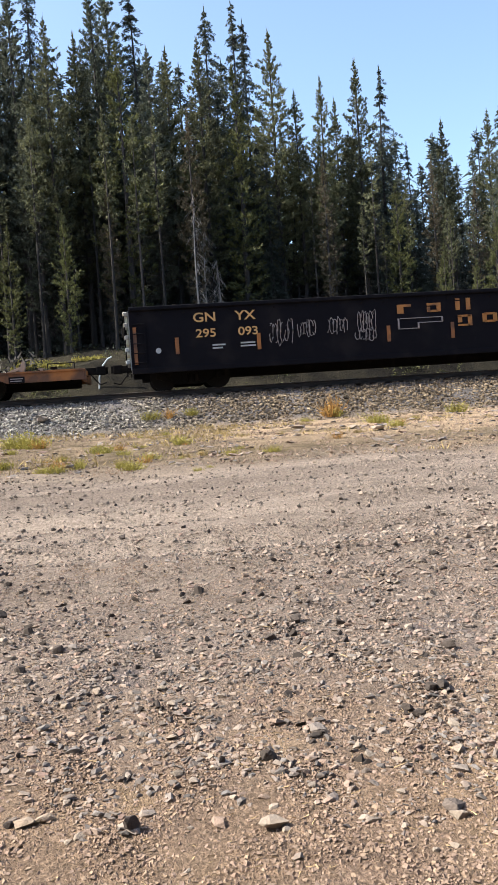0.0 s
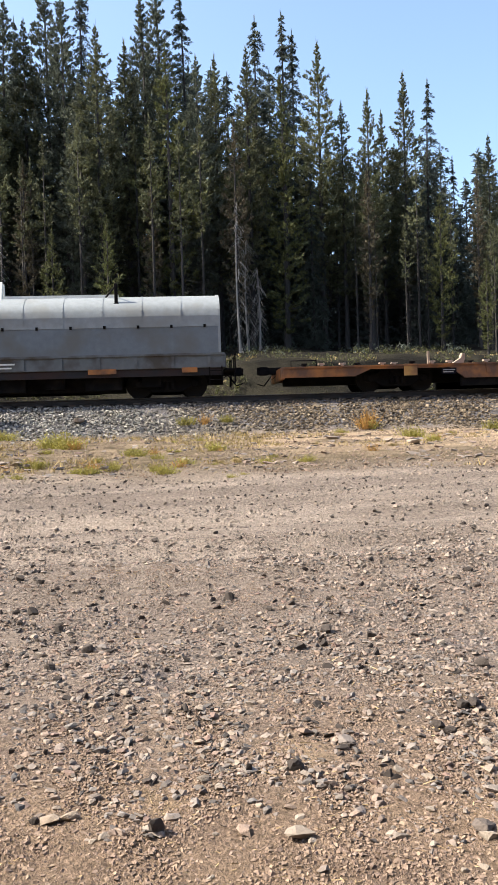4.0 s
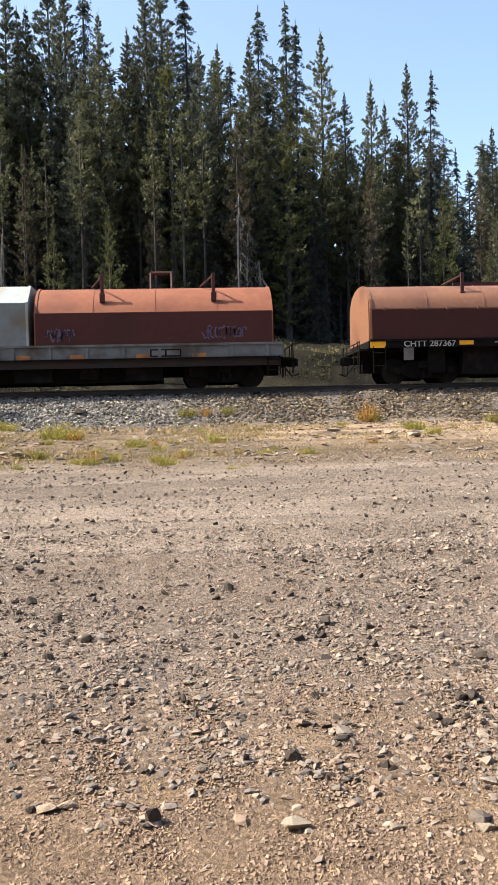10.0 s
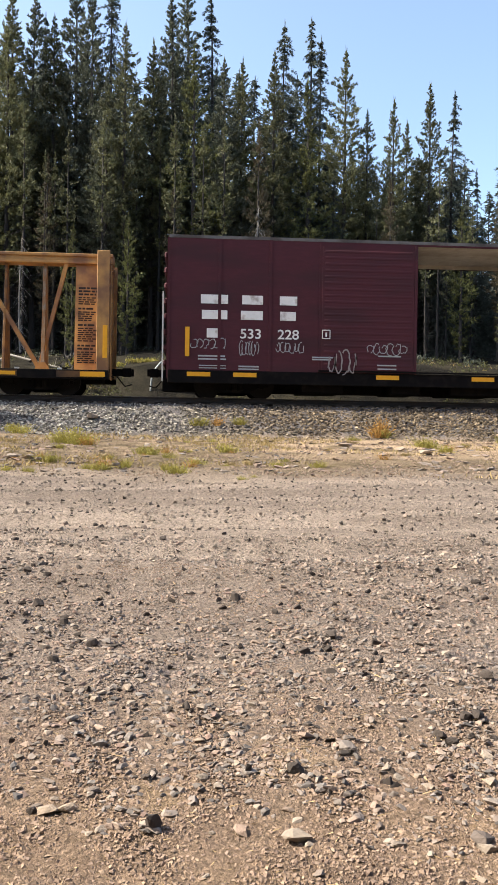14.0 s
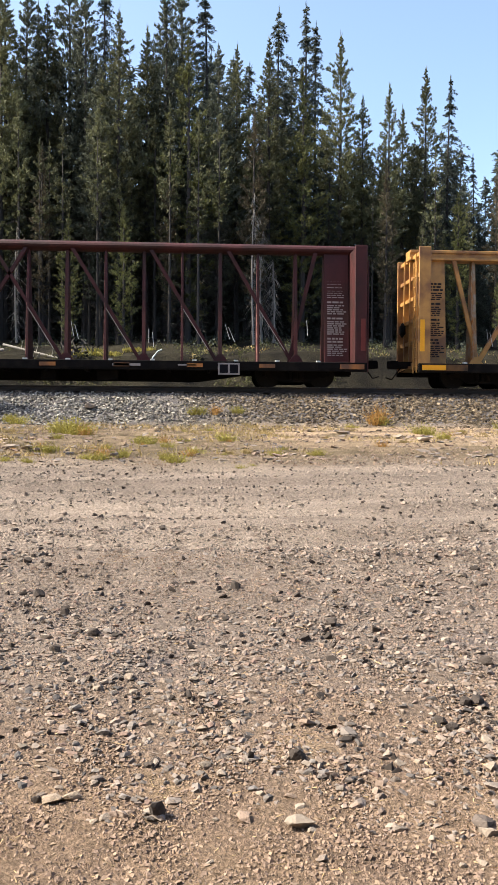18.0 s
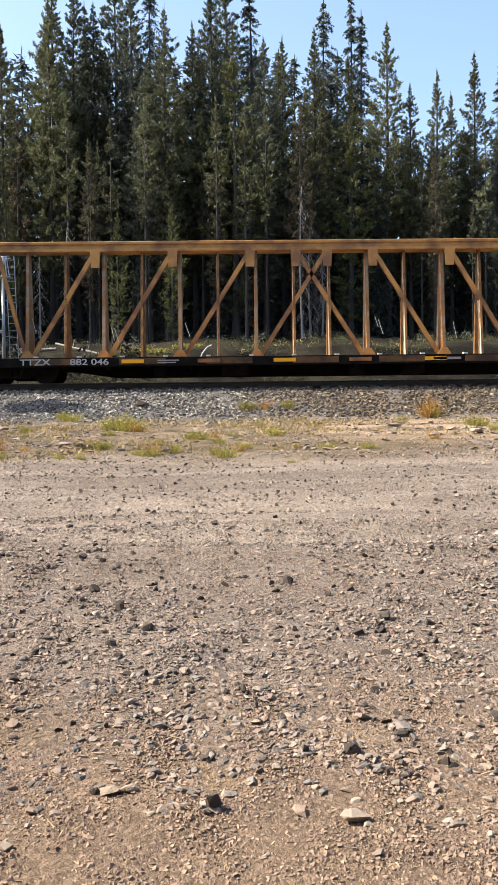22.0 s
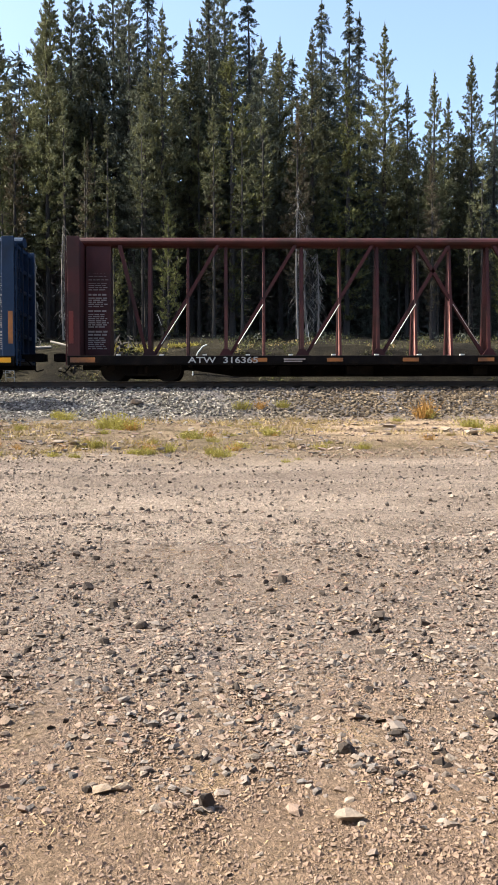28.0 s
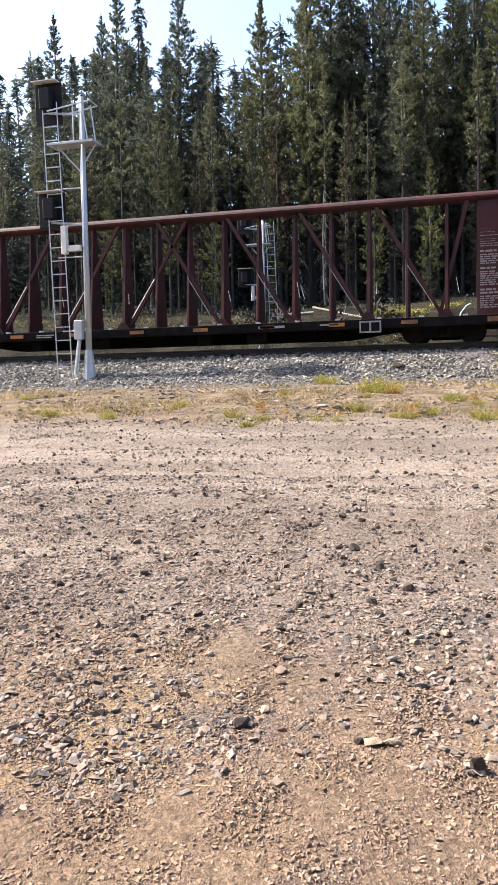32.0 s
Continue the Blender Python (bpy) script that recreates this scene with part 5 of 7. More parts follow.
        patch(ob, min(s * (h - 0.05), s * (h - 0.20)), max(s * (h - 0.05), s * (h - 0.20)), 1.2, 2.25, M_REFLECT if paint is M_YELLOW else (M_ORANGE if paint is M_BLUE else M_REDREFL), -1.512)
        patch(ob, s * (h - 0.5) - 0.4, s * (h - 0.5) + 0.4, 0.58, 0.74, M_ORANGE if paint is M_RED else M_REFLECT, -1.606)
        hand_brake(ob, s * (h + 0.02), 0.5, 2.1, s) if s < 0 else None
    for i in range(7):
        x = -h + 6.2 + i * (2 * h - 9.5) / 6
        w = 0.26 if round_chord else 0.36
        patch(ob, x - w, x + w, 0.60, 0.72, M_ORANGE if round_chord or i % 2 else M_REFLECT, -1.604)
    rnd = random.Random(seed)
    for i in range(16):
        x = -h + 1.6 + i * (2 * h - 3.2) / 15
        bm = bmesh.new()
        bx(bm, x - 0.05, x + 0.09, -1.4, -1.25, 0.80, 0.86)
        part("winch", bm, M_CREAM, ob, "pale strap winch")
    # loose strap ends hanging by the wider posts
    for i in (1, 3, 5, 7):
        for s in (-1, 1):
            if rnd.random() < 0.25:
                continue
            x = s * (0.6 + 1.285 * i) + rnd.uniform(0.12, 0.34)
            z1 = rnd.uniform(1.9, 2.3)
            x2 = x + rnd.uniform(0.0, 0.16)
            bm = bmesh.new()
            cyl(bm, (x, -0.62, z1), (x2, -0.70, z1 - rnd.uniform(0.35, 0.6)), 0.008, 5)
            if rnd.random() < 0.5:
                cyl(bm, (x + 0.12, -0.60, z1 - 0.1), (x2 + 0.16, -0.70, z1 - 0.6), 0.010, 5)
            part("strap_end", bm, M_GRAFFITI, ob, "loose hanging strap end")
    if round_chord:
        for s in (-1, 1):
            for j in range(4):
                x = s * (1.78 + 2.57 * j)
                bm = bmesh.new()
                cyl(bm, (x - s * 0.30, -0.60, 1.25), (x - s * 1.15, -0.50, 2.6), 0.011, 5)
                # sunlit cables get a bright material, the others a dull one
                part("tie_cable", bm, M_STRAP if s < 0 or (j == 3 and paint is M_BLUE) else M_FADED, ob, "tensioned cable, brighter where sunlit")
    if paint is M_BLUE:
        bm = bmesh.new()
        bx(bm, h - 0.375, h - 0.363, -1.36, 1.36, 0.85, 4.25)
        part("bulkhead_lining", bm, M_WHITECOVER, ob, "pale scuffed bulkhead lining")
        for i in range(9):
            bm = bmesh.new()
            x = -h + 1.6 + i * 2.6
            bx(bm, x - 0.14, x + 0.14, -0.345, -0.30, 4.74, 4.79)
            part("chord_tag", bm, M_CREAM, ob, "small pale tag on the chord")
    if name_text:
        lettering(ob, name_text, -h + ta, 0.56, 0.19, M_GRAFFITI, -1.612, label="white stencilled reporting letters").scale.x = 1.4
        lettering(ob, number, -h + tb, 0.56, 0.19, M_GRAFFITI, -1.612, label="white stencilled car number").scale.x = 1.4
    else:
        bars(ob, [(-h + 2.8, -h + 3.5, 0.58, 0.14), (-h + 4.0, -h + 4.9, 0.58, 0.14)], M_GRAFFITI, -1.612)
    bars(ob, [(-h + 7.0, -h + 7.7, 0.66, 0.04), (-h + 7.0, -h + 7.6, 0.59, 0.04), (h - 6.2, h - 5.6, 0.64, 0.05), (h - 8.3, h - 7.4, 0.62, 0.08)], M_FADED, -1.612)
    bm = bmesh.new()
    bx(bm, h - 4.9, h - 4.2, -1.64, -1.62, 0.36, 0.74)
    pl = part("data_plate", bm, M_FADED, ob, "pale framed data plate")
    bars(pl, [(h - 4.85, h - 4.58, 0.41, 0.28), (h - 4.52, h - 4.25, 0.41, 0.28)], M_BLACK, -1.646, "panel")
    return ob


# ---- covered hopper ----
def hopper():
    ob, h = car("covered_hopper", -197.8, -217.45, "pale grey covered hopper car with roof walkway and orange reflectors", "hopper car", 2.2)
    prof = [(-1.56, 1.12), (-1.60, 2.6), (-1.56, 4.15), (-1.45, 4.25), (-0.9, 4.52), (0, 4.62), (0.9, 4.52), (1.45, 4.25), (1.56, 4.15), (1.60, 2.6), (1.56, 1.12)]
    bm = bmesh.new()
    prism(bm, prof, -h + 1.45, h - 1.45)
    part("body", bm, M_HOPPER, ob, "smooth pale grey hopper body")
    for s in (-1, 1):
        # upper end of the body over the sloping end sheet
        bm = bmesh.new()
        a, b, c = s * (h - 1.45), s * (h - 0.08), 2.75
        lo = [bm.verts.new((a, y, 1.14)) for y in (-1.555, 1.555)]
        mid = [bm.verts.new((b, y, c)) for y in (-1.60, 1.60)]
        top = [bm.verts.new((b, y, 4.15)) for y in (-1.56, 1.56)]
        tp2 = [bm.verts.new((a, y, 4.15)) for y in (-1.56, 1.56)]
        r1, r2 = bm.verts.new((a, 0, 4.62)), bm.verts.new((b, 0, 4.62))
        for f in ((lo[0], mid[0], top[0], tp2[0]), (lo[1], tp2[1], top[1], mid[1]), (lo[0], lo[1], mid[1], mid[0]), (mid[0], mid[1], top[1], top[0]),
                  (top[0], top[1], r2), (tp2[0], top[0], r2, r1), (tp2[1], r1, r2, top[1])):
            bm.faces.new(f)
        part("end_slope", bm, M_HOPPER, ob)
        for y in (-1.55, 1.55):
            bm = bmesh.new()
            bx(bm, b - 0.05, b + 0.05, y - 0.05, y + 0.05, 0.8, 4.1)
            part("corner_post", bm, M_HOPPER, ob)
        grab_irons(ob, s * (h - 0.42), -1.58, 0.95, 2.45, 0.62, 6, M_HOPPER)
        end_ladder(ob, s * (h + 0.16), -1.5, -1.05, 0.7, 4.5, 11, M_GREYCOVER)
        bm = bmesh.new()
        bx(bm, s * (h - 1.05) - 0.14, s * (h - 1.05) + 0.14, -1.70, -1.62, 0.55, 1.35)
        pl = part("jacking_plate", bm, M_HOPPER, ob, "pale rounded plate with round holes", bevel=0.03)
        bm = bmesh.new()
        for z in (0.66, 1.24):
            cyl(bm, (s * (h - 1.05), -1.70, z), (s * (h - 1.05), -1.712, z), 0.05, 10)
        part("hole", bm, M_BLACK, pl)
        bm = bmesh.new()
        bx(bm, min(s * h, s * (h + 0.5)), max(s * h, s * (h + 0.5)), -0.6, 0.6, 4.62, 4.66)
        part("end_walkway", bm, M_GREYCOVER, ob)
        bm = bmesh.new()
        bx(bm, -h, h, s * 1.56 - 0.06, s * 1.56 + 0.06, 0.78, 1.14)
        part("side_sill", bm, M_HOPPER, ob, "pale grey side sill", bevel=0.015)
        bm = bmesh.new()
        bx(bm, -h + 0.1, h - 0.1, s * 1.58 - 0.03, s * 1.58 + 0.03, 4.13, 4.19)
        part("eave_angle", bm, M_CREAM, ob)
        # roof walkway with its brackets
        bm = bmesh.new()
        bx(bm, -h + 0.1, h - 0.1, s * 0.90 - 0.12, s * 0.90 + 0.12, 4.66, 4.83)
        part("running_board", bm, M_BOARD, ob, "dull brown-grey running board", bevel=0.01)
        for i in range(11):
            x = h - 3.75 - (i - 1) * 1.805
            w = 0.035 if i % 2 else 0.065
            bm = bmesh.new()
            prism(bm, [(s * 1.00, 4.48), (s * 1.30, 4.335), (s * 1.30, 4.40), (s * 1.07, 4.72), (s * 1.00, 4.72)], x - w, x + w)
            part("walkway_bracket", bm, M_SILLGREY, ob)
    bm = bmesh.new()
    for i in range(230):
        x = -h + 0.3 + i * (2 * h - 0.6) / 229
        prism(bm, [(-1.44, 4.272), (-0.92, 4.526), (-0.92, 4.545), (-1.44, 4.291)], x - 0.022, x + 0.022)
    part("roof_corrugation", bm, M_ROOF, ob, "fine cream corrugated roof edge")
    for s in (-1, 1):
        bm = bmesh.new()
        prism(bm, [(s * 1.52, 4.215), (s * 0.86, 4.538), (s * 0.86, 4.55), (s * 1.52, 4.227)], -h + 0.2, h - 0.2)
        part("roof_sheet", bm, M_ROOF, ob, "rust-tinged cream roof sheet")
    bm = bmesh.new()
    bx(bm, -h - 0.2, h + 0.2, -0.3, 0.3, 0.5, 0.85)
    part("centre_sill", bm, M_UNDER, ob)
    for x in (-5.0, -1.75, 1.75, 5.0):
        bm = bmesh.new()
        prism(bm, [(x - 1.45, 0.80), (x + 1.45, 0.80), (x + 0.45, 0.18), (x - 0.45, 0.18)], -1.25, 1.25, "y")
        g = part("outlet_hopper", bm, M_SILLBROWN, ob, "dark sloping outlet hopper", bevel=0.02)
        bm = bmesh.new()
        bx(bm, x - 0.5, x + 0.5, -1.3, 1.3, 0.14, 0.24)
        part("gate", bm, M_SILLBROWN, g)
    L = lambda px: (px - 780) / 54.4 + h
    for px, big in ((692, 1), (543, 0), (383, 0), (220, 0), (80, 0), (-66, 0), (-215, 1)):
        patch(ob, L(px) - 0.07, L(px) + 0.07, 1.2, 2.1 if big else 1.65, M_ORANGE, -1.61)
    bars(ob, [(L(660), L(684), 1.36, 0.30)], M_BLACK, -1.615, "data_panel")
    bars(ob, [(L(662), L(671.5), 1.39, 0.11), (L(673), L(682), 1.39, 0.11), (L(662), L(671.5), 1.52, 0.11), (L(673), L(682), 1.52, 0.11)], M_SILLGREY, -1.622, "panel")
    bars(ob, [(L(632), L(658), 1.36, 0.28)], M_CREAM, -1.612, "pale_panel")
    bars(ob, [(L(600), L(616), 1.4, 0.12)], M_BLACK, -1.612)
    bars(ob, [(L(230), L(262), 1.22, 0.1), (L(228), L(264), 1.0, 0.08), (L(226), L(266), 0.92, 0.06), (L(232), L(262), 0.86, 0.05)], M_WHITE, -1.628)
    bars(ob, [(L(435), L(446), 0.92, 0.12), (L(448), L(462), 0.92, 0.12), (L(-20), L(-8), 0.92, 0.12), (L(-5), L(8), 0.92, 0.12)], M_WHITE, -1.628)
    lettering(ob, "TIMX", -h + 2.75, 2.62, 0.30, M_DARKTEXT, -1.612, label="dark stencilled reporting letters").scale.x = 1.15
    lettering(ob, "901713", -h + 2.8, 2.05, 0.30, M_DARKTEXT, -1.612, label="dark stencilled car number").scale.x = 1.15
    return ob


gondola()
flat_car()
coil_a()
coil_b()
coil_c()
coil_d()
box_car()
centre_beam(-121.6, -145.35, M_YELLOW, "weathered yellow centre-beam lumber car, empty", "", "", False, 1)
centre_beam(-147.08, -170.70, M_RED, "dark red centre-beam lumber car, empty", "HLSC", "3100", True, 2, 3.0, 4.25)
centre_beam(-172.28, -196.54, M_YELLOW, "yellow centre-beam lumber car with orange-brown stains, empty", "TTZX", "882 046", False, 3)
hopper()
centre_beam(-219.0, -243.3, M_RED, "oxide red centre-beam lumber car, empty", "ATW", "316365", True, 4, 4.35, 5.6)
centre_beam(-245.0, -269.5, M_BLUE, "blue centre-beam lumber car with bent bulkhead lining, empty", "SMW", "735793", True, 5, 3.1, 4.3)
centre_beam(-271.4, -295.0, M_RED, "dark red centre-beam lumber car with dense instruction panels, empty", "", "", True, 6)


# ---- forest ----
def tri_cloud(p, d, w, n):
    """Blades: a triangle each, from p along d, w wide, with side vectors n."""
    v = np.empty((len(p) * 3, 3))
    v[0::3], v[1::3], v[2::3] = p - n * w[:, None], p + n * w[:, None], p + d
    return v, np.arange(len(v)).reshape(-1, 3)


def unit(v):
    return v / np.maximum(np.linalg.norm(v, axis=1, keepdims=True), 1e-9)


def crown_mesh(seed, H, R, base, branches, per, blades, size, style, material):
    g = np.random.default_rng(seed)
    t = np.sort(g.random(branches) ** (1.15 if style == "fir" else 1.0))
    t = 1 - t if style == "x" else t
    h = H * (base + (1 - base) * t)
    if style == "fir":
        ln = R * (1 - t) ** 0.72 * g.uniform(0.5, 1.2, branches) + 0.04
        rise = -0.25 - 0.25 * (1 - t) + g.normal(0, 0.1, branches)
    else:
        ln = R * np.minimum(1.0, 0.45 + 1.6 * t) * np.minimum(1.0, (1 - t) / 0.56) ** 0.92 * g.uniform(0.45, 1.2, branches) + 0.03
        rise = -0.12 + 0.55 * t + g.normal(0, 0.18, branches)
    az = g.uniform(0, 2 * np.pi, branches)
    if style == "fir":
        tiers = 34
        tier = np.floor(t * tiers)
        h = H * (base + (1 - base) * (tier + g.uniform(0, 0.35, branches) + t * g.uniform(0, 0.6, branches)) / tiers)
        ln *= g.uniform(0.7, 1.2, tiers + 1)[tier.astype(int)]
    gap = np.array([noise.noise(Vector((2.2 * math.cos(a), 2.2 * math.sin(a), b * 0.9 + seed))) for a, b in zip(az, h)])
    ln *= np.clip(0.95 + (1.0 if style == "fir" else 0.7) * gap, 0.55, 1.25)
    out = np.stack([np.cos(az), np.sin(az), rise], 1)
    k = g.random((branches, per)) ** (0.7 if style == "fir" else 0.5)
    if style != "fir":
        k = 0.25 + 0.75 * k
    p = np.zeros((branches, per, 3))
    p[..., 2] = h[:, None]
    p += out[:, None, :] * (ln[:, None] * k)[..., None]
    side = np.stack([-np.sin(az), np.cos(az), 0 * az], 1)
    p += side[:, None, :] * (g.normal(0, 0.20 if style == "fir" else 0.10, (branches, per)) * ln[:, None] * k)[..., None]
    if style == "fir":
        p[..., 2] -= 0.28 * ln[:, None] * k ** 2
    else:
        p[..., 2] += 0.34 * ln[:, None] * k ** 2
    p = p.reshape(-1, 3)
    o = np.repeat(out, per, 0)
    P = np.repeat(p, blades, 0) + g.normal(0, size * 0.30, (len(p) * blades, 3)) * np.repeat(np.clip(0.25 + ln / R, 0.25, 1.0), per * blades)[:, None]
    O = np.repeat(o, blades, 0)
    if style == "fir":
        D = unit(O * np.array([1, 1, 0.3]) + g.normal(0, 0.6, P.shape) + np.array([0, 0, -0.25]))
        wd = 0.17
    else:
        D = unit(O * 0.8 + g.normal(0, 0.55, P.shape) + np.array([0, 0, 0.55]))
        wd = 0.22
    s = size * g.uniform(0.6, 1.3, len(P)) * np.repeat(np.clip(0.34 + 0.85 * ln / R, 0.34, 1.1), per * blades)
    N = unit(np.cross(D, g.normal(0, 1, P.shape)))
    v, f = tri_cloud(P, D * s[:, None], s * wd, N)
    tipn = 150
    dz = 2.2 * g.random(tipn) ** 0.8
    ta = g.uniform(0, 6.283, tipn)
    tp = np.stack([0 * dz, 0 * dz, H - 0.05 - dz], 1)
    td = np.stack([np.cos(ta), np.sin(ta), g.uniform(0.4, 1.6, tipn) if style != "fir" else g.uniform(-0.3, 0.5, tipn)], 1)
    td = unit(td) * (0.06 + 0.15 * dz)[:, None]
    v2, f2 = tri_cloud(tp, td, 0.010 + 0.014 * dz, unit(np.cross(td, g.normal(0, 1, td.shape))))
    lead = np.zeros((5, 3))
    lead[:, 2] = H - 0.15
    ld = np.stack([g.normal(0, 0.05, 5), g.normal(0, 0.05, 5), g.uniform(0.35, 0.6, 5)], 1)
    v3, f3 = tri_cloud(lead, ld, np.full(5, 0.03), unit(np.cross(ld, g.normal(0, 1, ld.shape))))
    return raw_mesh(np.concatenate([v, v2, v3]).tolist(), np.concatenate([f, f2 + len(v), f3 + len(v) + len(v2)]).tolist(), material)


def trunk_mesh(seed, H, r, dead, base, material, dead_len=1.0, droop=-0.2):
    g = random.Random(seed)
    V, F = [], []
    rings, n = 9, 7
    bend = g.uniform(-0.15, 0.15), g.uniform(-0.15, 0.15)
    for i in range(rings):
        t = i / (rings - 1)
        rr = r * (1 - t) ** 0.8 + 0.012 + (0.06 if i == 0 else 0)
        for j in range(n):
            a = 2 * math.pi * j / n
            V.append((rr * math.cos(a) + bend[0] * math.sin(3 * t), rr * math.sin(a) + bend[1] * math.sin(3 * t), -0.5 + (H + 0.3) * t))
    for i in range(rings - 1):
        for j in range(n):
            F.append((i * n + j, i * n + (j + 1) % n, (i + 1) * n + (j + 1) % n, (i + 1) * n + j))
    for k in range(dead):
        z = H * g.uniform(0.06, base + 0.12)
        a = g.uniform(0, 6.283)
        L = dead_len * g.uniform(0.4, 1.2)
        prev, w = Vector((0, 0, z)), 0.022
        dz = g.uniform(droop - 0.2, droop + 0.25)
        for s in range(3):
            q = prev + Vector((math.cos(a) * L / 3, math.sin(a) * L / 3, dz * L / 3))
            dz -= 0.35 if droop < -0.3 else 0.1
            a += g.uniform(-0.3, 0.3)
            b = len(V)
            V.extend([prev + Vector((0, 0, w)), prev - Vector((0, 0, w)), q])
            F.append((b, b + 1, b + 2))
            u = Vector((-math.sin(a), math.cos(a), 0)) * w
            V.extend([prev + u, prev - u, q])
            F.append((b + 3, b + 4, b + 5))
            if g.random() < 0.7:
                sd = Vector((g.uniform(-1, 1), g.uniform(-1, 1), g.uniform(-1.2, 0.4))) * L * 0.28
                b = len(V)
                V.extend([q + Vector((0, 0, 0.012)), q - Vector((0, 0, 0.012)), q + sd])
                F.append((b, b + 1, b + 2))
            prev = q
    return raw_mesh([tuple(v) for v in V], F, material)


KINDS = {}


def tree_kind(key, name, label, category, seed, H, R, base, branches, per, blades, size, style, leaf, r=0.16, dead=30):
    variants = []
    for k in range(2):
        variants.append((trunk_mesh(seed + k, H, r, dead, base, M_BARK), crown_mesh(seed + k, H, R, base, branches, per, blades, size, style, leaf)))
    KINDS[key] = (name, label, category, H, variants)


tree_kind("pine", "pine_tree", "slender grey-green lodgepole pine with a bare lower trunk", "tree", 10, 18.0, 1.48, 0.20, 480, 7, 8, 0.165, "pine", M_PINE, dead=70)
tree_kind("pine_dense", "pine_tree", "full dark green pine with drooping lower boughs", "tree", 20, 18.0, 1.60, 0.15, 540, 7, 8, 0.175, "pine", M_SPRUCE, dead=60)
tree_kind("fir", "fir_tree", "dark pointed fir with layered drooping boughs", "tree", 30, 18.0, 2.2, 0.05, 430, 9, 8, 0.205, "fir", M_FIR)
tree_kind("young", "pine_tree", "short sunlit pine with yellow-green needles", "tree", 40, 14.0, 1.5, 0.06, 300, 7, 8, 0.155, "pine", M_YOUNG)
tree_kind("rusty", "pine_tree", "thin sparse pine with browning needles", "tree", 50, 16.0, 1.0, 0.16, 260, 6, 7, 0.16, "pine", M_RUSTY, dead=45)
tree_kind("filler", "fir_tree", "dark fir standing deep in the forest", "tree", 60, 18.0, 2.3, 0.04, 150, 5, 3, 0.68, "fir", M_FIR, dead=10)
tree_kind("far", "fir_tree", "dark fir of the far and unseen added woods", "tree", 70, 18.0, 2.4, 0.04, 100, 5, 2, 1.05, "fir", M_FIR, dead=4)

tree_kind("pole", "pine_tree", "thin bare pine pole with a sparse high crown", "tree", 80, 17.0, 0.95, 0.5, 90, 5, 6, 0.19, "pine", M_PINE, r=0.11, dead=110)

TREE_COUNT = [0]


def tree(key, x, y, top, wide=1.0):
    name, label, category, H, vs = KINDS[key]
    i = TREE_COUNT[0]
    TREE_COUNT[0] += 1
    z0 = gz(x, y) - 0.1
    s = (top - z0) / H
    root = tagged(new(name), label, category, group="forest trees")
    w = s * wide
    root.matrix_basis = pose(x, y, z0, 0, 0, (i * 137.5) % 360) @ Matrix.Diagonal((w, w, s, 1))
    tr, cr = vs[i % 2]
    shared("trunk", tr, root)
    shared("crown", cr, root)
    return root


# trees of the forest edge: place along the track, distance, height of the top
for x, y, z in ((-9.4, 46, 24.5), (-7.4, 47, 23.6), (-3.4, 44, 22.0), (-2.1, 46, 22.1), (2.6, 46, 21.3), (4.1, 44, 20.9), (8.1, 46, 22.1), (9.3, 46, 18.9),
                (11.7, 47, 18.8), (12.7, 46, 20.5), (17.7, 47, 17.5), (20.4, 47, 18.0), (8.8, 48, 17.5), (11.0, 48, 17.0)):
    tree("pine", x, y, z)
for x, y, z in ((-12.1, 46, 22.1), (-9.4, 45, 22.9), (-12.6, 48, 22.9), (-10.2, 48, 23.2), (-16.4, 43, 15.9), (-14.2, 50, 20.0), (-19.7, 48, 21.9), (10.5, 45, 19.2)):
    tree("pine", x, y, z, 0.95)
for x, y, z in ((-8.4, 47, 24.6), (-6.4, 48, 26.6), (-5.3, 46, 24.8), (-1.2, 47, 24.9), (-0.4, 48, 26.4), (1.6, 45, 20.9), (-4.3, 44, 19.5), (-17.4, 48, 24.7),
                (-21.2, 48, 24.6), (-22.7, 49, 23.6), (-25.3, 48, 23.6), (-18.7, 46, 19.4)):
    tree("pine_dense", x, y, z)
for x, y, z in ((-4.5, 48, 26.4), (0.9, 48, 25.9), (5.0, 48, 24.3), (6.5, 48, 24.6), (7.2, 49, 24.0), (14.35, 47, 20.5), (15.6, 49, 14.5), (16.7, 49, 13.2), (15.0, 50, 15.5), (15.3, 46, 16.0), (20.2, 45, 17.4),
                (-28.4, 52, 22.9), (-27.5, 50, 22.3), (-15.5, 49, 19.6), (-14.7, 50, 19.8), (7.4, 45, 15.5), (-8.2, 49, 24.6), (13.3, 45, 14.0), (-20.3, 49, 24.5)):
    tree("fir", x, y, z, 0.9)
for x, y, z in ((0.0, 44, 20.9), (5.8, 44, 19.5), (13.6, 43, 13.4), (15.2, 41, 9.6), (17.5, 40, 10.6), (19.0, 41, 12.0), (16.4, 40, 8.6), (-11.2, 43, 13.0), (-13.6, 42, 11.0),
                (-19.3, 42, 12.5), (-3.0, 42, 12.0), (-5.6, 42, 11.5)):
    tree("young", x, y, z)
for x, y, z in ((3.3, 43, 17.0), (9.9, 43, 14.5), (-0.9, 43, 14.0), (15.9, 44, 14.6), (18.2, 44, 13.6), (-7.0, 43, 15.0), (-11.0, 45, 17.5), (-15.0, 44, 14.5), (-22.0, 45, 16.5)):
    tree("rusty", x, y, z)

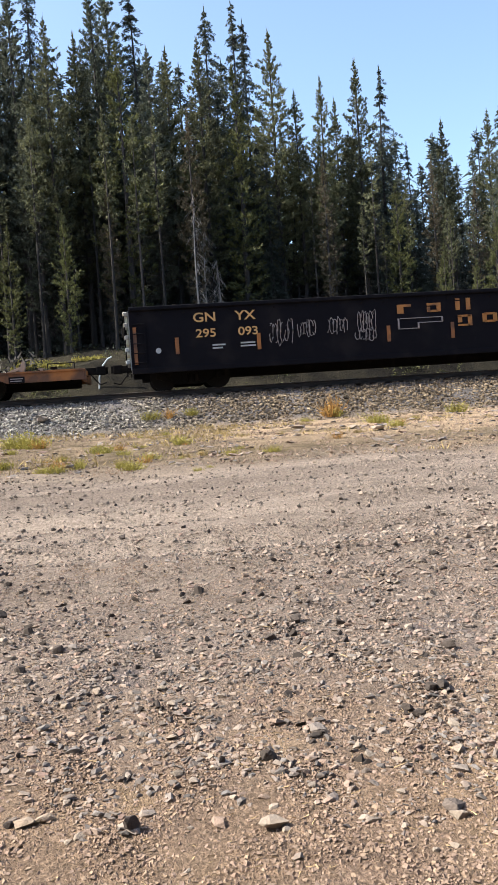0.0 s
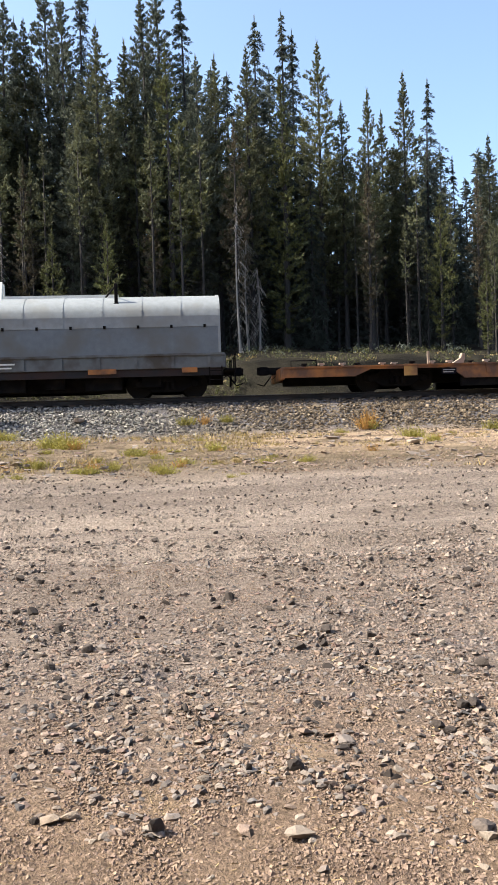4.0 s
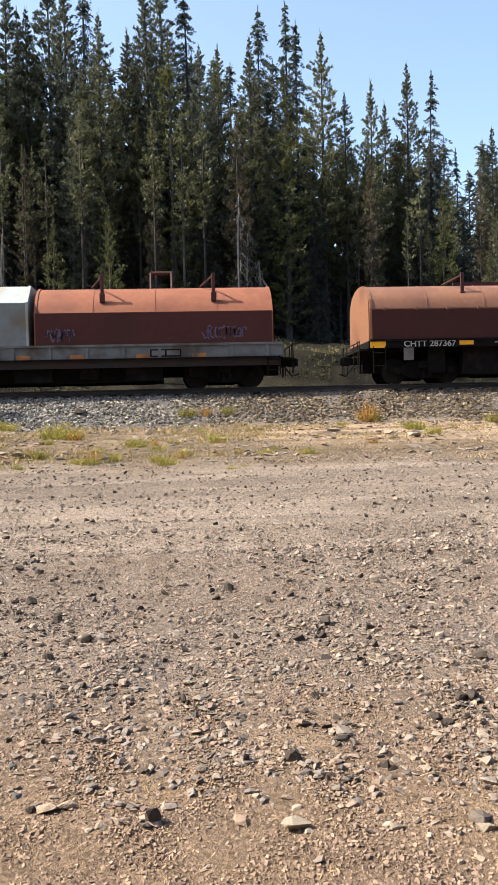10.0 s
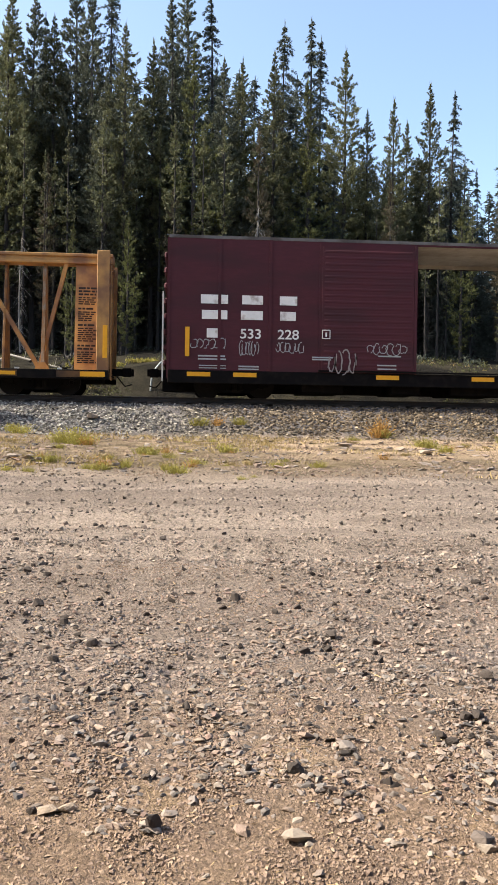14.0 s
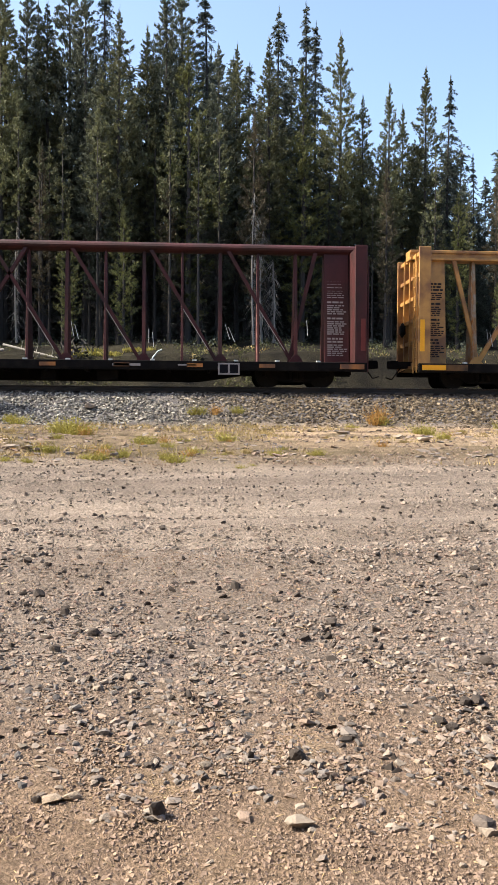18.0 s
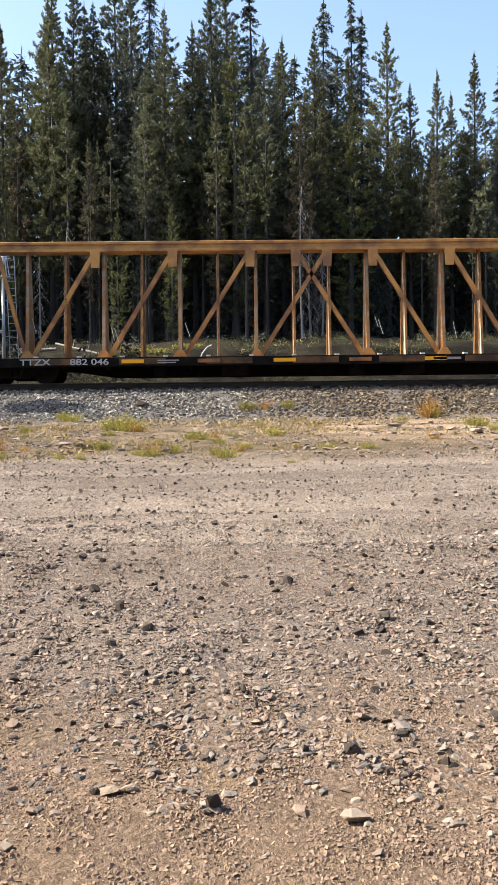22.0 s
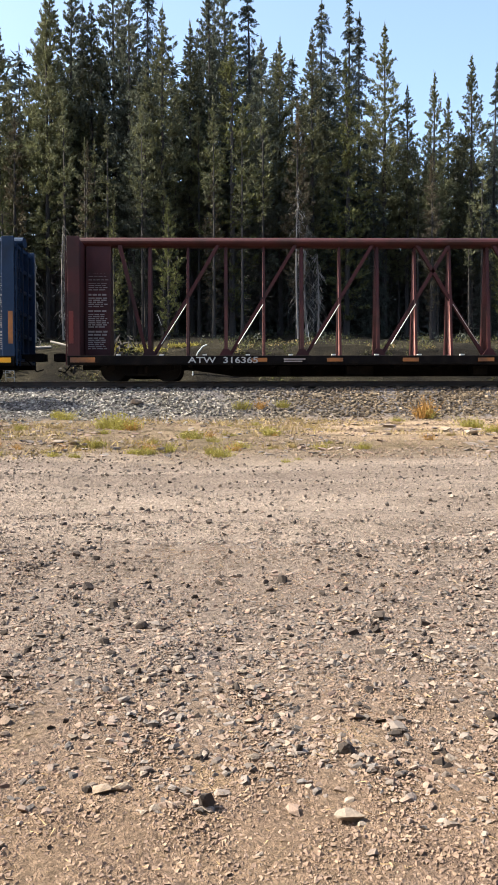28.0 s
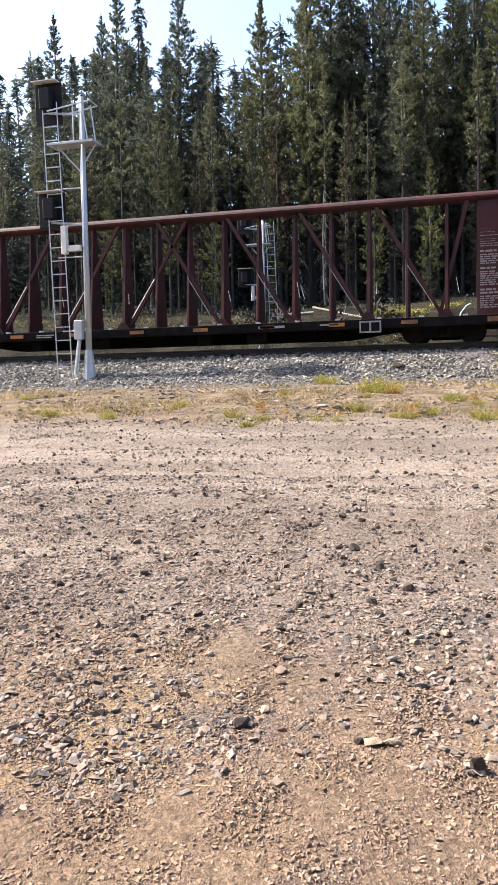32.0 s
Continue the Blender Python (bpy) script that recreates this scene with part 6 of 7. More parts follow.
# the wood behind
rnd = random.Random(11)
for row, (y0, n) in enumerate(((50.5, 34), (54, 34), (59, 34), (66, 32), (76, 30))):
    for i in range(n):
        x = -40 + (i + rnd.random()) * 78 / n
        if row > 2:
            x *= 1.0 + 0.15 * (row - 2)
        y = y0 + rnd.uniform(-1.5, 1.5)
        sky_z = 22.0 if x < 7 else 18.0
        if -17 < x < -12.5:
            sky_z = 17.0
        top = 1.6 + (sky_z - 1.6) * y / 46 - rnd.uniform(1.5, 5.5)
        tree("filler" if row < 2 else "far", x, y, top, 1.1)
for i in range(34):
    x = -31 + (i + rnd.random()) * 55 / 34
    tree("filler", x, rnd.uniform(46, 50), rnd.uniform(9, 15.5), 0.85)
for i in range(64):
    x = -30 + (i + rnd.random()) * 49 / 64
    if 4.2 < x < 8.0:
        continue
    tree("pole", x, rnd.uniform(41.5, 47), rnd.uniform(13.5, 18.0) - (2.5 if x > 8 else 0.0), 1.0)
for x, z in ((7.6, 17.2), (8.6, 15.8), (9.7, 16.6), (10.8, 15.6), (11.7, 16.2), (12.9, 17.0), (14.4, 15.4), (15.6, 13.2), (4.0, 19.5), (2.4, 19.0), (5.4, 20.5), (6.6, 19.0)):
    tree("filler", x, 48.5, z, 1.0)
for x, z in ((13.4, 17.0), (14.3, 16.4), (15.2, 15.6), (15.9, 15.2), (16.5, 14.4), (17.2, 14.6), (18.1, 13.4), (18.9, 13.8)):
    tree("filler", x, 50.5, z, 1.15)
for i in range(26):
    x = -28 + i * 1.75 + rnd.uniform(-0.5, 0.5)
    tree("filler", x, rnd.uniform(49.5, 51.5), (16.5 if x > 7 else 19.5) - rnd.uniform(0, 3), 1.15)

# unseen woods added behind the camera to keep sky light off the cars
for i in range(48):
    x = -55 + (i + rnd.random()) * 110 / 48
    y = rnd.uniform(-26, -15)
    tree("far", x, y, gz(x, y) + rnd.uniform(22, 29), 2.2)

# bleached dead snags
for j, (x, y, z) in enumerate(((3.3, 42.5, 13.2), (3.75, 43, 11.6), (4.25, 43, 10.0), (-8.3, 43.5, 11.5), (-11.6, 44, 12.0), (-9.6, 43.0, 10.0))):
    root = tagged(new("dead_tree"), "bleached bare dead conifer with drooping twigs", "dead tree", group="forest trees")
    root.location = (x, y, gz(x, y) - 0.2)
    shared("trunk", trunk_mesh(200 + j, z - gz(x, y), 0.045, 90 if j < 3 else 60, 0.85, M_DEADWOOD, 0.5, -0.8), root)

# forest undergrowth and thin trunks between
g = np.random.default_rng(5)


def shrub_stuff(name, label, n, xr, yr, size, material, hgt):
    x, y = g.uniform(*xr, n), g.uniform(*yr, n)
    keep = np.array([noise.noise(Vector((a * 0.35, b * 0.35, 9))) > -0.05 for a, b in zip(x, y)])
    x, y = x[keep], y[keep]
    z = np.array([gz(a, b) for a, b in zip(x, y)])
    B = 10
    P = np.repeat(np.stack([x, y, z], 1), B, 0) + g.normal(0, size * 0.6, (len(x) * B, 3)) * np.array([1, 1, 0.3])
    P[:, 2] += g.random(len(P)) * hgt
    D = unit(g.normal(0, 1, P.shape) + np.array([0, 0, 0.8])) * (size * g.uniform(0.5, 1.2, len(P)))[:, None]
    v, f = tri_cloud(P, D, np.full(len(P), size * 0.2), unit(np.cross(D, g.normal(0, 1, P.shape))))
    return tagged(new(name, raw_mesh(v.tolist(), f.tolist(), material)), label, "undergrowth", kind="stuff")


shrub_stuff("undergrowth", "low yellow-green undergrowth on the forest floor", 1500, (-26, 20), (35.5, 44), 0.12, M_UNDERG, 0.25)
shrub_stuff("undergrowth", "dark green low shrubs at the forest edge", 500, (-28, 22), (40, 47), 0.16, M_FIR, 0.4)
shrub_stuff("undergrowth", "sunlit yellow-green moss and herbs on the bank", 1100, (-5.2, -1.4), (37.2, 39.4), 0.13, M_GREENGRASS, 0.12)
shrub_stuff("brushwood", "grey dead twigs and brush heaped on the bank", 130, (-11, -4.2), (36.2, 39), 0.34, M_BARK, 0.35)
shrub_stuff("dry_grass", "dry straw-coloured grass behind the track", 220, (-26, 20), (32.2, 41), 0.14, M_GRASS, 0.12)

# ---- fallen logs and debris behind the track ----


def log(a, b, r, label):
    root = tagged(new("fallen_log"), label, "log", group="fallen logs")
    root.location = a
    bm = bmesh.new()
    cyl(bm, (0, 0, 0), Vector(b) - Vector(a), r, 9, r * 0.7)
    part("stem", bm, M_DEADWOOD, root)
    bm = bmesh.new()
    d = Vector(b) - Vector(a)
    for k in (0.3, 0.55, 0.8):
        cyl(bm, d * k, d * k + Vector((0.1, -0.15, 0.35)), 0.02, 5, 0.005)
    part("branch_stub", bm, M_DEADWOOD, root)
    return root


log((-7.9, 38.3, gz(-7.9, 38.3) + 0.45), (-5.1, 36.8, gz(-5.1, 36.8) + 0.10), 0.055, "bleached white fallen log propped on the bank")
log((-10.5, 38.6, gz(-10.5, 38.6) + 0.12), (-8.0, 38.9, gz(-8.0, 38.9) + 0.16), 0.10, "grey fallen log lying on the bank")

# bent pale pipe standing behind the track
pipe = tagged(new("bent_pipe"), "thin pale bent pipe standing behind the track", "pipe")
px0, py0 = -1.6, 36.0
pipe.location = (px0, py0, gz(px0, py0) + 0.05)
bm = bmesh.new()
pp = [(0, 0, -0.1), (0.05, 0, 0.5), (0.22, 0, 0.95), (0.42, 0, 1.2), (0.6, 0, 1.28)]
for a, b in zip(pp, pp[1:]):
    cyl(bm, a, b, 0.035, 8)
part("tube", bm, M_GALV, pipe)

# rocks on the far bank
g2 = random.Random(8)


def stone_mesh(seed, material, flat=0.55, pts=17):
    """An angular broken stone: the hull of points strewn over a flattened box."""
    r = random.Random(seed)
    bm = bmesh.new()
    sx, sy = r.uniform(0.85, 1.2), r.uniform(0.6, 0.95)
    for i in range(pts):
        v = Vector((r.gauss(0, 1), r.gauss(0, 1), r.gauss(0, 1))).normalized() * r.uniform(0.75, 1.1)
        v.z = max(-0.6, min(v.z, r.uniform(0.45, 0.8)))
        bm.verts.new((v.x * 0.55 * sx, v.y * 0.55 * sy, v.z * 0.55 * flat))
    res = bmesh.ops.convex_hull(bm, input=bm.verts)
    bmesh.ops.delete(bm, geom=[e for e in res["geom_interior"] if isinstance(e, bmesh.types.BMVert)], context="VERTS")
    me = finish(bm)
    me.materials.append(material)
    return me


# ---- loose stones ----
STONES = [stone_mesh(s, M_STONE, 0.35 + 0.4 * random.Random(s).random()) for s in range(14)]
DARK = [stone_mesh(100 + s, M_STONE_DARK, 0.9, 24) for s in range(5)]
PALE = [stone_mesh(200 + s, M_STONE_PALE, 0.55) for s in range(4)]


def lot_z(x, y):
    return gz(x, y) + rut(x, y) + 0.05 * noise.noise(Vector((x * 0.8, y * 0.8, 0))) + 0.022 * noise.noise(Vector((x * 3, y * 3, 4)))


def stone(me, x, y, size, turn, tilt=0.0, sink=0.12):
    s = size
    return shared("stone", me, ground, pose(x, y, lot_z(x, y) + s * (0.28 - sink), tilt, tilt * 0.6, turn) @ Matrix.Diagonal((s, s, s, 1)))


for x, y, s in ((0.36, 6.27, 0.089), (-0.23, 8.68, 0.073), (-1.01, 9.7, 0.068), (-1.68, 8.68, 0.074), (-1.31, 7.3, 0.07), (-0.9, 7.45, 0.053), (-0.79, 5.76, 0.069),
                (-1.05, 6.31, 0.091), (-0.73, 4.92, 0.067), (-0.56, 5.29, 0.076), (-0.12, 3.52, 0.042), (-0.55, 3.24, 0.042), (-1.08, 5.97, 0.043), (0.24, 6.29, 0.054)):
    stone(DARK[int(x * 70) % 5], x, y, s * 1.15, x * 300, 18)
for x, y, s in ((0.79, 6.04, 0.058), (0.92, 5.39, 0.078), (0.71, 5.09, 0.061), (0.86, 5.14, 0.055), (0.86, 4.96, 0.036), (2.34, 6.87, 0.068), (1.66, 4.68, 0.083), (0.46, 3.5, 0.07),
                (1.41, 4.08, 0.073), (1.35, 4.07, 0.058), (1.16, 3.85, 0.059), (1.19, 3.77, 0.054), (1.31, 3.86, 0.036), (2.17, 6.62, 0.059), (3.01, 8.94, 0.06), (3.69, 10.13, 0.06)):
    stone(DARK[int(x * 70) % 5], x, y, s * 1.15, x * 300, 18)
# one narrow stone standing on edge
stone(DARK[1], -0.10, 3.08, 0.085, 80, 75, 0.0)
for x, y, s in ((-0.93, 5.63, 0.068), (0.27, 4.52, 0.066), (0.09, 4.23, 0.078), (0.05, 4.82, 0.051), (0.24, 4.96, 0.043), (-0.15, 4.87, 0.042), (0.14, 3.37, 0.068), (-0.28, 3.08, 0.055),
                (-0.32, 3.06, 0.044), (-0.23, 3.31, 0.033), (-0.27, 3.33, 0.042), (0.08, 2.8, 0.041), (0.11, 3.07, 0.035), (0.23, 3.46, 0.052), (-0.26, 4.32, 0.059), (-0.43, 5.15, 0.049),
                (0.22, 3.93, 0.054), (-0.67, 4.68, 0.046), (-0.44, 4.34, 0.064), (-0.16, 3.77, 0.047), (-0.53, 3.68, 0.064), (0.22, 3.59, 0.05)):
    stone(PALE[int(x * 90) % 4], x, y, s, x * 500, 12, 0.2)
for x, y, s in ((0.53, 4.58, 0.049), (0.57, 4.54, 0.055), (1.31, 3.65, 0.076), (0.95, 3.45, 0.05), (0.97, 3.36, 0.049), (0.28, 3.24, 0.046), (0.42, 3.13, 0.051), (1.05, 2.91, 0.079),
                (0.84, 2.88, 0.046), (0.44, 2.95, 0.038), (0.84, 3.54, 0.063), (0.87, 3.45, 0.058), (1.23, 3.39, 0.072), (0.66, 4.32, 0.053), (0.88, 4.75, 0.058), (0.82, 4.07, 0.044),
                (0.97, 2.74, 0.038), (0.9, 2.73, 0.037), (0.41, 3.49, 0.046)):
    stone(PALE[int(x * 90) % 4], x, y, s, x * 500, 12, 0.2)
# flat slabs
for x, y, s in ((-0.49, 3.23, 0.079), (-0.42, 3.25, 0.066), (-0.24, 3.93, 0.068), (-0.36, 3.83, 0.066), (-0.46, 3.94, 0.062), (-0.07, 3.95, 0.048), (-0.28, 3.96, 0.049),
                (0.08, 3.45, 0.062), (-0.69, 3.71, 0.047), (0.4, 2.99, 0.108), (1.05, 2.95, 0.095), (1.18, 3.22, 0.069), (1.42, 4.06, 0.063)):
    stone(STONES[int(x * 90) % 14], x, y, s * 1.1, x * 400, 8, 0.15)
for i in range(200):
    y = 2.7 + 5.2 * g2.random()
    x = g2.uniform(-0.58, 0.44) * y
    s = 0.035 + 0.045 * g2.random() ** 2.5
    me = DARK[i % 5] if g2.random() < 0.12 else (PALE[i % 4] if g2.random() < 0.1 else STONES[i % 14])
    stone(me, x, y, s, g2.uniform(0, 360), g2.uniform(-20, 20))


def chip_shapes(count, seed, flat, pts):
    """Angular chips: hulls of a few points over a flattened ball, as arrays of corners and triangles."""
    r, out = random.Random(seed), []
    for c in range(count):
        bm = bmesh.new()
        sx, sy, sz = r.uniform(0.85, 1.2), r.uniform(0.55, 0.95), flat * r.uniform(0.6, 1.4)
        for i in range(pts):
            v = Vector((r.gauss(0, 1), r.gauss(0, 1), r.gauss(0, 0.8))).normalized() * r.uniform(0.8, 1.1)
            bm.verts.new((v.x * sx, v.y * sy, max(-0.5, min(v.z, 0.7)) * sz))
        res = bmesh.ops.convex_hull(bm, input=bm.verts)
        bmesh.ops.delete(bm, geom=[e for e in res["geom_interior"] if isinstance(e, bmesh.types.BMVert)], context="VERTS")
        bmesh.ops.triangulate(bm, faces=bm.faces)
        bmesh.ops.recalc_face_normals(bm, faces=bm.faces)
        bm.verts.index_update()
        out.append((np.array([v.co[:] for v in bm.verts]), np.array([[v.index for v in f.verts] for f in bm.faces])))
        bm.free()
    return out


def chip_field(name, label, category, xs_, ys_, zs_, sizes, material, seed, flat=0.45, pts=11, tilt=0.2):
    """Loose chips in one mesh, each one of a dozen hulls, turned, tilted and half sunk."""
    q = np.random.default_rng(seed)
    VV, FF, at = [], [], 0
    shapes = chip_shapes(12, seed, flat, pts)
    which = q.integers(0, 12, len(xs_))
    for k, (V, F) in enumerate(shapes):
        m = which == k
        n = int(m.sum())
        if not n:
            continue
        a, b = q.uniform(0, 6.283, n)[:, None], q.normal(0, tilt, n)[:, None]
        x, y, z = V[None, :, 0], V[None, :, 1], V[None, :, 2]
        y2, z2 = y * np.cos(b) - z * np.sin(b), y * np.sin(b) + z * np.cos(b)
        W = np.stack([x * np.cos(a) - y2 * np.sin(a), x * np.sin(a) + y2 * np.cos(a), z2], 2) * (sizes[m] * 0.5)[:, None, None]
        W += np.stack([xs_[m], ys_[m], zs_[m] + sizes[m] * 0.5 * flat * 0.33], 1)[:, None]
        FF.append((F[None] + len(V) * np.arange(n)[:, None, None]).reshape(-1, 3) + at)
        VV.append(W.reshape(-1, 3))
        at += n * len(V)
    return tagged(new(name, raw_mesh(np.concatenate(VV).tolist(), np.concatenate(FF).tolist(), material)), label, category, kind="stuff")


def field(name, label, category, V, F, n, xs_, ys_, zs_, sizes, material, q, tilt=0.22):
    a, b = q.uniform(0, 6.283, n), q.normal(0, tilt, n)
    ca, sa, cb, sb = np.cos(a), np.sin(a), np.cos(b), np.sin(b)
    x, y, z = V[..., 0], V[..., 1], V[..., 2]
    y2, z2 = y * cb[:, None] - z * sb[:, None], y * sb[:, None] + z * cb[:, None]
    V = np.stack([x * ca[:, None] - y2 * sa[:, None], x * sa[:, None] + y2 * ca[:, None], z2], 2) * (sizes * 0.5)[:, None, None]
    V += np.stack([xs_, ys_, zs_ + sizes * 0.08], 1)[:, None]
    m = V.shape[1]
    F = (F[None] + m * np.arange(n)[:, None, None]).reshape(-1, 3)
    return tagged(new(name, raw_mesh(V.reshape(-1, 3).tolist(), F.tolist(), material)), label, category, kind="stuff")


def pebble_field(name, label, category, xs_, ys_, zs_, sizes, material, seed, flat=0.6):
    """Many small angular stones in one mesh: each a broken five-sided slab."""
    q = np.random.default_rng(seed)
    n = len(xs_)
    an = (np.arange(5) * 2 * np.pi / 5)[None] + q.uniform(-0.45, 0.45, (n, 5))
    r0 = q.uniform(0.6, 1.05, (n, 5))
    r1 = r0 * q.uniform(0.45, 0.92, (n, 5))
    sq = q.uniform(0.6, 0.95, n)[:, None]
    zt = q.uniform(0.45, 1.0, (n, 5)) * flat * q.uniform(0.6, 1.2, (n, 1))
    low = np.stack([r0 * np.cos(an), r0 * np.sin(an) * sq, np.full((n, 5), -flat * 0.8)], 2)
    top = np.stack([r1 * np.cos(an + 0.2), r1 * np.sin(an + 0.2) * sq, zt], 2)
    V = np.concatenate([low, top], 1)
    tri = [(5, 6, 7), (5, 7, 8), (5, 8, 9)]
    for i in range(5):
        j = (i + 1) % 5
        tri += [(i, j, 5 + j), (i, 5 + j, 5 + i)]
    return field(name, label, category, V, np.array(tri), n, xs_, ys_, zs_, sizes, material, q)


def grit_field(name, label, category, xs_, ys_, zs_, sizes, material, seed, close=False):
    """Fine grit in one mesh: crooked little pyramids, or close by small ridged lumps."""
    q = np.random.default_rng(seed)
    n = len(xs_)
    base = [(-1, -1, -0.4), (1, -1, -0.4), (1, 1, -0.4), (-1, 1, -0.4)]
    if close:
        V = np.array(base + [(-0.55, 0, 0.62), (0.55, 0, 0.62)], float)[None] * q.uniform(0.5, 1.1, (n, 6, 3)) * np.array([1, 0.85, 0.95])
        V[:, 4:, :2] += q.uniform(-0.25, 0.25, (n, 2, 2))
        F = [(0, 1, 5), (0, 5, 4), (2, 3, 4), (2, 4, 5), (1, 2, 5), (3, 0, 4)]
    else:
        V = np.array(base + [(0, 0, 0.85)], float)[None] * q.uniform(0.45, 1.1, (n, 5, 3)) * np.array([1, 0.8, 0.9])
        V[:, 4, :2] += q.uniform(-0.6, 0.6, (n, 2))
        F = [(0, 1, 4), (1, 2, 4), (2, 3, 4), (3, 0, 4)]
    return field(name, label, category, V, np.array(F), n, xs_, ys_, zs_, sizes, material, q, 0.5)


def nz(a, b, c):
    return noise.noise(Vector((a, b, c)))


BARE = ((-0.54, 2.63, 0.30), (-1.16, 2.46, 0.2), (-1.30, 3.95, 0.35), (0.40, 3.02, 0.16), (0.42, 5.95, 0.3), (-0.2, 7.1, 0.5), (0.95, 3.9, 0.2))
HEAP = ((-1.65, 3.40, 0.38), (-0.45, 5.3, 0.5), (-0.1, 5.0, 0.5), (-0.43, 4.3, 0.35), (0.9, 5.4, 0.4), (2.2, 6.8, 0.5), (-0.9, 6.1, 0.5), (1.5, 3.3, 0.3), (-1.9, 4.6, 0.5))


def stoniness(x, y):
    """How thickly loose stones lie: streaks along the wheel lanes, heaps and bare spots nearer."""
    k = max(0.0, min(1.0, (8.2 + 0.42 * x + 1.6 * nz(x * 0.4, y * 0.4, 12) - y) / 3.0))
    close = 0.95 + 1.0 * nz(x * 0.9, y * 0.9, 31) + 0.6 * nz(x * 2.5, y * 2.5, 33)
    lane = 0.52 + 1.0 * nz(x * 0.22, (y - 0.13 * x) * 1.5, 3) + 0.4 * nz(x * 1.4, y * 3, 8)
    d = k * close + (1 - k) * lane
    if y < 3.4:
        d -= 0.5 * (3.4 - y)
    if y < 4.6:
        d -= 0.16 * (4.6 - y)
    for a, b, r in BARE:
        d -= 1.1 * math.exp(-((x - a) ** 2 / 2 + (y - b) ** 2) / (r * r))
    for a, b, r in HEAP:
        d += 0.7 * math.exp(-((x - a) ** 2 / 2 + (y - b) ** 2) / (r * r))
    return d


def scatter(n, ya, yb, power=1.0):
    y = ya + (yb - ya) * g.random(n) ** power
    return g.uniform(-0.6 - 0.57 * np.maximum(y, 3), 0.6 + 0.46 * np.maximum(y, 3), n), y


shrub_stuff("undergrowth", "low brown-green herbs along the back of the track", 1700, (-24, 18), (32.4, 37.4), 0.13, M_UNDERG, 0.18)
for n, ya, yb, lo, hi, seed in ((125000, 1.9, 9.0, 0.006, 0.019, 1), (40000, 1.9, 9.5, 0.016, 0.060, 2), (60000, 7.0, 16.8, 0.012, 0.036, 3), (6500, 7, 16.8, 0.026, 0.085, 4), (1500, -7, 1.9, 0.02, 0.07, 5)):
    x, y = scatter(n, ya, yb, 1.25 if seed < 3 else 1.0)
    if seed < 5:
        lift = 0.6 if seed == 1 else (0.0 if seed == 2 else 0.12)
        keep = np.array([stoniness(a, b) + lift > q for a, b, q in zip(x, y, g.random(n))])
        if seed > 2:
            keep &= np.array([b + 2.2 * nz(a * 0.4, b * 0.4, 51) < 16.6 - 2.4 * q for a, b, q in zip(x, y, g.random(n))])
        x, y = x[keep], y[keep]
    z = np.array([lot_z(a, b) if b < 15.4 else gz(a, b) for a, b in zip(x, y)])
    s = lo + (hi - lo) * g.random(len(x)) ** (2.6 if seed == 2 else 2)
    if seed == 1:
        soily = y + 0.5 * (g.random(len(y)) - 0.5) < 4.3
        grit_field("grit", "fine brown crumbs and grit on the soil", "gravel", x[soily], y[soily], z[soily], s[soily], M_SOIL, seed, True)
        grit_field("grit", "fine brown-grey grit strewn over the lot", "gravel", x[~soily], y[~soily], z[~soily], s[~soily], M_GRAVEL, seed, True)
    elif seed == 3:
        grit_field("grit", "fine grey grit packed in the wheel lanes", "gravel", x, y, z, s, M_LANEGRAVEL, seed)
    else:
        chip_field("gravel", "loose angular brown-grey gravel on the lot", "gravel", x, y, z, s, M_LANEGRAVEL if seed == 4 else M_GRAVEL, seed, 0.8 if seed == 4 else 0.68, 10 if seed == 2 else 9, 0.3)
# crumbs of soil between the stones close by
x, y = scatter(90000, 1.9, 7.8, 1.5)
keep = np.array([0.95 - 0.35 * stoniness(a, b) > q for a, b, q in zip(x, y, g.random(len(x)))])
x, y = x[keep], y[keep]
z = np.array([lot_z(a, b) for a, b in zip(x, y)])
grit_field("soil_crumbs", "crumbled brown soil between the stones", "soil", x, y, z, 0.006 + 0.022 * g.random(len(x)) ** 3, M_SOIL, 15, True)
# small dark stones strewn over the lot
x, y = scatter(2800, 3.2, 15.6)
keep = np.array([0.35 + 0.6 * stoniness(a, b) > q for a, b, q in zip(x, y, g.random(len(x)))])
x, y = x[keep], y[keep]
z = np.array([lot_z(a, b) for a, b in zip(x, y)])
chip_field("gravel", "small dark stones strewn over the lot", "gravel", x, y, z, 0.022 + 0.055 * g.random(len(x)) ** 2, M_STONE_DARK, 17, 0.9, 9, 0.3)
# stones lying in the soil of the verge
x, y = scatter(4200, 15.0, 26.4)
keep = np.array([0.45 + 1.1 * nz(a * 0.35, b * 0.5, 44) > q for a, b, q in zip(x, y, g.random(len(x)))])
x, y = x[keep], y[keep]
z = np.array([gz(a, b) for a, b in zip(x, y)])
chip_field("gravel", "scattered grey-brown stones in the soil of the verge", "gravel", x, y, z, 0.04 + 0.20 * g.random(len(x)) ** 4, M_GRAVEL, 6, 0.42, 9)
x, y = scatter(14000, 14.6, 26.3)
z = np.array([gz(a, b) for a, b in zip(x, y)])
grit_field("litter", "small stones and dry litter on the verge soil", "litter", x, y, z, 0.02 + 0.06 * g.random(len(x)) ** 2, M_SOIL, 16)
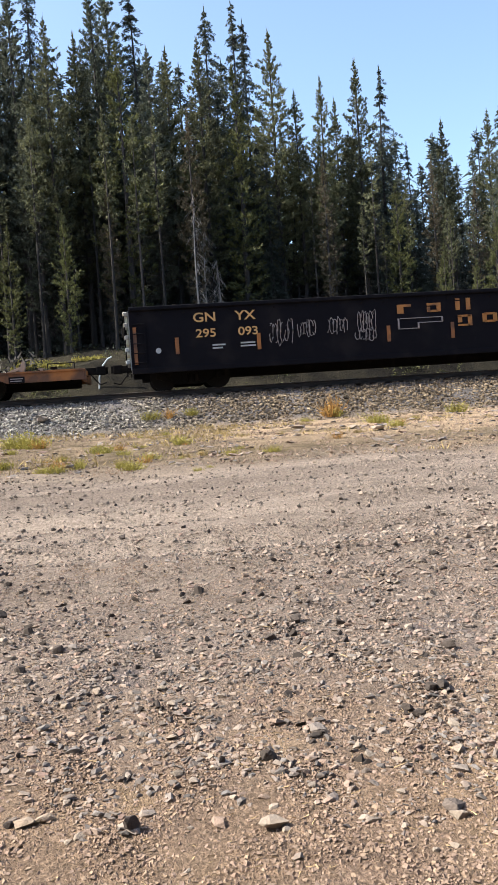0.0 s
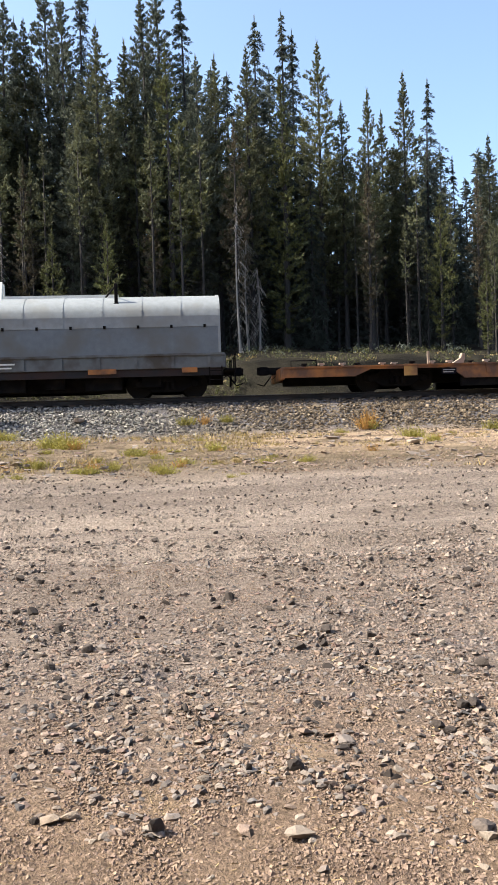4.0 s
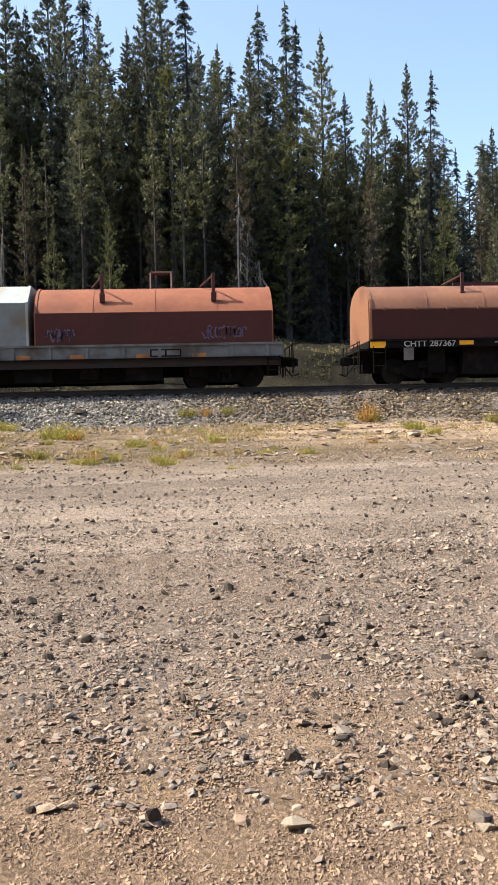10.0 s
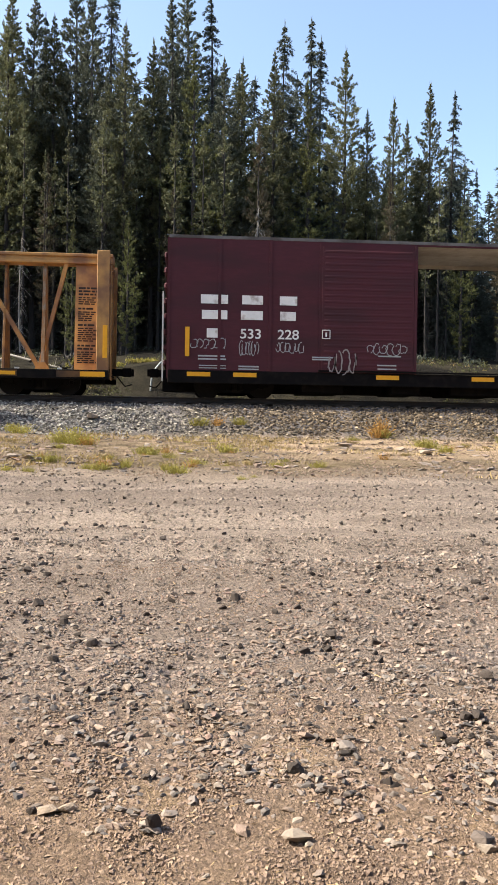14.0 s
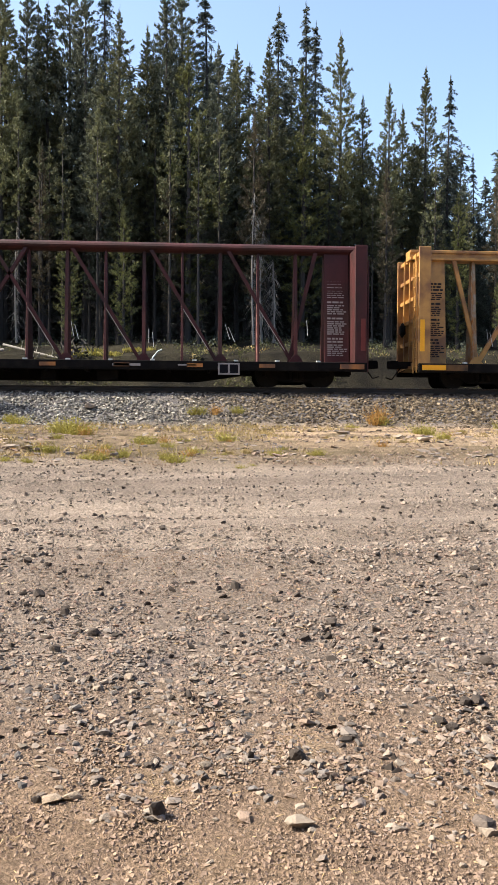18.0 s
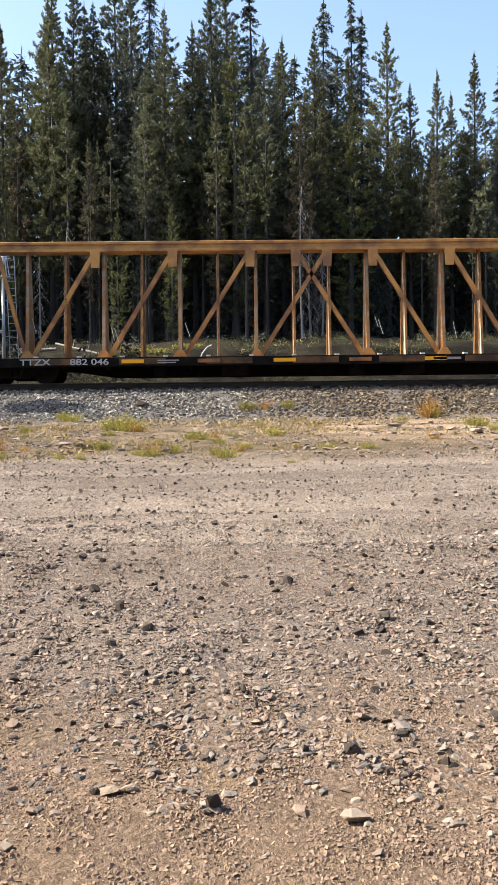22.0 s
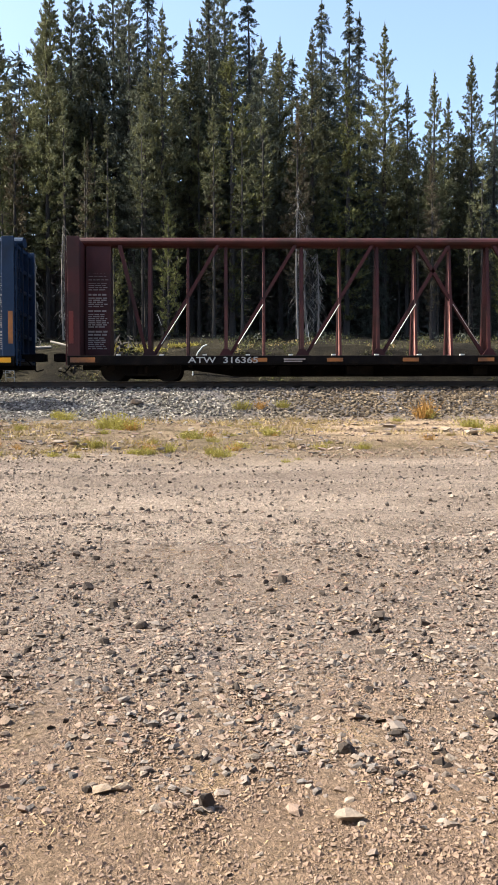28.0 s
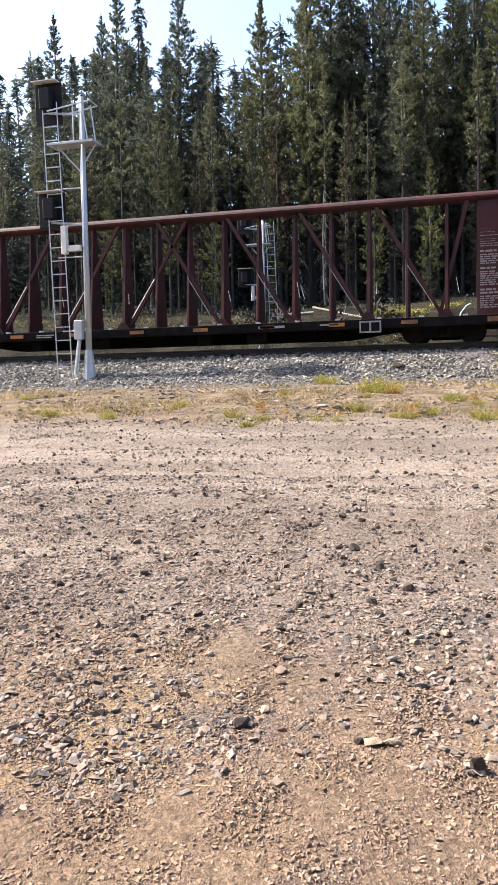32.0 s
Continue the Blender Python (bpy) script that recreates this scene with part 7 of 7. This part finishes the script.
# dry straw, needles and bits of twig on the near soil
n = 1500
x, y = scatter(n, 2.7, 7.5, 1.3)
a = g.uniform(0, 6.283, n)
P = np.stack([x, y, np.array([lot_z(u, v) for u, v in zip(x, y)]) + 0.006], 1)
D = np.stack([np.cos(a), np.sin(a), g.normal(0, 0.22, n)], 1) * (0.02 + 0.07 * g.random(n) ** 2)[:, None]
v, f = tri_cloud(P, D, np.full(n, 0.0022), unit(np.cross(D, g.normal(0, 1, D.shape))))
tagged(new("straw", raw_mesh(v.tolist(), f.tolist(), M_STRAW)), "dry straw, needles and twig bits strewn on the soil", "straw", kind="stuff")

# ballast on the bank
n = 24000
x, y = g.uniform(-22, 13.5, n), 26.0 + 2.48 * g.random(n)
keep = np.array([b > 26.35 + 0.5 * noise.noise(Vector((a * 0.5, 0, 7))) or g.random() < 0.25 for a, b in zip(x, y)])
x, y = x[keep], y[keep]
z = np.array([gz(a, b) for a, b in zip(x, y)])
chip_field("ballast", "coarse grey crushed-stone ballast on the bank", "ballast", x, y, z, g.uniform(0.06, 0.15, len(x)), M_BALLAST, 9, 0.85, 8, 0.8)
x, y = g.uniform(-26, 17, 5200), 26.5 - 2.2 * g.random(5200) ** 2
keep = np.array([0.35 + 0.9 * nz(a * 0.3, b * 0.6, 51) > q for a, b, q in zip(x, y, g.random(len(x)))])
x, y = x[keep], y[keep]
z = np.array([gz(a, b) for a, b in zip(x, y)])
pebble_field("ballast", "spilled ballast stones at the foot of the bank", "ballast", x, y, z, 0.05 + 0.11 * g.random(len(x)), M_BALLAST, 12, 0.5)
x, y = g.uniform(-26, 17, 1200), g.uniform(31.0, 31.6, 1200)
z = np.array([gz(a, b) for a, b in zip(x, y)])
pebble_field("ballast", "coarse grey ballast behind the far rail", "ballast", x, y, z, g.uniform(0.05, 0.12, len(x)), M_BALLAST, 10, 0.7)
for x, y, s in ((-3.0, 27.3, 0.5), (5.1, 20.7, 0.32), (5.5, 19.9, 0.28), (-3.12, 17.2, 0.34), (-3.45, 17.5, 0.22), (-2.85, 16.8, 0.18), (-1.3, 15.8, 0.2), (-6.0, 22.3, 0.26), (-3.0, 15.6, 0.17), (4.0, 22.0, 0.3)):
    root = tagged(new("boulder", PALE[int(s * 10) % 4]), "pale grey boulder half sunk in the ground", "boulder", group="boulders")
    root.matrix_basis = pose(x, y, gz(x, y) + 0.08, 8, 5, x * 90) @ Matrix.Diagonal((s * 1.3, s, s * 0.8, 1))

# ---- weeds and grass of the verge ----


def weed_mesh(seed, n, spread, hgt, material):
    q = np.random.default_rng(seed)
    P = q.normal(0, spread, (n, 3)) * np.array([1, 0.6, 0])
    D = unit(q.normal(0, 0.45, (n, 3)) * np.array([1, 1, 0.3]) + P / max(spread, 0.01) * 0.25 + np.array([0, 0, 1])) * (hgt * q.uniform(0.35, 1.1, n))[:, None]
    v, f = tri_cloud(P, D, np.full(n, 0.012), unit(np.cross(D, q.normal(0, 1, D.shape))))
    Q = P + D * q.uniform(0.4, 1.0, (n, 1))
    E_ = unit(q.normal(0, 1, (n, 3)) + np.array([0, 0, 0.4])) * 0.09
    v2, f2 = tri_cloud(Q, E_, np.full(n, 0.016), unit(np.cross(E_, q.normal(0, 1, D.shape))))
    return raw_mesh(np.concatenate([v, v2]).tolist(), np.concatenate([f, f2 + len(v)]).tolist(), material)


WEED = {"dry": [weed_mesh(s, 120, 0.18, 0.30, M_GRASS) for s in (1, 2, 7)], "green": [weed_mesh(s, 150, 0.17, 0.40, M_GREENGRASS) for s in (3, 4)],
        "orange": [weed_mesh(s, 70, 0.12, 0.5, M_REDWEED) for s in (5,)]}
WL = {"dry": "tuft of dry yellow grass on the verge", "green": "bushy yellow-green weed on the verge", "orange": "orange-tinged upright weed below the ballast"}


def weed(kind, x, y, s=1.0, i=0):
    ob = tagged(new("weed", WEED[kind][i % len(WEED[kind])]), WL[kind], "weed", group="weeds of the verge")
    ob.matrix_basis = pose(x, y, gz(x, y) - 0.02, 0, 0, (x * 77) % 360) @ Matrix.Diagonal((s, s, s, 1))


for i, (x, y, s) in enumerate(((-2.95, 22.4, 1.25), (-2.6, 21.9, 0.9), (-3.3, 22.7, 0.8), (0.3, 26.9, 0.85), (1.6, 27.0, 0.7), (6.2, 22.6, 0.85), (6.35, 22.4, 0.6), (9.3, 24.9, 0.9),
                               (0.9, 19.9, 0.7), (-1.5, 15.4, 0.55), (-1.2, 16.3, 0.5), (-0.2, 15.2, 0.55), (0.15, 16.8, 0.5), (-0.8, 18.8, 0.7), (2.5, 16.5, 0.45), (1.7, 16.5, 0.4),
                               (0.9, 14.1, 0.28), (1.1, 14.4, 0.25), (6.3, 20.9, 0.6), (-2.7, 16.9, 0.6), (-4.2, 14.4, 0.4), (-4.2, 15.3, 0.45), (-4.9, 15.9, 0.6), (-3.1, 15.1, 0.4),
                               (-2.7, 15.0, 0.35), (-5.0, 26.1, 0.9), (-5.3, 26.4, 0.7), (-1.0, 19.3, 0.6), (-7.5, 15.9, 0.6), (-9.2, 16.6, 0.6), (-0.35, 15.6, 0.45), (-1.75, 15.7, 0.4))):
    weed("green", x, y, s, i)
for x, y, s in ((5.9, 26.4, 1.35), (5.75, 26.3, 1.0), (0.9, 26.9, 0.8), (-2.5, 21.7, 0.7), (4.2, 18.4, 0.5), (-1.55, 16.0, 0.55), (0.05, 16.2, 0.45), (-0.5, 19.2, 0.5),
                (-2.9, 17.4, 0.4), (-4.6, 17.0, 0.4), (-5.0, 18.2, 0.45), (6.5, 21.3, 0.5)):
    weed("orange", x, y, s)
weed("green", 6.0, 26.3, 0.8)
vg = random.Random(21)
for i in range(12):
    weed("orange", vg.uniform(-9, 1.0), vg.uniform(16, 21), vg.uniform(0.16, 0.28))
for i in range(230):
    x, y = vg.uniform(-15, 10), vg.uniform(15.2, 26.2)
    if noise.noise(Vector((x * 0.3, y * 0.35, 12))) < (-0.05 if x < 1 else 0.2) - 0.25 * vg.random():
        continue
    weed("dry" if vg.random() < 0.8 else "green", x, y, 0.2 + 0.34 * vg.random() ** 2, i)
n = 3200
x, y = g.uniform(-16, 12, n), g.uniform(14.8, 26.4, n)
keep = np.array([noise.noise(Vector((a * 0.3, b * 0.35, 12))) > (0.0 if a < 1 else 0.2) for a, b in zip(x, y)])
x, y = x[keep], y[keep]
P = np.repeat(np.stack([x, y, np.array([gz(a, b) for a, b in zip(x, y)])], 1), 7, 0)
P[:, :2] += g.normal(0, 0.10, (len(P), 2))
D = unit(g.normal(0, 0.6, P.shape) * np.array([1, 1, 0.3]) + np.array([0, 0, 0.9])) * (0.04 + 0.16 * g.random((len(P), 1)) ** 2)
v, f = tri_cloud(P, D, np.full(len(P), 0.014), unit(np.cross(D, g.normal(0, 1, P.shape))))
tagged(new("grass", raw_mesh(v.tolist(), f.tolist(), M_GRASS)), "sparse dry yellow grass on the sandy verge", "grass", kind="stuff")
x, y = g.uniform(-18, 13, 1300), g.uniform(14.5, 26.4, 1300)
z = np.array([gz(a, b) for a, b in zip(x, y)])
chip_field("gravel", "scattered flat pale stones on the verge", "gravel", x, y, z, 0.04 + 0.22 * g.random(1300) ** 4, M_GRAVEL, 14, 0.4, 9)


# ---- signal masts ----
def signal_mast(x, y, z, k, label, lad_x=-0.88):
    root = tagged(new("signal_mast"), label, "railway signal", group="railway signals")
    root.matrix_basis = pose(x, y, z, 0, 0, 0) @ Matrix.Diagonal((k, k, k, 1))
    bm = bmesh.new()
    cyl(bm, (0, 0, -0.4), (0, 0, 9.2), 0.115, 14, 0.09)
    part("pole", bm, M_GALV, root, smooth=True)
    bm = bmesh.new()
    cyl(bm, (0, 0, -0.3), (0, 0, 0.75), 0.24, 12, 0.13)
    part("base", bm, M_GALV, root)
    bm = bmesh.new()
    bx(bm, -1.15, 0.55, -0.35, 0.35, 7.62, 7.70)
    cyl(bm, (-0.9, 0, 7.62), (-0.05, 0, 6.7), 0.03, 6)
    cyl(bm, (0.5, 0, 7.62), (0.05, 0, 7.0), 0.03, 6)
    part("platform", bm, M_GALV, root, bevel=0.008)
    rails = [((0.45, -0.33, 8.95), (0.45, 0.33, 8.95))]
    for yy in (-0.33, 0.33):
        rails += [((-0.15, yy, 7.7), (-0.15, yy, 9.0)), ((0.35, yy, 7.7), (0.18, yy, 9.0)), ((-1.1, yy, 8.75), (0.45, yy, 8.95))]
    for a, b in rails:
        bm = bmesh.new()
        cyl(bm, a, b, 0.025, 6)
        part("cage_rail", bm, M_GALV, root)
    bm = bmesh.new()
    for s in (-0.27, 0.27):
        cyl(bm, (lad_x + s, -0.1, -0.2), (lad_x - 0.25 + s, -0.1, 9.1), 0.022, 6)
    lad = part("ladder", bm, M_GALV, root, "galvanised steel ladder")
    bm = bmesh.new()
    bx(bm, -0.27, 0.27, -0.016, 0.016, -0.016, 0.016)
    rung = finish(bm)
    rung.materials.append(M_GALV)
    for i in range(20):
        zz = 0.2 + i * 0.45
        shared("rung", rung, lad, pose(lad_x - 0.25 * (zz + 0.2) / 9.3, -0.1, zz))
    bm = bmesh.new()
    for zz in (1.4, 3.9, 6.2):
        cyl(bm, (lad_x - 0.027 * zz, -0.1, zz), (0, 0, zz), 0.022, 6)
    part("ladder_stay", bm, M_GALV, root)
    for zz, dz in ((9.38, 0.55), (5.72, 0.35)):
        hx = -1.25
        bm = bmesh.new()
        bx(bm, hx - 0.50, hx + 0.50, 0.06, 0.12, zz - 0.42 - dz, zz + 0.42)
        hd = part("signal_head", bm, M_SIGNALBLACK, root, "black signal backboard with hooded lamps", bevel=0.02)
        for q in range(2 if dz > 0.4 else 1):
            bm = bmesh.new()
            cyl(bm, (hx, 0.12, zz - q * 0.6), (hx, 0.55, zz - q * 0.6), 0.19, 14)
            part("hood", bm, M_SIGNALBLACK, hd)
        bm = bmesh.new()
        bx(bm, hx - 0.48, hx + 0.42, -0.25, 0.35, zz + 0.42, zz + 0.445)
        part("sun_cap", bm, M_CREAM, hd, "pale cap plate")
        bm = bmesh.new()
        bx(bm, hx - 0.2, hx + 0.2, -0.25, 0.06, zz - 0.5, zz + 0.2)
        part("lamp_case", bm, M_SIGNALBLACK, hd, bevel=0.03)
        bm = bmesh.new()
        cyl(bm, (hx, 0.0, zz - 0.6), (0, 0, zz - 0.75), 0.04, 6)
        part("arm", bm, M_GALV, root)
    bm = bmesh.new()
    bx(bm, -0.80, -0.60, -0.25, -0.05, 4.0, 4.95)
    bx(bm, -0.60, -0.1, -0.2, -0.08, 4.08, 4.28)
    part("junction_box", bm, M_CREAM, root, "white junction box", bevel=0.02)
    bm = bmesh.new()
    bx(bm, -0.42, -0.12, -0.25, -0.05, 1.1, 1.75)
    part("relay_box", bm, M_GALV, root, "grey relay box", bevel=0.02)
    bm = bmesh.new()
    cyl(bm, (-0.27, -0.15, 1.1), (-0.42, -0.2, -0.1), 0.07, 8)
    part("conduit", bm, M_GALV, root)
    return root


signal_mast(-13.45, 27.2, 2.12, 1.0, "tall galvanised railway signal mast with ladder and two black heads")
# distance and scale chosen to fit the camera's view
signal_mast(-9.07, 34.2, 2.5, 0.61, "galvanised signal mast with ladder beyond the track, scaled to the view", 0.75)


# ---- movement ----
def motions():
    for ob, c in CARS:
        walk(ob, [(t, pose(c + SPEED * t, YT, ZR)) for t in (0, 8, 16, 24, 32)])
    step = 2 / FPS
    for w, local, x0 in WHEELS:
        t0, t1 = (-19 - x0) / SPEED, (19 - x0) / SPEED
        a, b = max(0.0, t0), min(32.0, t1)
        rows, n = [], 0
        if b <= a:
            rows = [(0.0, pose(local, 0, 0.42)), (32.0, pose(local, 0, 0.42))]
        else:
            if a > 0:
                rows.append((0.0, pose(local, 0, 0.42)))
            i0, i1 = int(a / step), int(b / step)
            for i in range(i0 + (1 if a > 0 else 0), i1 + 1):
                t = i * step
                rows.append((t, pose(local, 0, 0.42, 0, math.degrees(SPEED * (t - a) / 0.42), 0)))
            if rows[-1][0] < 31.95:
                rows.append((32.0, rows[-1][1]))
        walk(w, rows)


motions()
